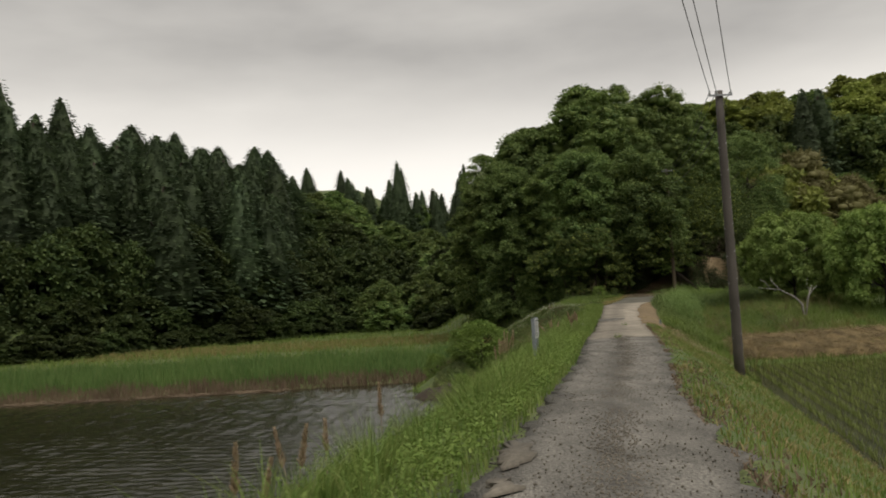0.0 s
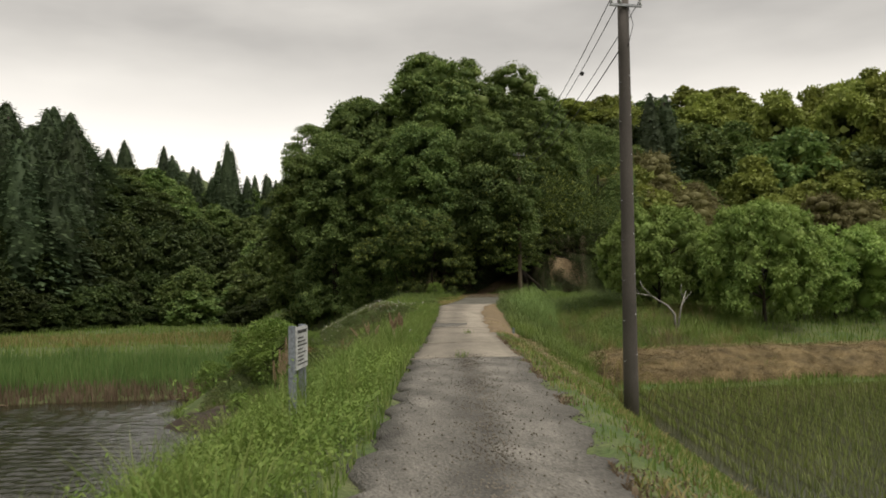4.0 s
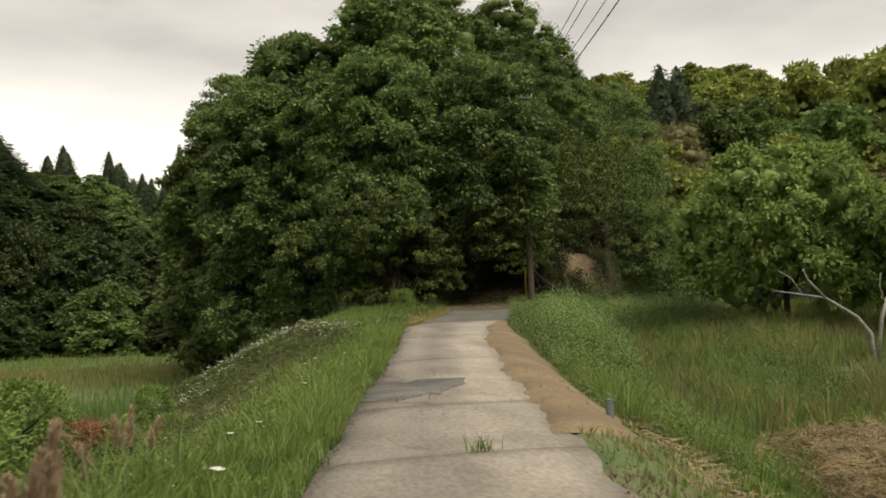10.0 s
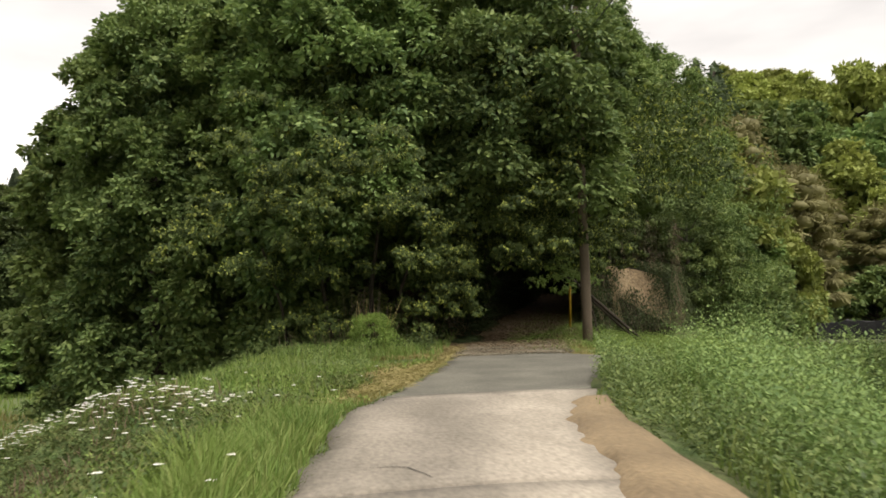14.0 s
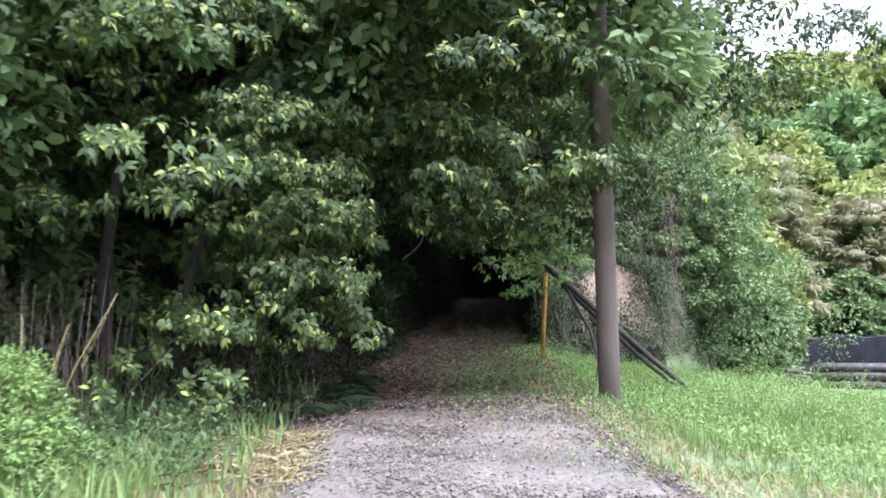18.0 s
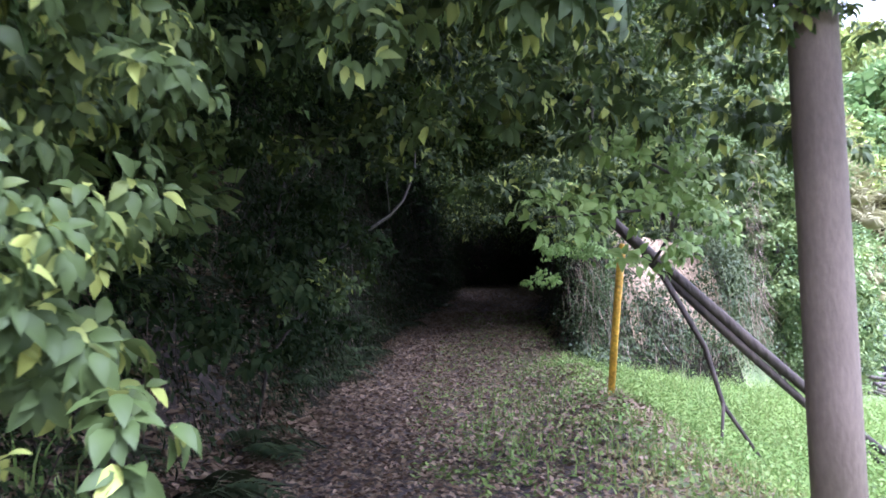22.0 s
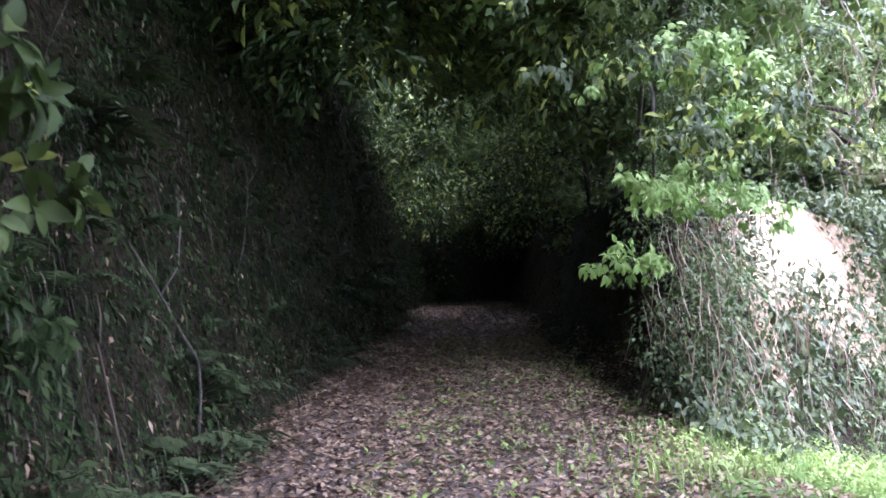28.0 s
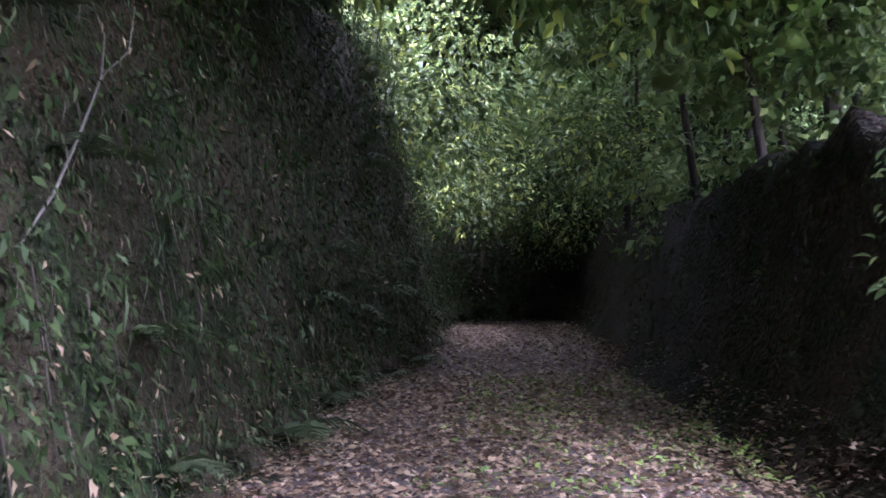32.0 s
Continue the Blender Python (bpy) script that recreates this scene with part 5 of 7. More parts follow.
for vert in bm.verts:
    u, w = vert.co.x, vert.co.y
    drop = max(0.0, abs(w) - 0.55) / 0.45
    vert.co = (u * 2.9, w * 0.9 if drop == 0 else math.copysign(0.5 + 0.12 * drop, w), 1.42 - 1.4 * drop + 0.05 * math.sin(u * 9.0) + 0.03 * math.sin(u * 23.0 + w * 5.0) + 0.06 * u)
part("sheet", bm, M_TARP, shed)
bm = bmesh.new()
box(bm, 0, 0, 0.65, 5.5, 0.8, 1.3, 0.05)
part("stack", bm, M_LOG, shed, "dark stacked wood under the sheet")
for u in (-1.6, 0.5, 2.2):
    bm = bmesh.new()
    box(bm, u, 0, 1.48, 0.06, 0.95, 0.03, 0.008)
    part("batten", bm, M_GREYWOOD, shed, "thin pale batten holding the sheet down")


# ---------------------------------------------------------------- plants in mass
PATH_Y, PATH_X = [0.0, 22.0, 30.4, 38.1, 42.7, 46.2, 48.5, 51.0, 54.3, 57.0], [0.0, 4.5, 6.3, 8.0, 9.5, 10.9, 11.6, 12.4, 13.7, 14.7]


def clear_of_path(p, gap):
    """Keeps what is farther than gap from the walked line, at eye height."""
    dx = np.abs(p[:, 0] - np.interp(p[:, 1], PATH_Y, PATH_X))
    eye = road_z(p[:, 1]) + EYE
    return (dx > gap) | (np.abs(p[:, 2] - eye) > gap) | (p[:, 1] > 58.5)


def stuff(name, v, f, mat, label, category):
    return tagged(solid(name, v, f, mat), label, category, kind="stuff")


def scatter(n, x_of, y0, y1, seed):
    """n feet on the ground; x_of(y, k) gives x from y and a random k."""
    r = np.random.default_rng(seed)
    y = r.uniform(y0, y1, n)
    x = x_of(y, r.random(n))
    return np.column_stack([x, y, height(x, y) - 0.01]), r


def grass(name, n, x_of, y0, y1, h0, h1, w, mat, seed, label, lean=0.5, keep=None):
    p, r = scatter(n, x_of, y0, y1, seed)
    if keep is not None:
        p = p[keep(p)]
    m = len(p)
    h = r.uniform(h0, h1, m) * (0.7 + 0.3 * lumps(p[:, 0], p[:, 1], 0.9, seed))
    a = r.uniform(0, 2 * np.pi, m)
    v, f = blades(p, np.column_stack([np.cos(a), np.sin(a), np.zeros(m)]) * (h * lean * r.random(m))[:, None], h, w)
    return stuff(name, v, f, mat, label, "grass")


def tussocks(name, n, x_of, y0, y1, tall, per, wide, mat, seed, label, keep=None, reach=0.13):
    """Clumps of grass: blades that rise from one foot and arch outwards all round."""
    c, r = scatter(n, x_of, y0, y1, seed)
    if keep is not None:
        c = c[keep(c)]
    k = np.repeat(np.arange(len(c)), per)
    m = len(k)
    h = (tall * r.uniform(0.55, 1.15, len(c)))[k] * r.uniform(0.45, 1.0, m)
    a = r.uniform(0, 2 * np.pi, m)
    out = np.column_stack([np.cos(a), np.sin(a), np.zeros(m)])
    foot = c[k] + out * (reach * np.sqrt(r.random(m)))[:, None]
    foot[:, 2] = height(foot[:, 0], foot[:, 1]) - 0.01
    v, f = blades(foot, out * (h * r.uniform(0.1, 0.85, m))[:, None] + r.normal(0, 0.03, (m, 3)) * [1, 1, 0], h, wide)
    return stuff(name, v, f, mat, label, "grass")


def weeds(name, n, x_of, y0, y1, tall, size, mat, seed, label, per=9, keep=None):
    """Leafy stems: leaves set round upright stalks."""
    p, r = scatter(n, x_of, y0, y1, seed)
    if keep is not None:
        p = p[keep(p)]
    m = len(p)
    h = tall * r.uniform(0.4, 1.0, m) * np.clip(0.75 + 0.6 * lumps(p[:, 0], p[:, 1], 1.4, seed) + 0.2 * lumps(p[:, 0], p[:, 1], 0.5, seed), 0.15, 1.6)
    k = np.repeat(np.arange(m), per)
    a = r.uniform(0, 2 * np.pi, len(k))
    q = p[k] + np.column_stack([np.zeros(len(k)), np.zeros(len(k)), h[k] * r.uniform(0.15, 1.0, len(k))]) + r.normal(0, 0.04, (len(k), 3)) * [1, 1, 0.3]
    lift = (q[:, 2] - p[k, 2]) / np.maximum(h[k], 0.05)
    q[:, :2] += (r.normal(0, 0.12, (m, 2))[k] * (h[k] * lift)[:, None])
    d = np.column_stack([np.cos(a), np.sin(a), r.uniform(-0.5, 0.5, len(k)) + 0.9 * lift])
    s = size * r.uniform(0.5, 1.35, len(k)) * (1.2 - 0.5 * lift)
    v, f = leaves(q, np.column_stack([np.cos(a) * -0.5, np.sin(a) * -0.5, np.ones(len(k))]) + r.normal(0, 0.35, (len(k), 3)), d, s, s * 0.42)
    return stuff(name, v, f, mat, label, "weeds")


SOIL_EDGE = lambda y: road_r(y) + 0.1 + 0.66 * np.interp(y, [27.4, 29, 37, 40.2], [0.6, 1, 0.9, 0.1])
left_near = lambda y, k: road_l(y) - 0.02 - 3.2 * k ** 1.2
right_near = lambda y, k: road_r(y) + 0.04 + 3.0 * k
grass("verge_grass", 22000, left_near, -1, 27, 0.1, 0.3, 0.01, M_GRASS, 201, "rough green grass on the pond-side verge")
grass("bank_grass", 15000, lambda y, k: road_l(y) - 0.02 - 1.0 * k ** 1.2, 26.5, 40.6, 0.06, 0.2, 0.009, M_GRASS, 248, "short bright grass along the lane", lean=0.9)
tussocks("verge_tussocks", 330, lambda y, k: road_l(y) - 0.35 - 2.4 * k, 0, 27, 0.55, 70, 0.007, M_GRASS, 249, "arching tufts of soft green grass on the pond-side verge", reach=0.16)
tussocks("bank_tussocks", 260, lambda y, k: road_l(y) - 0.12 - 0.75 * k, 26, 40.2, 0.32, 60, 0.008, M_GRASS, 250, "soft tufts of bright grass on the bank", reach=0.16)
tussocks("meadow_tussocks", 760, lambda y, k: road_r(y) + 0.95 + 9.0 * k ** 1.2, 29.5, 43, 0.52, 60, 0.010, M_GRASS, 251, "arching clumps of bright grass in the meadow", reach=0.2, keep=lambda p: (p[:, 1] < 33.5) | (p[:, 0] > road_r(p[:, 1]) + 2.6))
tussocks("pale_tussocks", 60, lambda y, k: road_r(y) + 2.6 + 7.0 * k, 31.8, 40, 0.8, 45, 0.009, M_DRYGRASS, 252, "yellowed clumps of grass in the meadow", reach=0.16)
tussocks("yard_tussocks", 260, lambda y, k: road_r(y) + 1.7 + 5.5 * k, 47.2, 58, 0.45, 60, 0.009, M_GRASS, 253, "soft tall grass in the yard beside the track", reach=0.2, keep=lambda p: height(p[:, 0], p[:, 1]) < 0.6)
grass("verge_grass", 26000, right_near, -1, 41, 0.05, 0.15, 0.011, M_GRASS, 202, "short mown grass on the paddy-side verge", keep=lambda p: ~((p[:, 1] > 27.3) & (p[:, 1] < 39.5) & (p[:, 0] < road_r(p[:, 1]) + 0.75)))
grass("dry_verge_grass", 22000, right_near, -1, 33, 0.03, 0.13, 0.013, M_DRYGRASS, 219, "flattened yellow-brown dry grass on the paddy-side verge", lean=1.6, keep=lambda p: lumps(p[:, 0], p[:, 1], 1.3, 4) + 0.4 * lumps(p[:, 0], p[:, 1], 0.4, 1) > -0.15)
grass("edge_dead_grass", 9000, lambda y, k: road_r(y) - 0.02 + 0.7 * k ** 1.5, -1, 27, 0.02, 0.08, 0.014, M_REED_DEAD, 237, "brown dead grass and dirt at the edge of the lane", lean=2.0, keep=lambda p: lumps(p[:, 0], p[:, 1], 0.8, 9) > -0.2)
weeds("verge_weeds", 6000, lambda y, k: road_l(y) - 0.1 - 2.3 * k, -1, 21, 0.36, 0.044, M_WEED, 203, "lush leafy weeds on the pond-side shoulder", per=16)
weeds("tall_weeds", 420, lambda y, k: road_l(y) - 0.45 - 2.0 * k, 0, 30, 0.75, 0.042, M_WEED, 243, "taller leafy stalks standing out of the verge", per=30)
weeds("verge_weeds", 4200, lambda y, k: road_l(y) - 0.2 - 4.2 * k, 20, 46, 0.2, 0.055, M_WEED, 204, "leafy weeds and clover on the bank", keep=lambda p: (p[:, 1] < 25.5) | ((p[:, 0] > road_l(p[:, 1]) - 0.9) & (p[:, 1] < 40.5)) | (lumps(p[:, 0], p[:, 1], 1.1, 5) > 0.2))
weeds("bank_vines", 7000, lambda y, k: road_r(y) + 0.15 + 5.6 * k ** 1.3, 29.5, 42.4, 0.55, 0.05, M_OAK_SPUR, 205, "thick green vines and weeds below the filled soil", per=17, keep=lambda p: (p[:, 0] > SOIL_EDGE(p[:, 1])) & ((p[:, 1] > 32.8 - 0.5 * lumps(p[:, 0], p[:, 1], 0.8)) | (p[:, 0] < 9.9 + 0.4 * lumps(p[:, 1], p[:, 0], 0.6))))
grass("vine_grass", 8000, lambda y, k: road_r(y) + 0.7 + 7.0 * k, 32.6, 43.2, 0.3, 0.75, 0.014, M_GRASS, 228, "tall pale grass among the vines", lean=0.8, keep=lambda p: lumps(p[:, 0], p[:, 1], 1.1, 6) > -0.2)
grass("meadow_grass", 46000, lambda y, k: 10.5 + 26 * k, 31.5, 58, 0.2, 0.5, 0.024, M_GRASS, 206, "tall green meadow grass under the low trees", keep=lambda p: (p[:, 0] > road_r(p[:, 1]) + 2.0) & ((p[:, 1] < 43.3) | ((p[:, 0] > 19) & (p[:, 1] < 49))))
weeds("bramble_mounds", 2600, lambda y, k: road_r(y) + 0.95 + 1.7 * k, 34.5, 43, 1.05, 0.055, M_OAK_SPUR, 244, "mounds of leafy brambles beside the filled soil", per=28, keep=lambda p: lumps(p[:, 0], p[:, 1], 0.9, 7) > 0.02)
weeds("yard_weeds", 7500, lambda y, k: road_r(y) + 0.6 + 13 * k, 45.9, 59.3, 0.42, 0.042, M_WEED, 229, "lush low weeds and clover in the yard beside the track", per=13, keep=lambda p: height(p[:, 0], p[:, 1]) < 0.6)
grass("yard_grass", 34000, lambda y, k: road_r(y) + 0.5 + 13 * k, 45.3, 59.3, 0.08, 0.24, 0.008, M_GRASS, 230, "bright green grass in the yard beside the track", lean=1.0, keep=lambda p: height(p[:, 0], p[:, 1]) < 0.6)
grass("marsh_grass", 26000, lambda y, k: -36 + 44 * k, 44, 84, 0.25, 0.6, 0.035, M_GRASS, 207, "pale marsh grass on the valley floor", keep=lambda p: p[:, 0] < road_l(p[:, 1]) - 4)
grass("dry_marsh_grass", 7000, lambda y, k: -26 + 30 * k, 57, 68, 0.3, 0.6, 0.04, M_DRYGRASS, 236, "tan dry grass across the marsh", keep=lambda p: p[:, 0] < road_l(p[:, 1]) - 5)
grass("reeds", 26000, lambda y, k: -34 + 36 * k, 35.4, 46, 0.7, 1.15, 0.03, M_REED, 208, "dense green reeds at the edge of the pond", lean=0.25, keep=lambda p: p[:, 2] < -1.9)
grass("dead_reeds", 13000, lambda y, k: -34 + 35 * k, 34.6, 36.2, 0.25, 0.65, 0.025, M_REED_DEAD, 209, "brown dead reed stems along the waterline", lean=0.3, keep=lambda p: p[:, 2] < -1.7)
p, r = scatter(2600, lambda y, k: -34 + 27 * k, 34.0, 35.2, 238)
p[:, 2] = WATER + 0.02 + r.uniform(0, 0.05, len(p))
a = r.normal(0.1, 0.25, len(p))
v, f = leaves(p, np.tile([0, 0, 1.0], (len(p), 1)) + r.normal(0, 0.3, (len(p), 3)), np.column_stack([np.cos(a), np.sin(a), r.normal(0, 0.05, len(p))]), r.uniform(0.3, 1.1, len(p)), 0.03)
stuff("floating_reeds", v, f, M_REED_DEAD, "mat of broken brown reeds floating at the shore", "reeds")
# rice in rows
ri, rj = np.meshgrid(np.arange(0, 215), np.arange(-20, 84))
rx = 8.0 + rj * 0.36 - ri * 0.13 * 0.24
ry = 28.0 - ri * 0.13
rr_ = np.random.default_rng(210)
sel = (rx > road_r(ry) + 2.95) & (rx < 34) & (ry > 1)
rx, ry = rx[sel], ry[sel]
rp = np.column_stack([np.repeat(rx, 4), np.repeat(ry, 4), np.full(len(rx) * 4, PADDY - 0.02)]) + rr_.normal(0, 0.018, (len(rx) * 4, 3)) * [1, 1, 0]
ra = rr_.uniform(0, 2 * np.pi, len(rp))
rh = rr_.uniform(0.16, 0.28, len(rp))
v, f = blades(rp, np.column_stack([np.cos(ra), np.sin(ra), 0 * ra]) * (rh * 0.45)[:, None], rh, 0.016)
stuff("rice_plants", v, f, M_RICE, "rows of young green rice plants standing in the paddy", "rice")
# straw on the bank beyond the paddy
STRAW_DOME = lambda x, y: 0.42 * np.sqrt(np.clip(np.sin(np.pi * np.clip((y - 28.7) / 2.9, 0, 1)), 0, 1)) * step(9.8, 11.2, x) - 0.15 * step(31.2, 31.6, y)
p, r = scatter(42000, lambda y, k: 10.2 + 30 * k ** 1.4, 28.8, 31.35, 211)
p[:, 2] += STRAW_DOME(p[:, 0], p[:, 1]) + r.uniform(0, 0.1, len(p))
a = r.uniform(0, 2 * np.pi, len(p))
v, f = leaves(p, np.tile([0, 0, 1.0], (len(p), 1)) + r.normal(0, 0.4, (len(p), 3)), np.column_stack([np.cos(a), np.sin(a), r.normal(0, 0.35, len(p))]), r.uniform(0.1, 0.32, len(p)), 0.011)
stuff("cut_straw", v, f, M_STRAW, "heaps of dry cut grass lying on the bank", "straw")
mx = np.linspace(9.6, 48, 130)
my = np.linspace(28.75, 32.6, 20)
MX, MY = np.meshgrid(mx, my)
MZ = height(MX, MY) + STRAW_DOME(MX, MY) + 0.09 * lumps(MX, MY, 0.5, 6) - 0.15 * (MX < 9.9)
MZ[0] -= 0.5
mi = np.arange(130 * 20).reshape(20, 130)
tagged(solid("straw_bank", np.stack([MX, MY, MZ], axis=-1).reshape(-1, 3), np.stack([mi[:-1, :-1], mi[:-1, 1:], mi[1:, 1:], mi[1:, :-1]], axis=-1).reshape(-1, 4), M_STRAW, smooth=True), "bank covered with dry cut grass beyond the paddy", "bank", kind="structure")
p, r = scatter(6500, lambda y, k: road_l(y) - 0.02 - 1.3 * k ** 1.2, 40.8, 48.6, 231)
p = p[lumps(p[:, 0], p[:, 1], 0.5, 2) > -0.25]
a = r.uniform(0, 2 * np.pi, len(p))
v, f = leaves(p + [0, 0, 0.04], np.tile([0, 0, 1.0], (len(p), 1)) + r.normal(0, 0.3, (len(p), 3)), np.column_stack([np.cos(a), np.sin(a), r.normal(0.1, 0.2, len(p))]), r.uniform(0.08, 0.22, len(p)), 0.012)
stuff("mown_straw", v, f, M_DRYGRASS, "tan mown grass lying at the edge of the bend", "straw")
p, r = scatter(2200, lambda y, k: road_r(y) + 0.75 + 1.3 * k, 25.8, 31.5, 232)
a = r.uniform(0, 2 * np.pi, len(p))
v, f = leaves(p + [0, 0, 0.05], np.tile([0, 0, 1.0], (len(p), 1)) + r.normal(0, 0.3, (len(p), 3)), np.column_stack([np.cos(a), np.sin(a), r.normal(0.05, 0.2, len(p))]), r.uniform(0.1, 0.3, len(p)), 0.012)
stuff("loose_straw", v, f, M_STRAW, "loose pale straw strewn below the filled soil", "straw")
grass("brown_stems", 9000, lambda y, k: road_l(y) - 0.9 - 4.0 * k, 24, 44, 0.1, 0.35, 0.014, M_REED_DEAD, 233, "brown dead stems on the slope of the pond-side bank", lean=0.9, keep=lambda p: lumps(p[:, 0], p[:, 1], 1.2, 8) > 0.12)
grass("russet_grass", 3000, lambda y, k: 10.6 + 6.0 * k, 31.5, 38, 0.45, 0.9, 0.010, M_REED_DEAD, 234, "russet seed heads in the meadow grass", lean=0.7, keep=lambda p: lumps(p[:, 0], p[:, 1], 1.0, 5) > 0.1)
grass("levee_grass", 8000, lambda y, k: 8.2 + 34 * k ** 1.2, 28.0, 29.0, 0.12, 0.34, 0.022, M_GRASS, 235, "green grass along the foot of the straw bank")
# filled soil strip
def strip(name, y0, y1, x0_of, x1_of, rise, mat, label, category, rows=40, cols=6):
    v = []
    for i in range(rows + 1):
        y = y0 + (y1 - y0) * i / rows
        for j in range(cols + 1):
            x = x0_of(y) + (x1_of(y) - x0_of(y)) * j / cols
            edge = 0.05 if j in (0, cols) or i in (0, rows) else 0.0
            v.append((x + ((0.1 if j == 0 else 0.06) * (float(lumps(np.array(0.3 * x), np.array(y), 0.7, 2)) + 0.45 * float(lumps(np.array(y), np.array(0.3 * x), 0.13, 5))) if edge else 0), y, float(height(x, y)) + rise - edge + 0.015 * float(lumps(np.array(x), np.array(y), 0.4, 1))))
    f = [(i * (cols + 1) + j, i * (cols + 1) + j + 1, (i + 1) * (cols + 1) + j + 1, (i + 1) * (cols + 1) + j) for i in range(rows) for j in range(cols)]
    return tagged(solid(name, v, np.array(f), mat, smooth=True), label, category, kind="structure")


strip("soil_fill", 27.4, 40.2, lambda y: float(road_r(y)) - 0.14, lambda y: float(SOIL_EDGE(y)), 0.05, M_DIRT, "strip of bare brown filled soil along the road edge", "soil", rows=110)
strip("gravel_track", 46.0, 49.6, lambda y: float(road_l(y)) - 0.15, lambda y: float(road_r(y)) + 0.1, 0.03, M_GRAVEL, "grey gravel where the paving ends at the forest", "track", cols=10)

# fallen leaves on the forest track
p, r = scatter(15000, lambda y, k: road_l(y) - 0.5 + (road_r(y) - road_l(y) + 1.3) * k, 47.5, 74, 212)
p = np.concatenate([p, scatter(6500, lambda y, k: road_l(y) - 0.3 + (road_r(y) - road_l(y) + 0.6) * k, 45.9, 50.2, 218)[0], scatter(46000, lambda y, k: road_l(y) - 0.7 + (road_r(y) - road_l(y) + 1.4) * k, 49.5, 64, 213)[0], scatter(12000, lambda y, k: road_l(y) - 0.3 + (road_r(y) - road_l(y) + 0.6) * k, 57, 70, 227)[0]])
p = p[p[:, 2] < road_z(p[:, 1]) + 0.32]
p = p[(p[:, 1] > 49.5) | (r.random(len(p)) < 0.45 + 0.45 * step(46, 49.5, p[:, 1]) + 0.35 * lumps(p[:, 0], p[:, 1], 0.6, 4))]
p[:, 2] += 0.015 + r.uniform(0, 0.02, len(p)) + 0.04 * (p[:, 1] < 49.7)
a = r.uniform(0, 2 * np.pi, len(p))
v, f = leaves(p, np.tile([0, 0, 1.0], (len(p), 1)) + r.normal(0, 0.4, (len(p), 3)), np.column_stack([np.cos(a), np.sin(a), r.normal(0, 0.25, len(p))]), r.uniform(0.03, 0.068, len(p)) * np.interp(p[:, 1], [46, 49, 52], [0.5, 0.62, 1.0]), r.uniform(0.016, 0.034, len(p)) * np.interp(p[:, 1], [46, 49, 52], [0.5, 0.62, 1.0]))
stuff("fallen_leaves", v, f, M_DEADLEAF, "brown and pinkish fallen leaves covering the track", "leaf litter")
weeds("track_weeds", 1300, lambda y, k: road_l(y) + 0.9 + (road_r(y) - road_l(y) - 0.6) * k, 49, 64, 0.09, 0.05, M_WEED, 214, "small green weeds growing through the leaf litter", per=6)
rt = np.random.default_rng(225)
grass("track_grass", 40000, lambda y, k: road_r(y) - 0.9 + 8.0 * k ** 1.3, 46.4, 58.6, 0.04, 0.17, 0.011, M_GRASS, 215, "bright green grass beside the forest track", lean=0.9, keep=lambda p: p[:, 0] - road_r(p[:, 1]) + 0.45 * lumps(p[:, 0], p[:, 1], 0.7, 3) > rt.uniform(-0.9, 1.1, len(p)))
weeds("track_edge_weeds", 1500, lambda y, k: road_r(y) + 0.1 + 4.5 * k, 48, 58.4, 0.16, 0.055, M_WEED, 226, "low clover and weeds beside the forest track", per=8)
grass("mown_verge", 9000, lambda y, k: road_r(y) - 0.15 + 1.5 * k, 45.6, 52.5, 0.02, 0.09, 0.011, M_DRYGRASS, 245, "tan mown clippings lying along the forest track", lean=2.2, keep=lambda p: lumps(p[:, 0], p[:, 1], 0.7, 5) > -0.45)
weeds("pole_weeds", 1500, lambda y, k: road_r(y) + 1.3 + 3.6 * k, 49.5, 55, 0.75, 0.042, M_WEED, 246, "tall soft weeds standing round the stained pole", per=22)
grass("dry_grass", 16000, lambda y, k: road_l(y) - 0.1 - 1.3 * k, 40.5, 49, 0.03, 0.10, 0.012, M_DRYGRASS, 216, "yellowed mown grass at the bend")


# foliage seen close at the mouth of the track and in the cut
def foliage(name, centres, radius, per, size, mat, seed, label, category="shrub", droop=0.5, close=True, gap=0.5, group=""):
    r = np.random.default_rng(seed)
    c = np.asarray(centres, float)
    k = np.repeat(np.arange(len(c)), per)
    n = len(k)
    d = unit(r.normal(0, 1, (n, 3)))
    p = c[k] + d * (radius * r.uniform(0.3, 1.0, n) ** 0.6)[:, None] * [1, 1, 0.7]
    ok = clear_of_path(p, gap) & (p[:, 2] > height(p[:, 0], p[:, 1]) + 0.02)
    p, d = p[ok], d[ok]
    n = len(p)
    up = d * 0.5 + [0, 0, 0.9] + r.normal(0, 0.35, (n, 3))
    tip = d * [1, 1, 0.3] + r.normal(0, 0.45, (n, 3)) - [0, 0, droop]
    ln = size * r.uniform(0.6, 1.25, n)
    v, f = (folded if close else ovate)(p, unit(up), tip, ln, ln * 0.45)
    return v, f


def cloud(n, box_lo, box_hi, seed):
    return np.random.default_rng(seed).uniform(box_lo, box_hi, (n, 3))


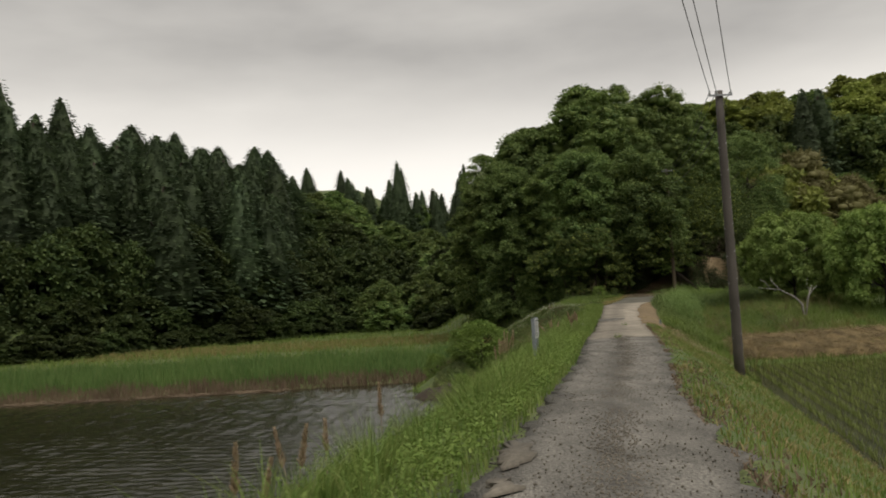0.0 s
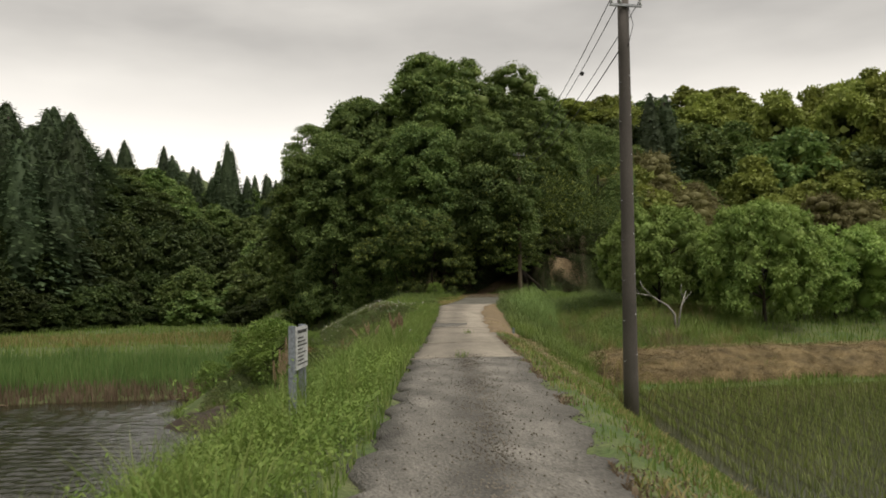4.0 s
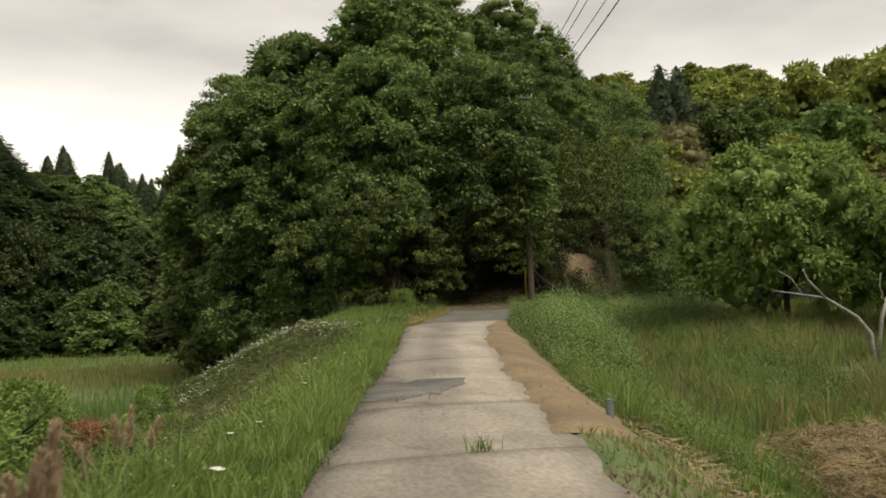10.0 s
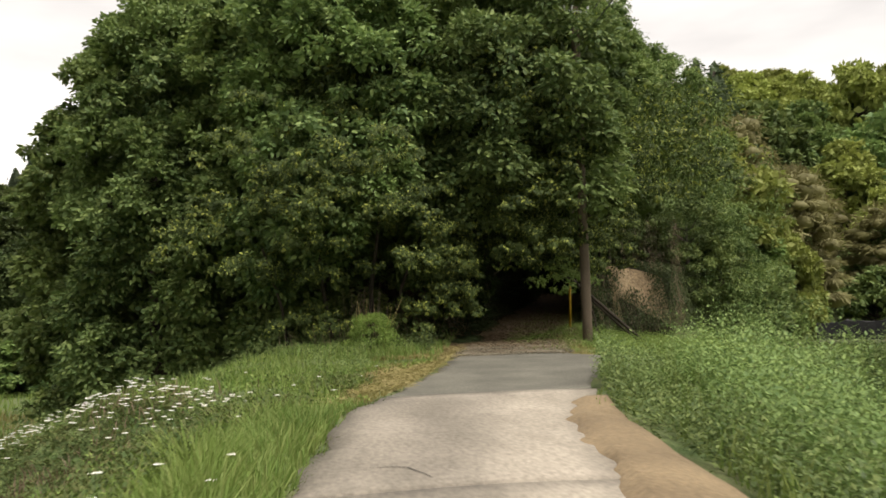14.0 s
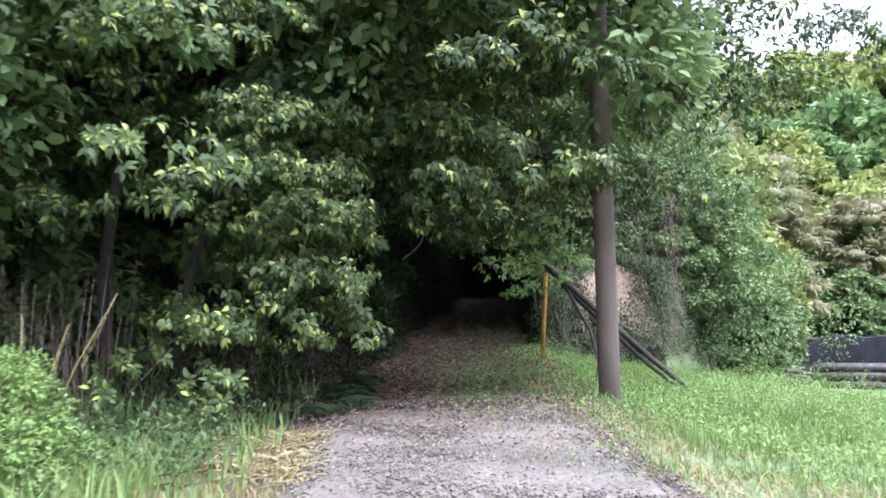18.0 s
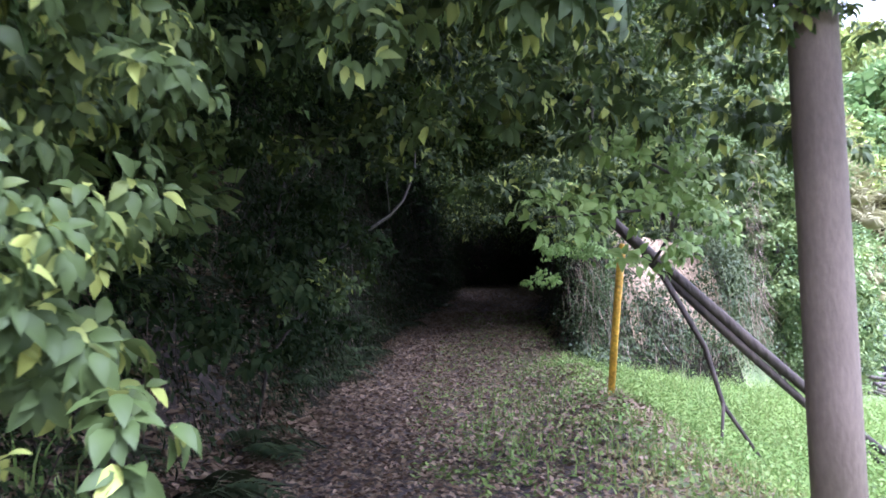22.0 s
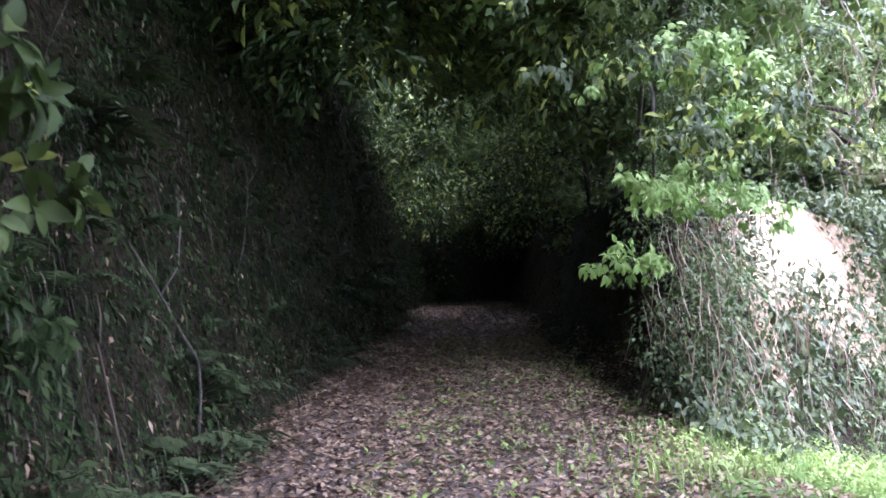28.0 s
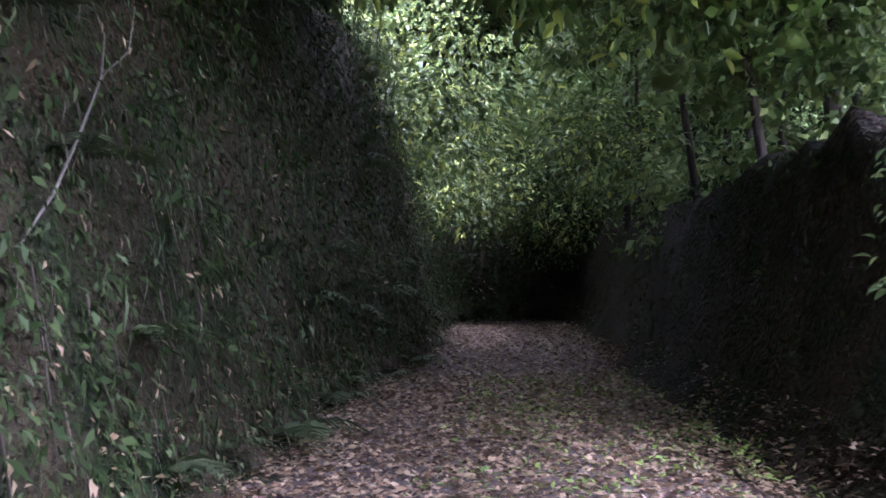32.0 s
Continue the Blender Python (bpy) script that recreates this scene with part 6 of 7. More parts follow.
def whorls(centres, radius, per, n_leaf, size, seed, droop=0.55, face=(0.0, -0.6, 0.5), gap=0.42, width=0.5):
    """Shelves of twigs that end in whorls of drooping leaves, turned towards the light."""
    r = np.random.default_rng(seed)
    c = np.asarray(centres, float)
    k = np.repeat(np.arange(len(c)), per)
    n = len(k)
    d = unit(r.normal(0, 1, (n, 3)) + np.array(face) * 0.9)
    rad = radius * r.uniform(0.7, 1.3, len(c))[k] * r.uniform(0.55, 1.0, n)
    tip = c[k] + d * rad[:, None] * [1, 1, 0.6]
    axis = unit(d * [1, 1, 0.4] + np.array(face) * 0.4 + r.normal(0, 0.2, (n, 3)))
    a = unit(np.cross(axis, np.array([0.1, 0.2, 1.0])))
    b = np.cross(axis, a)
    kk = np.repeat(np.arange(n), n_leaf)
    m = len(kk)
    th = np.tile(np.arange(n_leaf) * 2 * np.pi / n_leaf, n) + r.uniform(0, 6.3, n)[kk] + r.normal(0, 0.25, m)
    radial = np.cos(th)[:, None] * a[kk] + np.sin(th)[:, None] * b[kk]
    p = tip[kk] + radial * 0.01 - axis[kk] * (0.03 * r.random(m))[:, None]
    out = axis[kk] * 0.45 + radial * 0.9 - np.array([0, 0, droop]) * r.uniform(0.5, 1.3, m)[:, None] + r.normal(0, 0.15, (m, 3))
    up = axis[kk] * 0.8 + [0, 0, 0.6] - radial * 0.3 + r.normal(0, 0.15, (m, 3))
    ln = size * r.uniform(0.65, 1.2, m)
    ok = clear_of_path(p, gap) & (p[:, 2] > height(p[:, 0], p[:, 1]) + 0.03)
    return folded(p[ok], unit(up[ok]), out[ok], ln[ok], ln[ok] * width)


def near_tree(name, x, y, pieces, stems, label, mat=M_BROAD):
    top = tagged(empty(name, x, y, float(height(x, y))), label, "tree")
    o = np.array([x, y, top.location.z])
    for v, f in pieces:
        tagged(solid("leaf_mass", v - o, f, mat, top, smooth=True), kind="stuff")
    for pts, rad in stems:
        v, f = tube(np.array(pts) - o, rad, 8)
        solid("stem", v, f, M_BARK, top, smooth=True)
    return top


def shelves(n, lo, hi, seed, reach=0.5, sub=6, lean=(0.0, -1.0)):
    """Centres of twigs along flat branches that sag towards their ends, with gaps between the branches."""
    r = np.random.default_rng(seed)
    c = r.uniform(lo, hi, (n, 3))
    c[:, 2] = np.array(lo)[2] + np.round((c[:, 2] - lo[2]) / 0.42) * 0.42 + r.normal(0, 0.06, n)
    k = np.repeat(np.arange(n), sub)
    a = r.normal(math.atan2(lean[1], lean[0]), 0.9, len(k))
    q = reach * np.sqrt(r.random(len(k)))
    return c[k] + np.column_stack([np.cos(a) * q, np.sin(a) * q, -0.5 * q * q / reach + r.normal(0, 0.03, len(k))])


near_tree("evergreen_shrub", 9.3, 50.3, [
    whorls(shelves(30, (7.2, 48.6, 0.9), (10.4, 50.2, 5.0), 301, 0.65), 0.2, 10, 7, 0.074, 302, width=0.44),
    whorls(shelves(10, (9.4, 48.7, 2.3), (11.0, 50.2, 4.2), 390, 0.5, lean=(0.6, -0.6)), 0.16, 7, 6, 0.072, 391, face=(0.4, -0.5, 0.2), width=0.5, droop=1.2),
    whorls(shelves(17, (9.7, 48.8, 1.25), (10.95, 50.2, 2.4), 303, 0.5, lean=(0.6, -0.6)), 0.16, 7, 6, 0.072, 304, face=(0.4, -0.5, 0.2), width=0.5, droop=1.2),
    whorls(shelves(26, (6.4, 47.3, 2.1), (10.3, 48.7, 5.0), 411, 0.6), 0.2, 9, 7, 0.072, 412, width=0.44),
    whorls(shelves(30, (10.1, 48.7, 1.1), (11.0, 49.7, 2.9), 397, 0.36, lean=(0.5, -0.6)), 0.14, 8, 6, 0.054, 398, face=(0.35, -0.6, 0.2), width=0.5, droop=1.15, gap=0.33),
    whorls(shelves(11, (5.4, 48.8, 2.0), (8.2, 50.6, 3.4), 345, 0.6), 0.22, 8, 7, 0.09, 346, width=0.44),
], [([(9.3, 50.3, 0.0), (9.2, 50.1, 1.5), (9.4, 49.8, 3.2)], [0.07, 0.05, 0.03]), ([(9.7, 50.6, 0.0), (9.9, 50.4, 1.6), (10.4, 49.9, 3.0)], [0.05, 0.04, 0.02]), ([(8.5, 50.2, 0), (8.2, 49.9, 1.6), (8.0, 49.4, 3.0)], [0.05, 0.04, 0.02]), ([(7.6, 50.6, -0.1), (7.4, 50.2, 1.2), (7.0, 49.8, 2.4)], [0.04, 0.03, 0.02])], "glossy evergreen shrub hanging over the mouth of the track")
# leaf clouds added mostly above the view, to keep sky light off the track
SHADE = cloud(300, (12.5, 50.5, 3.7), (20.0, 58.5, 6.6), 369)
SHADE = SHADE[(SHADE[:, 0] < 13.6 + 0.5 * (SHADE[:, 1] - 50.5)) & (SHADE[:, 2] > 4.3) & (SHADE[:, 0] < 15.2)]
SHADE = np.concatenate([SHADE, cloud(42, (15.0, 52.8, 4.6), (18.6, 58.2, 6.8), 399), cloud(55, (15.2, 50.8, 4.6), (19.5, 56.0, 6.8), 400)])
SHADE_ROOF = np.concatenate([cloud(620, (10.0, 56.5, 5.4), (26.0, 71.5, 8.6), 384), cloud(60, (17.5, 66.0, 3.9), (23.0, 71.0, 5.2), 394)])
SHADE_ROOF = SHADE_ROOF[(SHADE_ROOF[:, 0] > road_l(SHADE_ROOF[:, 1]) - 4.5) & (SHADE_ROOF[:, 0] < road_r(SHADE_ROOF[:, 1]) + 2.6)]
near_tree("overhanging_tree", 18.3, 59.9, [
    whorls(shelves(26, (11.2, 48.8, 3.1), (14.6, 51.2, 6.6), 305, 0.6), 0.22, 8, 7, 0.10, 306),
    whorls(shelves(13, (11.7, 48.3, 2.3), (13.1, 49.5, 4.2), 413, 0.4), 0.16, 8, 6, 0.08, 414, droop=1.15, width=0.46),
    whorls(shelves(26, (11.2, 49.4, 2.2), (14.8, 51.6, 3.2), 386, 0.55), 0.17, 7, 6, 0.08, 387, droop=1.1, width=0.48),
    whorls(shelves(18, (15.4, 55.2, 2.1), (18.2, 57.7, 3.7), 388, 0.5), 0.17, 8, 6, 0.064, 389, droop=1.1, width=0.45),
    whorls(shelves(11, (13.8, 51.4, 2.3), (15.1, 54.2, 3.6), 307, 0.5), 0.2, 8, 7, 0.075, 308),
    whorls(shelves(14, (11.6, 51.8, 2.7), (14.2, 55.0, 4.6), 347, 0.5), 0.2, 8, 7, 0.085, 348),
    # the next two masses are the added light-blocking canopy
    foliage("c", np.concatenate([cloud(430, (8.0, 49.4, 4.4), (14.4, 57.5, 7.6), 366), cloud(170, (10.5, 57.0, 5.2), (19.5, 66.0, 8.2), 367), cloud(50, (13.5, 59.0, 4.0), (18.5, 62.0, 5.4), 368), SHADE]), 0.75, 95, 0.14, M_OAK, 369, "", close=False),
    foliage("d", SHADE_ROOF, 0.8, 165, 0.125, M_OAK, 385, "", close=False),
    whorls(shelves(15, (14.5, 48.9, 3.5), (17.3, 51.4, 5.2), 395, 0.5), 0.16, 6, 6, 0.075, 396, droop=0.9, width=0.46),
    whorls(shelves(18, (15.3, 53.7, 2.75), (17.3, 55.7, 3.7), 415, 0.45), 0.17, 8, 6, 0.064, 416, droop=1.1, width=0.46),
    whorls(shelves(4, (15.0, 54.2, 2.3), (15.7, 54.8, 2.9), 361, 0.4, lean=(0.3, -1)), 0.16, 7, 6, 0.07, 362, droop=0.8),
], [([(18.3, 59.9, 3.4), (17.2, 57.6, 4.4), (15.2, 54.6, 5.0), (13.4, 51.8, 5.2)], [0.09, 0.075, 0.06, 0.03]), ([(16.2, 56.2, 4.6), (15.5, 55.0, 2.97), (15.74, 54.9, 2.6), (15.6, 54.6, 2.1)], [0.035, 0.03, 0.022, 0.01])], "dark leafy tree arching over the forest track, with canopy added for shade")
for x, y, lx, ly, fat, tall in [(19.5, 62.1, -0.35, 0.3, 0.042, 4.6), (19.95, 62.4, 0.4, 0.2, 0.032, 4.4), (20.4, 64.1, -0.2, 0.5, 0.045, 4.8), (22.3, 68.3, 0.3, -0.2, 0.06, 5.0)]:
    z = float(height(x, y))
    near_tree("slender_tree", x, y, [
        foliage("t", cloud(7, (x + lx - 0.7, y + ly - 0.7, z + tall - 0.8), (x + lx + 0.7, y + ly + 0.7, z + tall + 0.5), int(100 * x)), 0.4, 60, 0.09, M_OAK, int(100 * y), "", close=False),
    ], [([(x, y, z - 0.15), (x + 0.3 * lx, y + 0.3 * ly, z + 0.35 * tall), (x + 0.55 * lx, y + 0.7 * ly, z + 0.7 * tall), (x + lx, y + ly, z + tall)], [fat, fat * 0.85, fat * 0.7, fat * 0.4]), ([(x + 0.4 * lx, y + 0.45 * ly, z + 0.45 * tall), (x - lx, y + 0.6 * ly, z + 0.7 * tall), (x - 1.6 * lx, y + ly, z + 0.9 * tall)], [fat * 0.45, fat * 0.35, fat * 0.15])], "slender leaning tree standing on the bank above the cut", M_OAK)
near_tree("hanging_spray", 17.7, 59.3, [
    whorls(shelves(12, (16.4, 57.6, 1.9), (17.4, 58.4, 3.4), 392, 0.35), 0.16, 7, 6, 0.062, 393, droop=1.1, width=0.5),
], [([(17.7, 59.3, 2.9), (17.2, 58.5, 3.3), (16.8, 57.9, 2.9), (16.6, 57.7, 2.2)], [0.02, 0.016, 0.012, 0.005])], "spray of light green leaves hanging at the corner of the cut", M_SHRUB)
near_tree("maple_sapling", 14.7, 52.6, [
    whorls(np.concatenate([np.linspace((13.9, 51.0, 1.8), (12.7, 50.3, 1.64), 8), np.linspace((13.9, 51.0, 1.95), (13.2, 50.5, 2.0), 5), np.linspace((14.0, 51.2, 1.6), (13.5, 50.8, 1.5), 3), np.linspace((14.0, 51.1, 1.9), (14.6, 51.6, 1.75), 6), np.linspace((13.7, 50.9, 2.15), (14.3, 51.3, 2.2), 5)]), 0.2, 7, 5, 0.068, 310, droop=0.5, width=0.55),
], [([(14.75, 52.55, 1.62), (14.6, 52.2, 1.7), (14.2, 51.4, 1.82), (13.6, 50.8, 1.76), (12.75, 50.32, 1.64)], [0.012, 0.012, 0.011, 0.008, 0.004]), ([(14.4, 51.8, 1.76), (13.9, 51.0, 1.96), (13.2, 50.5, 2.02)], [0.012, 0.009, 0.004])], "slender sapling with fresh light green leaves beside the guard", M_SHRUB)
# inner-bank shrubs use the leaf tone darkened for shade
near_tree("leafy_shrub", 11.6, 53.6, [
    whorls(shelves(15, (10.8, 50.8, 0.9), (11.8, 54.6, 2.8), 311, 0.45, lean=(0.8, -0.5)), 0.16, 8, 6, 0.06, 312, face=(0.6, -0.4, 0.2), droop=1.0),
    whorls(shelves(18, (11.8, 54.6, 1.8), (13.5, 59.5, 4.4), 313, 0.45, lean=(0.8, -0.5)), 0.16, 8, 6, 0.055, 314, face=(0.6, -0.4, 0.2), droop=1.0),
], [([(11.5, 53.4, 0.2), (11.4, 53.2, 1.2), (11.5, 52.8, 2.2)], [0.04, 0.03, 0.02])], "shaded leafy shrub on the inner bank", M_LEAF_SHADE)
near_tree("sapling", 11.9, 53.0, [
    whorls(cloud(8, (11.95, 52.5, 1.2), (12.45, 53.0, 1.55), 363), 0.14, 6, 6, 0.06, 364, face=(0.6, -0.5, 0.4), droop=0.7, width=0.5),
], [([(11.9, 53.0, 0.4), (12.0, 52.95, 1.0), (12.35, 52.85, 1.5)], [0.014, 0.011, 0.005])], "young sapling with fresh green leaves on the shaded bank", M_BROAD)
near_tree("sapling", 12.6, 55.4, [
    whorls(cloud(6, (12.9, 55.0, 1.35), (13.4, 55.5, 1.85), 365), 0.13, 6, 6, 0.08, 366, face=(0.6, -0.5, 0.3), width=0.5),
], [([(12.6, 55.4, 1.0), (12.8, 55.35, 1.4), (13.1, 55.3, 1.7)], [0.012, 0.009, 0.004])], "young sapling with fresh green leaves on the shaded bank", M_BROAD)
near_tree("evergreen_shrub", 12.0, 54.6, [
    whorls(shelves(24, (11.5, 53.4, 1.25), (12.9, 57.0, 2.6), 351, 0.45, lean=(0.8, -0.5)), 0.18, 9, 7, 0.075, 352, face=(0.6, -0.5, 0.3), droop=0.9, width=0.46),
], [([(12.0, 54.6, 0.6), (12.1, 54.4, 1.4), (12.3, 54.2, 2.4)], [0.03, 0.022, 0.01])], "shade-toned shrub covering the inner bank", M_LEAF_SHADE)
for pts, rad in [([(14.55, 60.9, 3.2), (14.62, 60.7, 2.95), (14.62, 60.5, 2.7), (14.56, 60.25, 2.38), (14.5, 60.05, 2.12), (14.42, 59.85, 1.9)], [0.004, 0.006, 0.006, 0.006, 0.006, 0.004]), ([(13.5, 58.0, 2.0), (13.62, 58.05, 1.82), (13.74, 58.12, 1.62), (13.86, 58.25, 1.42), (13.96, 58.4, 1.28), (13.97, 58.35, 1.1), (13.94, 58.2, 0.85)], [0.004, 0.006, 0.007, 0.007, 0.008, 0.008, 0.009])]:
    vine = tagged(empty("bare_vine", *pts[-1]), "pale bare woody vine hanging against the cut bank", "vine")
    v, f = tube(np.array(pts) - np.array(pts[-1]), rad, 7)
    solid("stem", v, f, M_GREYBARK, vine, smooth=True)
    v, f = tube([np.array(pts[2]) - np.array(pts[-1]), np.array(pts[2]) - np.array(pts[-1]) + [0.1, 0.12, 0.16], np.array(pts[2]) - np.array(pts[-1]) + [0.12, 0.2, 0.4]], [0.006, 0.005, 0.003], 5)
    solid("twig", v, f, M_GREYBARK, vine, smooth=True)
bare = tagged(empty("bare_branch", 12.75, 55.2, float(height(12.75, 55.2))), "pale curved bare branch rising from the inner bank", "branch")
bo = np.array(bare.location)
for name, pts, rad in [("limb", [(12.75, 55.15, 1.83), (12.9, 55.07, 1.9), (13.04, 55.0, 1.99), (13.25, 55.0, 2.12), (13.44, 55.0, 2.25), (13.58, 55.0, 2.40), (13.70, 55.0, 2.69), (13.74, 55.05, 3.1)], [0.017, 0.017, 0.017, 0.016, 0.015, 0.013, 0.010, 0.006]), ("twig", [(13.04, 55.0, 1.99), (12.95, 54.95, 2.3), (13.0, 54.9, 2.7)], [0.007, 0.006, 0.003]), ("twig", [(13.44, 55.0, 2.25), (13.4, 54.95, 2.55), (13.45, 55.0, 2.85)], [0.007, 0.005, 0.003])]:
    v, f = tube(np.array(pts) - bo, rad, 8)
    solid(name, v, f, M_GREYBARK, bare, smooth=True)


def bank_leaves(n, side, y0, y1, reach, depth, seed, size):
    """Leaves, ferns and dry stems lying against the faces of the cut."""
    r = np.random.default_rng(seed)
    y = r.uniform(y0, y1, n)
    d = r.uniform(0.02, reach, n)
    x = road_l(y) - d if side == "left" else road_r(y) + d
    z = height(x, y)
    s = 1.0 if side == "left" else -1.0
    clump = np.clip(0.35 + lumps(y, z, 0.42, seed) + 0.5 * lumps(y, z, 0.17, seed + 2), 0, 1.2)
    off = (0.02 + depth * clump * r.random(n) ** 0.7) * (z > road_z(y) + 0.15)
    p = np.column_stack([x + s * off, y - 0.4 * off, z + 0.02 + 0.25 * off])
    ok = clear_of_path(p, 0.55) & ((y > 54) | (d > 0.75) | (r.random(n) < 0.3))
    p, n = p[ok], int(ok.sum())
    up = np.column_stack([np.full(n, s * 0.8), np.full(n, -0.3), np.full(n, 0.5)]) + r.normal(0, 0.35, (n, 3))
    tip = np.column_stack([np.full(n, s * 0.4), r.normal(0, 0.6, n), np.full(n, -0.7)]) + r.normal(0, 0.3, (n, 3))
    ln = size * r.uniform(0.5, 1.4, n)
    return leaves(p, unit(up), tip, ln, ln * r.uniform(0.25, 0.5, n))


# bank leaves in the tone darkened for shade
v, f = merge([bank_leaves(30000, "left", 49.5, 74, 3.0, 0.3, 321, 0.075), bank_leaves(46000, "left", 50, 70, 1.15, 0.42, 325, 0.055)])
stuff("bank_leaves", v, f, M_LEAF_SHADE, "ivy and fern leaves toned dark for shade on the cut bank", "bank plants")
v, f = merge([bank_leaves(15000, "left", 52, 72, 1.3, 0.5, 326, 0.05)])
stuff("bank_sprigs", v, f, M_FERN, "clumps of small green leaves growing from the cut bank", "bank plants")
v, f = merge([bank_leaves(5200, "left", 51, 72, 1.1, 0.3, 322, 0.05)])
stuff("bank_dry_leaves", v, f, M_DEADLEAF, "pale dead leaves caught on the cut bank", "bank plants")
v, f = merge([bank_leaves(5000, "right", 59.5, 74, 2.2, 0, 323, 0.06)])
stuff("bank_leaves", v, f, M_LEAF_SHADE, "sparse shade-toned leaves on the cut face", "bank plants")


def strands(n, y0, y1, seed, long, wide):
    """Thin hanging blades and roots that slant down the left face of the cut."""
    r = np.random.default_rng(seed)
    y = r.uniform(y0, y1, n)
    x = road_l(y) - r.uniform(0.05, 1.15, n)
    off = 0.1 + 0.3 * r.random(n)
    p = np.column_stack([x + off, y - 0.3 * off, height(x, y) + 0.25 * off])
    tip = np.column_stack([np.full(n, 0.22), r.normal(-0.25, 0.3, n), np.full(n, -0.85)]) + r.normal(0, 0.12, (n, 3))
    ok = clear_of_path(p, 0.7) & (p[:, 2] > road_z(y) + 0.2)
    return leaves(p[ok], np.column_stack([np.ones(n), r.normal(0, 0.5, n), np.full(n, 0.3)])[ok], tip[ok], r.uniform(0.3, 1.0, int(ok.sum())) * long, wide)


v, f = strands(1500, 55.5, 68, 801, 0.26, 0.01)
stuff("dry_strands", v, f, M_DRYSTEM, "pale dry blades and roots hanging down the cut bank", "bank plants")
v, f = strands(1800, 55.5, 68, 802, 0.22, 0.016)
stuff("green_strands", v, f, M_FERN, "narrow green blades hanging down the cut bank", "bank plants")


def fern_mesh(seed, fronds=8, length=0.34):
    """A fern: arching fronds, each a midrib with tapering pairs of leaflets."""
    r = np.random.default_rng(seed)
    ps, us, ts, ls, stems = [], [], [], [], []
    for i in range(fronds):
        a = r.uniform(-1.5, 1.5) + i * 0.02
        h = np.array([math.sin(a), -math.cos(a), 0.0])
        ln = length * r.uniform(0.6, 1.15)
        q = np.linspace(0.0, 1.0, 15)
        line = h[None] * (q * ln)[:, None] + np.column_stack([0 * q, 0 * q, ln * (0.75 * q - 0.95 * q * q)])
        stems.append(tube(line[::3], np.linspace(0.003, 0.001, 5), 3))
        side = np.array([h[1], -h[0], 0.0])
        for s in (1.0, -1.0):
            ps.append(line[1:])
            ts.append(side[None] * s + h[None] * 0.45 + r.normal(0, 0.08, (14, 3)) - [0, 0, 0.15])
            us.append(np.tile([0, 0, 1.0], (14, 1)) + h[None] * 0.3)
            ls.append(ln * 0.30 * np.sin(np.pi * (0.12 + 0.86 * q[1:])) * r.uniform(0.85, 1.1, 14))
    ls = np.concatenate(ls)
    v, f = leaves(np.concatenate(ps), unit(np.concatenate(us)), np.concatenate(ts), ls, np.maximum(0.008, ls * 0.3))
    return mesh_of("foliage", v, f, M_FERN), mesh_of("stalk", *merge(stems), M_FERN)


ferns = []
for i in range(3):
    top = new("fern")
    a, b = fern_mesh(700 + i)
    for name, data in (("foliage", a), ("stalk", b)):
        new(name, data).parent = top
    ferns.append(tagged(top, "small green fern growing from the shaded cut bank", "fern", "ferns on the cut bank"))
rfern = np.random.default_rng(711)
for i in range(110):
    y = rfern.uniform(49.5, 66)
    x = float(road_l(y)) - (rfern.uniform(0.1, 1.0) if i % 6 else rfern.uniform(0.0, 0.3))
    z = float(height(x, y))
    m = pose(x + 0.06, y, z + 0.05, 0, 0, 55 + rfern.normal(0, 35)) @ Matrix.Scale(float(rfern.uniform(0.7, 1.35)), 4)
    if i < 3:
        ferns[i].matrix_basis = m
    else:
        copy_thing(ferns[i % 3], m)


def bank_curtain(n, y0, y1, off, z0, z1, seed):
    """Centres of leaf clumps on or above the left face of the cut."""
    r = np.random.default_rng(seed)
    y = r.uniform(y0, y1, n)
    x = road_l(y) - r.uniform(*off, n)
    return np.column_stack([x, y, np.maximum(height(x, y) + r.uniform(0.05, 0.3, n), road_z(y) + r.uniform(z0, z1, n))])


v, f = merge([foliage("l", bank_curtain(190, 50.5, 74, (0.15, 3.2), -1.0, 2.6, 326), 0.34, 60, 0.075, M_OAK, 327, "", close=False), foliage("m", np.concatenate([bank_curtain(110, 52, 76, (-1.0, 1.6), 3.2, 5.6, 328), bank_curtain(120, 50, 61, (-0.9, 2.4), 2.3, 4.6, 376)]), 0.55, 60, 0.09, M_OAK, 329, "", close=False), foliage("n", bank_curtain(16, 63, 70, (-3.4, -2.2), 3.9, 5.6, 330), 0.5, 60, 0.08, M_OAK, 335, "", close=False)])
stuff("bank_foliage", v, f, M_LEAF_SHADE, "dense shade-toned foliage hanging over the cut bank", "shrub")
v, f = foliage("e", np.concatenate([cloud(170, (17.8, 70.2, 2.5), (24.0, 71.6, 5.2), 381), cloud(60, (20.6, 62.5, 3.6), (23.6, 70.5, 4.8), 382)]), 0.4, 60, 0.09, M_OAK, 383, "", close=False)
stuff("end_foliage", v, f, M_LEAF_SHADE, "shade-toned leaves covering the bank where the cut ends", "shrub")
# litter drifted against the foot of the bank
p, r = scatter(11000, lambda y, k: road_l(y) + 0.05 - 1.7 * k, 49.8, 54.8, 238)
a = r.uniform(0, 2 * np.pi, len(p))
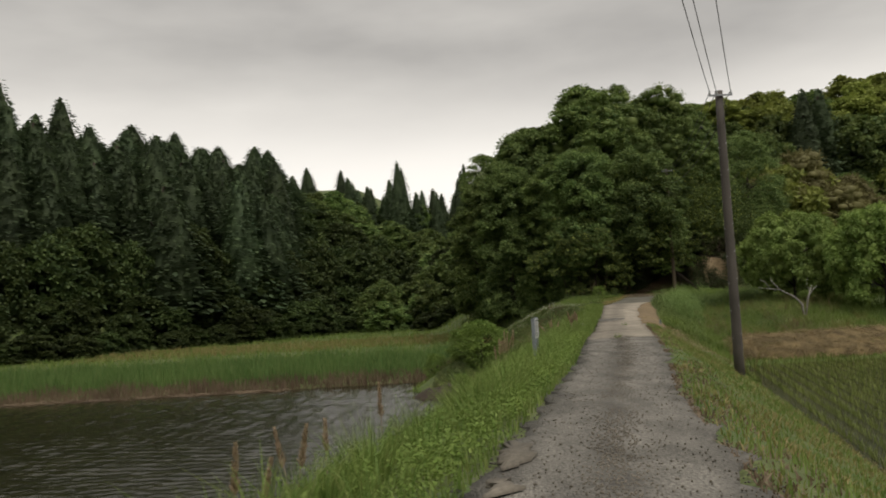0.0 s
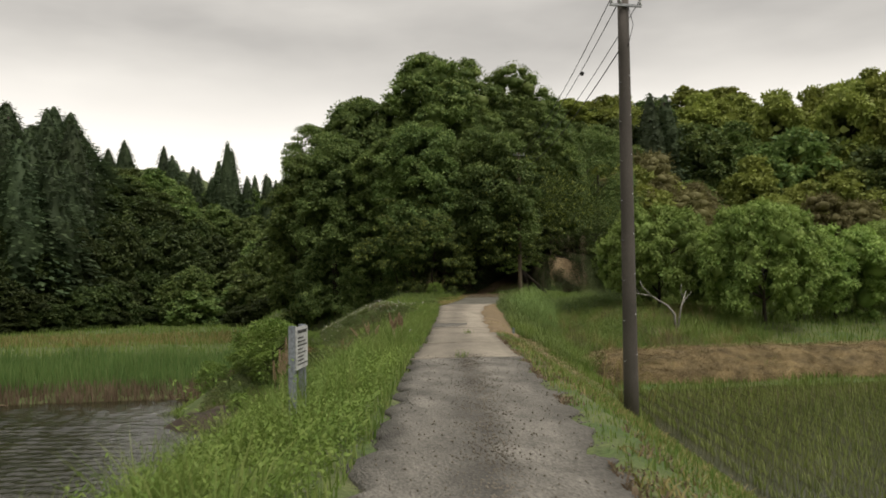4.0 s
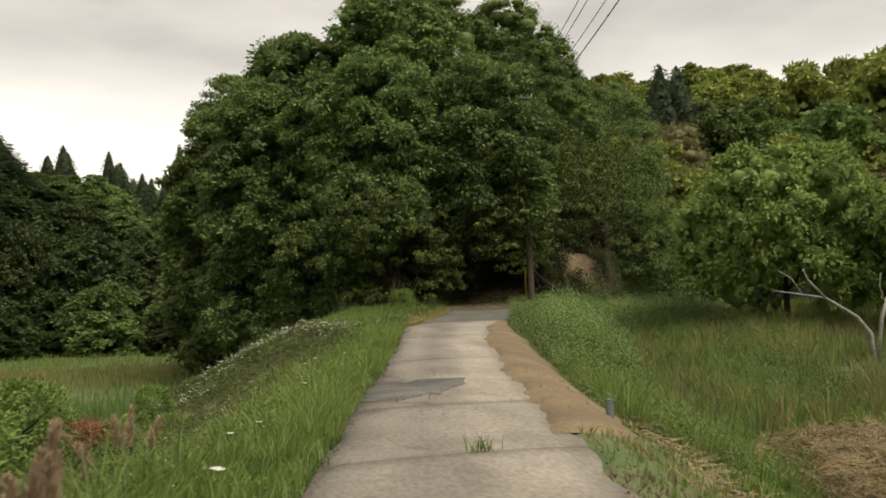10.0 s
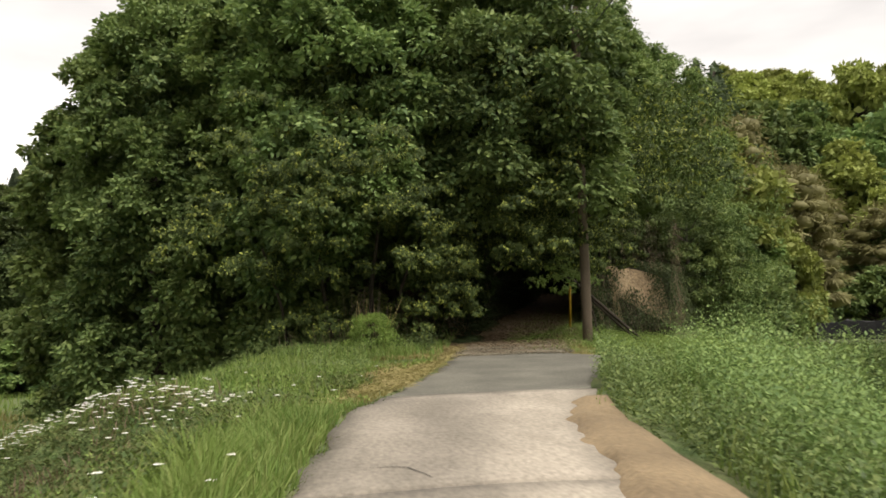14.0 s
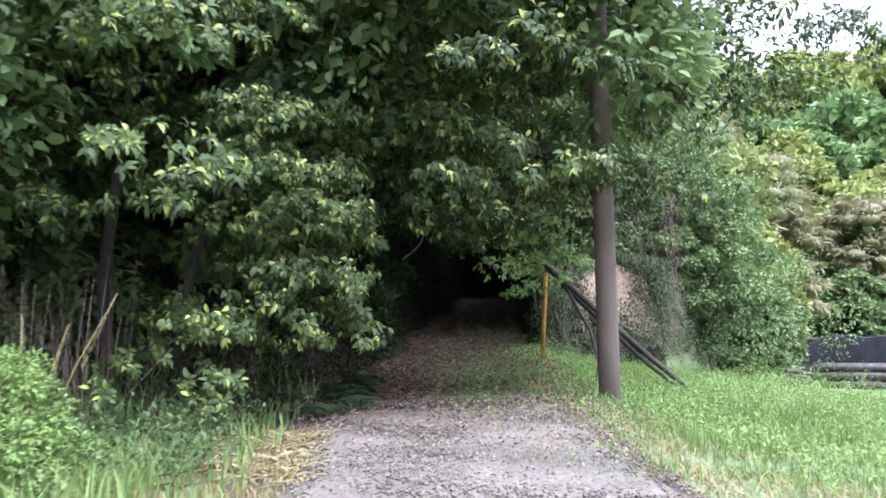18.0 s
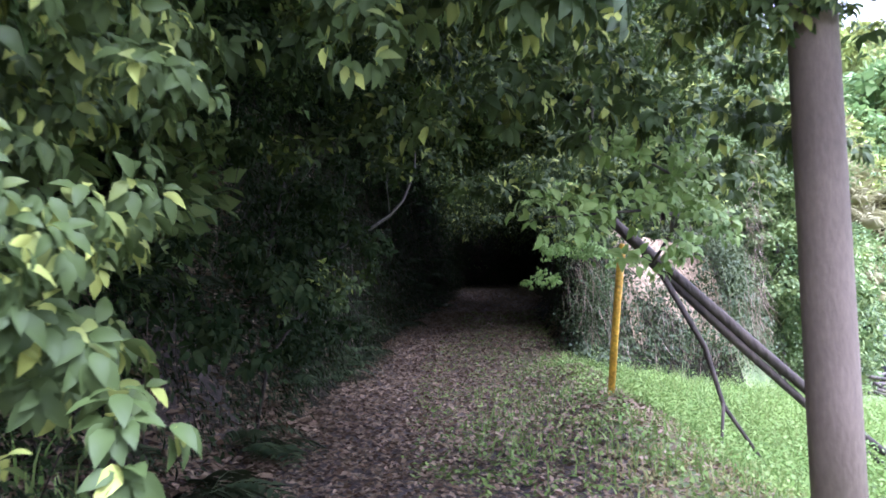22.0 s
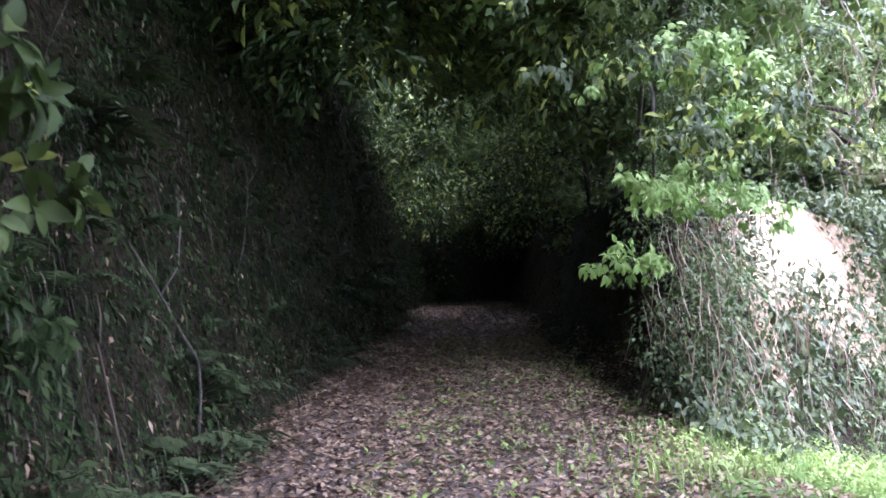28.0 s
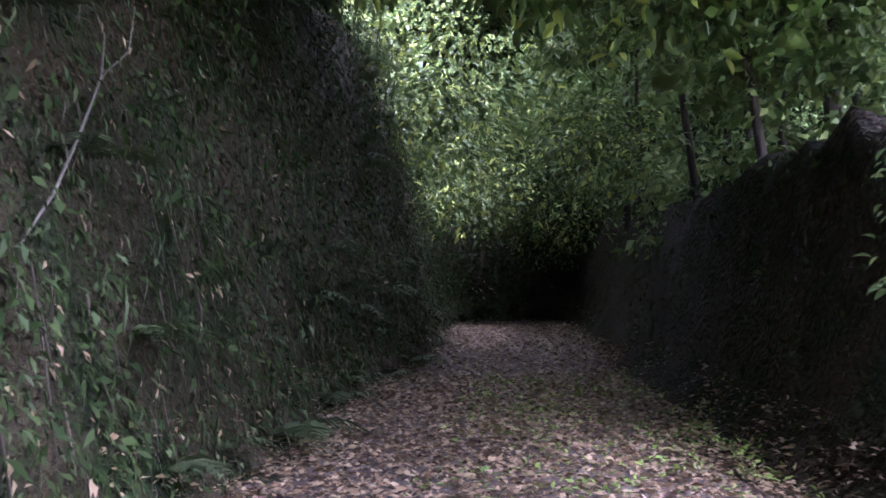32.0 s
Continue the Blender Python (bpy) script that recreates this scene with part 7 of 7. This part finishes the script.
v, f = leaves(p + np.column_stack([0 * a, 0 * a, r.uniform(0.01, 0.05, len(p))]), np.tile([0.4, -0.1, 1.0], (len(p), 1)) + r.normal(0, 0.4, (len(p), 3)), np.column_stack([np.cos(a), np.sin(a), r.normal(0, 0.25, len(p))]), r.uniform(0.05, 0.12, len(p)), r.uniform(0.02, 0.045, len(p)))
stuff("drifted_leaves", v, f, M_DEADLEAF, "brown fallen leaves drifted against the foot of the bank", "leaf litter")
# hanging roots and bare stems
rs = np.random.default_rng(341)
pieces = []
for i in range(420):
    y = rs.uniform(55.5, 70)
    d0 = rs.uniform(0.15, 1.3)
    x = float(road_l(y)) - d0
    z = float(height(x, y))
    ln = rs.uniform(0.2, 1.1)
    sl = rs.uniform(-0.5, 0.15)
    pts = [(x + 0.03 + k * 0.16 * ln, y + rs.normal(0, 0.03) + k * sl * ln, z + 0.04 - k * ln * 0.8 + 0.05 * k) for k in np.linspace(0, 1, 4)]
    pts = [(a, b, max(c, float(height(a, b)) + 0.03)) for a, b, c in pts]
    pieces.append(tube(pts, np.array([1, 0.8, 0.6, 0.3]) * rs.uniform(0.002, 0.007), 4))
for i in range(110):
    y = rs.uniform(50.4, 58)
    x = float(road_l(y)) - rs.uniform(0.3, 2.2)
    z = float(height(x, y))
    h = rs.uniform(0.3, 1.3)
    a, b = rs.normal(0.12, 0.25), rs.normal(-0.1, 0.25)
    pts = np.array([(x, y, z - 0.05), (x + a * h * 0.4, y + b * h * 0.4, z + h * 0.5), (x + a * h, y + b * h, z + h)])
    if clear_of_path(pts, 0.5).all():
        pieces.append(tube(pts, np.array([1, 0.8, 0.4]) * rs.uniform(0.002, 0.006), 4))
v, f = merge(pieces)
stuff("hanging_roots", v, f, M_DRYSTEM, "pale hanging roots and bare stems on the cut bank", "roots")
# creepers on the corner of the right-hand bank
# corner and cliff-top leaves: a stop darker, painted in for shade from overhead
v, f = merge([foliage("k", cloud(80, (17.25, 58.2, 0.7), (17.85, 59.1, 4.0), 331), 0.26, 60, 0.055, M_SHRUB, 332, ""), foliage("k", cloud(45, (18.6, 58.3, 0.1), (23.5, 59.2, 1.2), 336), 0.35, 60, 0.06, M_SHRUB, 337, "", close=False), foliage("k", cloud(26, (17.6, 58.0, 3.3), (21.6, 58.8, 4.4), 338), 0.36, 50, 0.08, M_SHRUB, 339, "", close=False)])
stuff("corner_creepers", v, f, M_OAK_SHADE, "green creepers hanging over the corner of the cut", "creeper")
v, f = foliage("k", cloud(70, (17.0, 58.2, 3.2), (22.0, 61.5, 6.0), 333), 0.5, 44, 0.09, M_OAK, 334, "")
stuff("cliff_top_shrubs", v, f, M_OAK_SHADE, "shrubs along the top of the small cliff", "shrub")

rc = np.random.default_rng(371)
n = 150000
cy_, cx_ = rc.uniform(57.3, 62.5, n), rc.uniform(17.2, 25, n)
cx_[110000:] = rc.uniform(20.6, 25, 40000)
cz_ = height(cx_, cy_)
bare_face = (cx_ > 18.85 + 0.2 * lumps(cz_, cy_, 0.5)) & (cx_ < 20.1 + 0.2 * lumps(cy_, cz_, 0.4)) & (cz_ > 1.6 + 0.3 * lumps(cx_, cy_, 0.5)) & (cz_ < 2.9 + 0.15 * lumps(cx_, cy_, 0.35, 3))
ok = (cz_ > 0.5) & ~bare_face & (cx_ > road_r(cy_) + 0.4) & ((cy_ < 59.4) | (cx_ > road_r(cy_) + 1.6))
cp = np.column_stack([cx_, cy_, cz_])[ok] + rc.normal(0, 0.09, (ok.sum(), 3)) + np.column_stack([0 * cx_[ok], -0.12 - 0.25 * (cx_[ok] > 20.6) * np.maximum(lumps(cx_[ok], cz_[ok], 0.45, 2), 0), 0.05 + 0 * cx_[ok]])
n = len(cp)
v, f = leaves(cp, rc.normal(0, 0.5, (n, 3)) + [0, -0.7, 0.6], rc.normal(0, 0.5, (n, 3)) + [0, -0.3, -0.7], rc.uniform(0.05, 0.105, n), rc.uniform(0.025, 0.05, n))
# same darker leaf tone, shade put into the colour
stuff("cliff_creepers", v, f, M_OAK_SHADE, "mass of green creepers covering the earth face", "creeper")
# includes high leaf walls along both sides, added to block light from the sides
v, f = foliage("k", np.concatenate([cloud(60, (17.4, 71.0, 2.2), (23.6, 76.5, 5.2), 372), cloud(24, (21.2, 66.5, 3.2), (24.2, 72.0, 5.4), 373), cloud(110, (22.6, 59.5, 3.6), (26.5, 77.0, 7.0), 387), cloud(70, (11.5, 62.0, 5.0), (15.5, 76.0, 8.0), 388), cloud(60, (15.0, 76.5, 3.0), (25.0, 80.0, 8.0), 389), cloud(90, (21.5, 59.6, 0.4), (27.5, 65.5, 3.2), 379), cloud(20, (15.8, 66.5, 3.4), (18.4, 72.5, 5.6), 374)]), 0.65, 110, 0.115, M_OAK, 375, "", close=False)
stuff("thicket", v, f, M_OAK, "thicket of small leaves round the end of the cut, plus added light-blocking walls", "shrub")
rs = np.random.default_rng(351)
vp = cloud(380, (17.3, 58.0, 0.6), (18.1, 59.0, 2.6), 352)
vp = np.concatenate([vp, cloud(320, (18.3, 58.45, 0.6), (20.9, 58.95, 1.7), 353)])
vp = np.concatenate([vp, cloud(300, (18.4, 57.9, 2.6), (20.0, 58.6, 4.2), 354), cloud(300, (20.35, 58.0, 0.6), (20.65, 58.4, 4.2), 355)])
vt = np.column_stack([rs.normal(0, 0.3, 1300), rs.normal(-0.2, 0.3, 1300), -np.ones(1300)])
v, f = leaves(vp, rs.normal(0, 1, (1300, 3)), vt, rs.uniform(0.15, 0.55, 1300), 0.009)
stuff("dry_vines", v, f, M_REED_DEAD, "tan dry vines hanging over the corner of the cut", "vines")
# trees standing in and above the cut
thin = [tree_kind("slender_tree", trunk_mesh("trunk", 6.5, 0.07, 1.6, 6, 340 + i), crown_mesh("crown", 2.4, 8.0, 1.9, 60, 60, 0.13, 350 + i, M_OAK, flat=0.5, heart=0.0), "slender forest tree with pale bark above the cut", "tree", "slender trees above the cut") for i in range(2)]
for i, (x, y) in enumerate([(14.2, 63.5), (15.6, 66.0), (17.0, 69.5), (18.0, 73.5), (20.4, 62.8), (22.0, 65.5), (23.4, 69.5), (24.0, 73.0), (21.0, 76.5), (18.6, 77.5), (21.6, 63.0), (23.6, 66.2), (21.9, 67.2), (22.6, 71.4), (19.2, 72.2)]):
    plant(thin[i % 2], x, y, 0.8 + 0.05 * (i % 4))

grass("hollow_grass", 34000, lambda y, k: road_l(y) - 0.9 - 6.5 * k, 25, 40.3, 0.1, 0.36, 0.02, M_GRASS, 236, "uneven green grass in the hollow beside the lane", lean=0.8, keep=lambda p: (p[:, 0] > road_l(p[:, 1]) - 0.9) | (lumps(p[:, 0], p[:, 1], 1.0, 3) > 0.25))
grass("bend_grass", 24000, lambda y, k: road_l(y) - 0.5 - 6.0 * k ** 1.1, 40.5, 48.5, 0.08, 0.3, 0.013, M_GRASS, 241, "uneven green grass on the bank before the trees", lean=0.8, keep=lambda p: (p[:, 0] < road_l(p[:, 1]) - 0.9 + 0.4 * lumps(p[:, 0], p[:, 1], 0.5, 4)) & ((p[:, 0] > road_l(p[:, 1]) - 1.7) | (p[:, 1] > 43.0)))
weeds("bank_clover", 24000, lambda y, k: road_l(y) - 0.75 - 5.5 * k, 26.5, 43.4, 0.24, 0.055, M_CLOVER, 240, "dark reddish low clover on the face of the bank", per=9, keep=lambda p: lumps(p[:, 0], p[:, 1], 1.6, 2) > -0.45)
weeds("hollow_weeds", 900, lambda y, k: road_l(y) - 1.6 - 5.3 * k, 30, 42.5, 0.3, 0.055, M_WEED, 237, "dark leafy weeds on the slopes of the hollow", per=8, keep=lambda p: lumps(p[:, 0], p[:, 1], 1.1, 3) > -0.1)
# low bush by the pond and plumes of dry grass
near_bush = [tree_kind("shrub", trunk_mesh("trunk", 0.9, 0.05, 0.6, 6, 360), crown_mesh("crown", -0.1, 1.7, 0.85, 70, 70, 0.075, 361, M_WEED, low=-0.9, heart=0.0, flat=0.8), "round green shrub on the pond-side bank", "shrub", "shrubs by the pond")]
for x, y, sc in [(1.3, 31.2, 1.0), (0.7, 32.4, 0.8), (1.5, 33.9, 0.75), (-0.4, 33.2, 0.6), (2.6, 38.2, 0.5), (0.5, 29.6, 0.42)]:
    plant(near_bush[0], x, y, sc)

# dark heap of turned soil at the waterline, with small white flowers
mound_a, mound_k = np.meshgrid(np.linspace(0, 2 * np.pi, 41)[:-1], np.linspace(0, 1, 12))
mound_x = -0.35 + 1.15 * mound_k * np.cos(mound_a)
mound_y = 29.4 + 0.85 * mound_k * np.sin(mound_a)
mound_z = np.maximum(height(mound_x, mound_y), WATER - 0.1) - 0.06 + 0.5 * (1 - mound_k ** 2) + 0.09 * lumps(mound_x, mound_y, 0.22, 4) * (1 - mound_k)
mound_i = np.arange(mound_x.size).reshape(mound_x.shape)
mound_j = np.roll(mound_i, -1, axis=1)
tagged(solid("soil_heap", np.stack([mound_x, mound_y, mound_z], axis=-1).reshape(-1, 3), np.stack([mound_i[:-1], mound_i[1:], mound_j[1:], mound_j[:-1]], axis=-1).reshape(-1, 4), M_LITTER_SOIL, smooth=True), "heap of dark turned soil at the edge of the pond", "soil heap")
grass("heap_grass", 1600, lambda y, k: -1.4 + 2.6 * k, 28.6, 30.4, 0.1, 0.32, 0.014, M_REED_DEAD, 242, "brown dry stems round the heap of soil", lean=0.9)

weeds("bend_weeds", 1500, lambda y, k: road_l(y) - 1.1 - 4.0 * k, 40.5, 47.4, 0.42, 0.042, M_OAK_SPUR, 254, "leafy weeds among the grass before the trees", per=18, keep=lambda p: lumps(p[:, 0], p[:, 1], 0.9, 3) > -0.2)
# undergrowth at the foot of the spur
# darker leaf tone stands in for the shade under the trees
weeds("undergrowth", 1800, lambda y, k: road_l(y) - 0.5 - 5.0 * k, 46.8, 51.5, 0.42, 0.055, M_OAK_SHADE, 371, "shaded weeds and seedlings at the foot of the trees", per=12)
grass("undergrowth_grass", 5000, lambda y, k: road_l(y) - 0.3 - 6.0 * k, 45.5, 51, 0.12, 0.4, 0.014, M_GRASS, 372, "thin grass and dry stems at the foot of the trees")
tuft_bush = [tree_kind("weed_clump", trunk_mesh("trunk", 0.4, 0.02, 0.3, 5, 373), crown_mesh("crown", 0.0, 0.85, 0.55, 70, 110, 0.038, 374, M_WEED, low=-0.9, heart=0.0, aspect=0.38, flat=0.8), "bushy green weed clump with pale seed plumes at the bend", "weed")]
plant(tuft_bush[0], 8.8, 47.2, 0.85, sink=0.02)
ru = np.random.default_rng(379)
pieces = []
for i in range(130):
    y, far_out = (ru.uniform(48.7, 49.8), ru.normal(2.0, 0.25)) if i < 70 else (ru.uniform(47.8, 50.4), ru.uniform(0.5, 3.4))
    x = float(road_l(y)) - far_out
    z = float(height(x, y))
    h = ru.uniform(0.5, 1.35) if i < 70 else ru.uniform(0.25, 0.7)
    a, b = ru.normal(0.0, 0.07 if i < 70 else 0.3), ru.normal(0.0, 0.07 if i < 70 else 0.3)
    pieces.append(tube([(x, y, z - 0.05), (x + a * h * 0.35, y + b * h * 0.35, z + h * 0.5), (x + a * h, y + b * h, z + h * 0.97)], np.array([1, 0.8, 0.4]) * ru.uniform(0.002, 0.004), 4))
v, f = merge(pieces)
stuff("bare_stems", v, f, M_REED_DEAD, "dry bare stems standing at the foot of the trees", "stems")


# pale seed plumes on tall stalks
def plumes(name, spots, tall, label, mat, seed, tuft=0.17, thick=0.014):
    r = np.random.default_rng(seed)
    pieces = []
    for x, y in spots:
        z = float(height(x, y))
        h = tall * r.uniform(0.8, 1.15)
        lx, ly = r.normal(0, 0.14, 2)
        pieces.append(tube([(x, y, z), (x + lx * 0.5, y + ly * 0.5, z + h * 0.6), (x + lx, y + ly, z + h)], [0.005, 0.004, 0.002], 5))
        n = 130
        k = r.uniform(0.6, 1.0, n)
        p = np.column_stack([x + lx * k, y + ly * k, z + h * k])
        a = r.uniform(0, 6.3, n)
        pieces.append(leaves(p, r.normal(0, 1, (n, 3)), np.column_stack([np.cos(a) * 0.5, np.sin(a) * 0.5, np.ones(n)]), tuft * (1.25 - k), thick))
    v, f = merge(pieces)
    return stuff(name, v, f, mat, label, "tall grass")


rp2 = np.random.default_rng(381)
plumes("seed_plumes", [(8.5 + rp2.uniform(0, 0.55), 47.2 + rp2.uniform(-0.2, 0.3)) for _ in range(6)], 0.98, "pale seed plumes standing over the weed clump", M_DRYGRASS, 382, 0.05, 0.004)
plumes("reddish_plumes", [(-2.36, 6.0), (-2.75, 6.1), (-1.85, 7.0), (-1.78, 7.5), (-1.6, 8.5), (-1.34, 9.0), (-0.85, 10.5), (-2.2, 5.6), (-1.5, 7.9)], 1.0, "pale reddish dry plumes on the pond-side bank", M_PLUME, 384)
plumes("tall_plumes", [(1.6 + rp2.normal(0, 0.16), 23.0 + rp2.normal(0, 0.4)) for _ in range(9)], 1.15, "tall reddish dry plumes standing beside the pond", M_PLUME, 385)
plumes("dry_plumes", [(3.85 + rp2.normal(0, 0.05), 24.8 + rp2.normal(0, 0.06)) for _ in range(5)] + [(3.55 + rp2.normal(0, 0.05), 28.2 + rp2.normal(0, 0.08)) for _ in range(4)] + [(3.1 + rp2.normal(0, 0.06), 28.9 + rp2.normal(0, 0.1)) for _ in range(4)], 0.62, "pale dry plumes on the pond-side bank", M_PLUME, 383)
# heap of red-brown dead fronds in the hollow beside the lane
rh = np.random.default_rng(395)
n = 1500
hx, hy = rh.normal(1.9, 0.34, n), rh.normal(35.2, 0.4, n)
hp = np.column_stack([hx, hy, height(hx, hy) + rh.uniform(0.02, 0.42, n) * np.exp(-((hx - 1.9) ** 2 + (hy - 35.2) ** 2) / 0.3)])
v, f = leaves(hp, rh.normal(0, 0.5, (n, 3)) + [0, -0.3, 0.8], rh.normal(0, 0.6, (n, 3)), rh.uniform(0.1, 0.3, n), rh.uniform(0.015, 0.035, n))
stuff("dead_fronds", v, f, M_RUST, "heap of red-brown dead cedar fronds in the hollow", "dead branches")
# arching pale stalks beside the pole
pieces = []
for i in range(9):
    x, y = 9.5 + rp2.normal(0, 0.3), 26.6 + rp2.normal(0, 0.4)
    z = float(height(x, y))
    a = rp2.uniform(0, 6.3)
    h = rp2.uniform(0.5, 1.0)
    pieces.append(tube([(x + math.cos(a) * q * 0.6 * h, y + math.sin(a) * q * 0.6 * h, z + h * math.sin(q * 2.3)) for q in np.linspace(0, 1, 7)], np.linspace(0.011, 0.006, 7), 5))
v, f = merge(pieces)
stuff("arching_stalks", v, f, M_DRYGRASS, "pale arching dry stalks at the edge of the paddy", "tall grass")
# white daisies along the crest of the bank
rf = np.random.default_rng(391)
n = 380
q = rf.random(n)
fx = np.interp(q, [0, 0.3, 0.55, 0.8, 1], [2.0, 3.6, 4.6, 5.6, 6.5]) + rf.normal(0, 0.28, n)
fy = np.interp(q, [0, 0.3, 0.55, 0.8, 1], [40.2, 42.2, 43.2, 42.6, 40.9]) + rf.normal(-0.1, 0.36, n)
ex = rf.uniform(0.3, 3.6, 70)
ey = rf.uniform(26, 44, 70)
fx, fy = np.concatenate([fx, road_l(ey) - ex]), np.concatenate([fy, ey])
n = len(fx)
fp = np.column_stack([fx, fy, height(fx, fy) + rf.uniform(0.1, 0.24, n)])
pieces = []
for k in range(6):
    a = k * np.pi / 3 + rf.uniform(0, 0.5, n)
    pieces.append(leaves(fp, np.tile([0, -0.3, 1.0], (n, 1)), np.column_stack([np.cos(a), np.sin(a), np.full(n, 0.25)]), 0.032, 0.02))
v, f = merge(pieces)
stuff("daisies", v, f, M_PETAL, "white daisies along the crest of the grassy bank", "flowers")
st_v, st_f = blades(fp * [1, 1, 0] + np.column_stack([0 * fx, 0 * fx, height(fx, fy)]), np.zeros((n, 3)), fp[:, 2] - height(fx, fy), 0.008)
stuff("daisy_stalks", st_v, st_f, M_GRASS, "thin green stalks of the white daisies", "flowers")
rm = np.random.default_rng(396)
n = 4500
ey_ = rm.uniform(1.5, 41, n)
left_side = rm.random(n) < 0.62
ex_ = np.where(left_side, road_l(ey_) - 0.02 + rm.normal(0, 0.075, n), road_r(ey_) + rm.normal(0.02, 0.07, n))
sz = rm.uniform(0.003, 0.011, n)
gv = np.column_stack([ex_, ey_, road_z(ey_) - 0.012])[:, None, :] + ICO_V[None] * sz[:, None, None] * rm.uniform(0.6, 1.3, (n, len(ICO_V), 1)) * [1.2, 1.2, 0.8]
grass("edge_litter", 7000, lambda y, k: road_l(y) + 0.04 - 0.3 * k ** 1.4, 18, 42, 0.01, 0.05, 0.012, M_CLOVER, 247, "dark dirt and dead leaves at the edge of the lane", lean=2.4, keep=lambda p: lumps(p[:, 0], p[:, 1], 0.6, 4) > -0.3)
stuff("crumbled_edge", gv.reshape(-1, 3), (np.arange(n)[:, None, None] * len(ICO_V) + ICO_F[None]).reshape(-1, 3), M_PATCH, "dark crumbled asphalt along the edges of the lane", "gravel")
n = 9000
py2 = rm.uniform(45.9, 50.2, n)
px2 = road_l(py2) - 0.1 + (road_r(py2) - road_l(py2) + 0.2) * rm.random(n)
sz = rm.uniform(0.004, 0.013, n)
gv = np.column_stack([px2, py2, height(px2, py2) + 0.03])[:, None, :] + ICO_V[None] * sz[:, None, None] * rm.uniform(0.6, 1.3, (n, len(ICO_V), 1)) * [1.2, 1.2, 0.7]
stuff("gravel_stones", gv.reshape(-1, 3), (np.arange(n)[:, None, None] * len(ICO_V) + ICO_F[None]).reshape(-1, 3), M_GRAVEL, "loose grey-brown gravel stones where the paving ends", "gravel")
# loose grit along the lane
rg = np.random.default_rng(395)
n = 7000
gy_ = 2 + 19 * rg.random(n) ** 1.4
gs = np.where(rg.random(n) < 0.7, 0.52 + rg.normal(0, 0.07, n), rg.uniform(0.05, 0.98, n))
gx_ = road_l(gy_) + (road_r(gy_) - road_l(gy_)) * gs
sz = rg.uniform(0.003, 0.009, n)
gv = np.column_stack([gx_, gy_, road_z(gy_) + 0.022])[:, None, :] + ICO_V[None] * sz[:, None, None] * rg.uniform(0.7, 1.2, (n, len(ICO_V), 1))
stuff("loose_grit", gv.reshape(-1, 3), (np.arange(n)[:, None, None] * len(ICO_V) + ICO_F[None]).reshape(-1, 3), M_CONCRETE, "loose grey grit lying on the lane", "grit")
# tufts growing in the joints
for tx, ty in ((5.8, 26.9), (4.2, 20.4)):
    n = 36
    tp = np.column_stack([tx + rg.normal(0, 0.05, n), ty + rg.normal(0, 0.03, n), np.full(n, float(road_z(ty)) + 0.01)])
    a = rg.uniform(0, 6.3, n)
    v, f = blades(tp, np.column_stack([np.cos(a), np.sin(a), 0 * a]) * 0.07, rg.uniform(0.05, 0.16, n), 0.008)
    tagged(solid("grass_tuft", v, f, M_GRASS), "small grass tuft growing in a slab joint", "grass tuft", "tufts in the joints")

weeds("bend_bushes", 3000, lambda y, k: 10.4 + 6.5 * k, 40.4, 43.5, 0.72, 0.05, M_OAK_SPUR, 375, "bushy green weeds on the inside of the bend", per=26, keep=lambda p: p[:, 0] > np.interp(p[:, 1], [40.4, 41.0, 42.0, 42.9, 43.5], [10.5, 10.3, 10.7, 11.2, 13.1]))
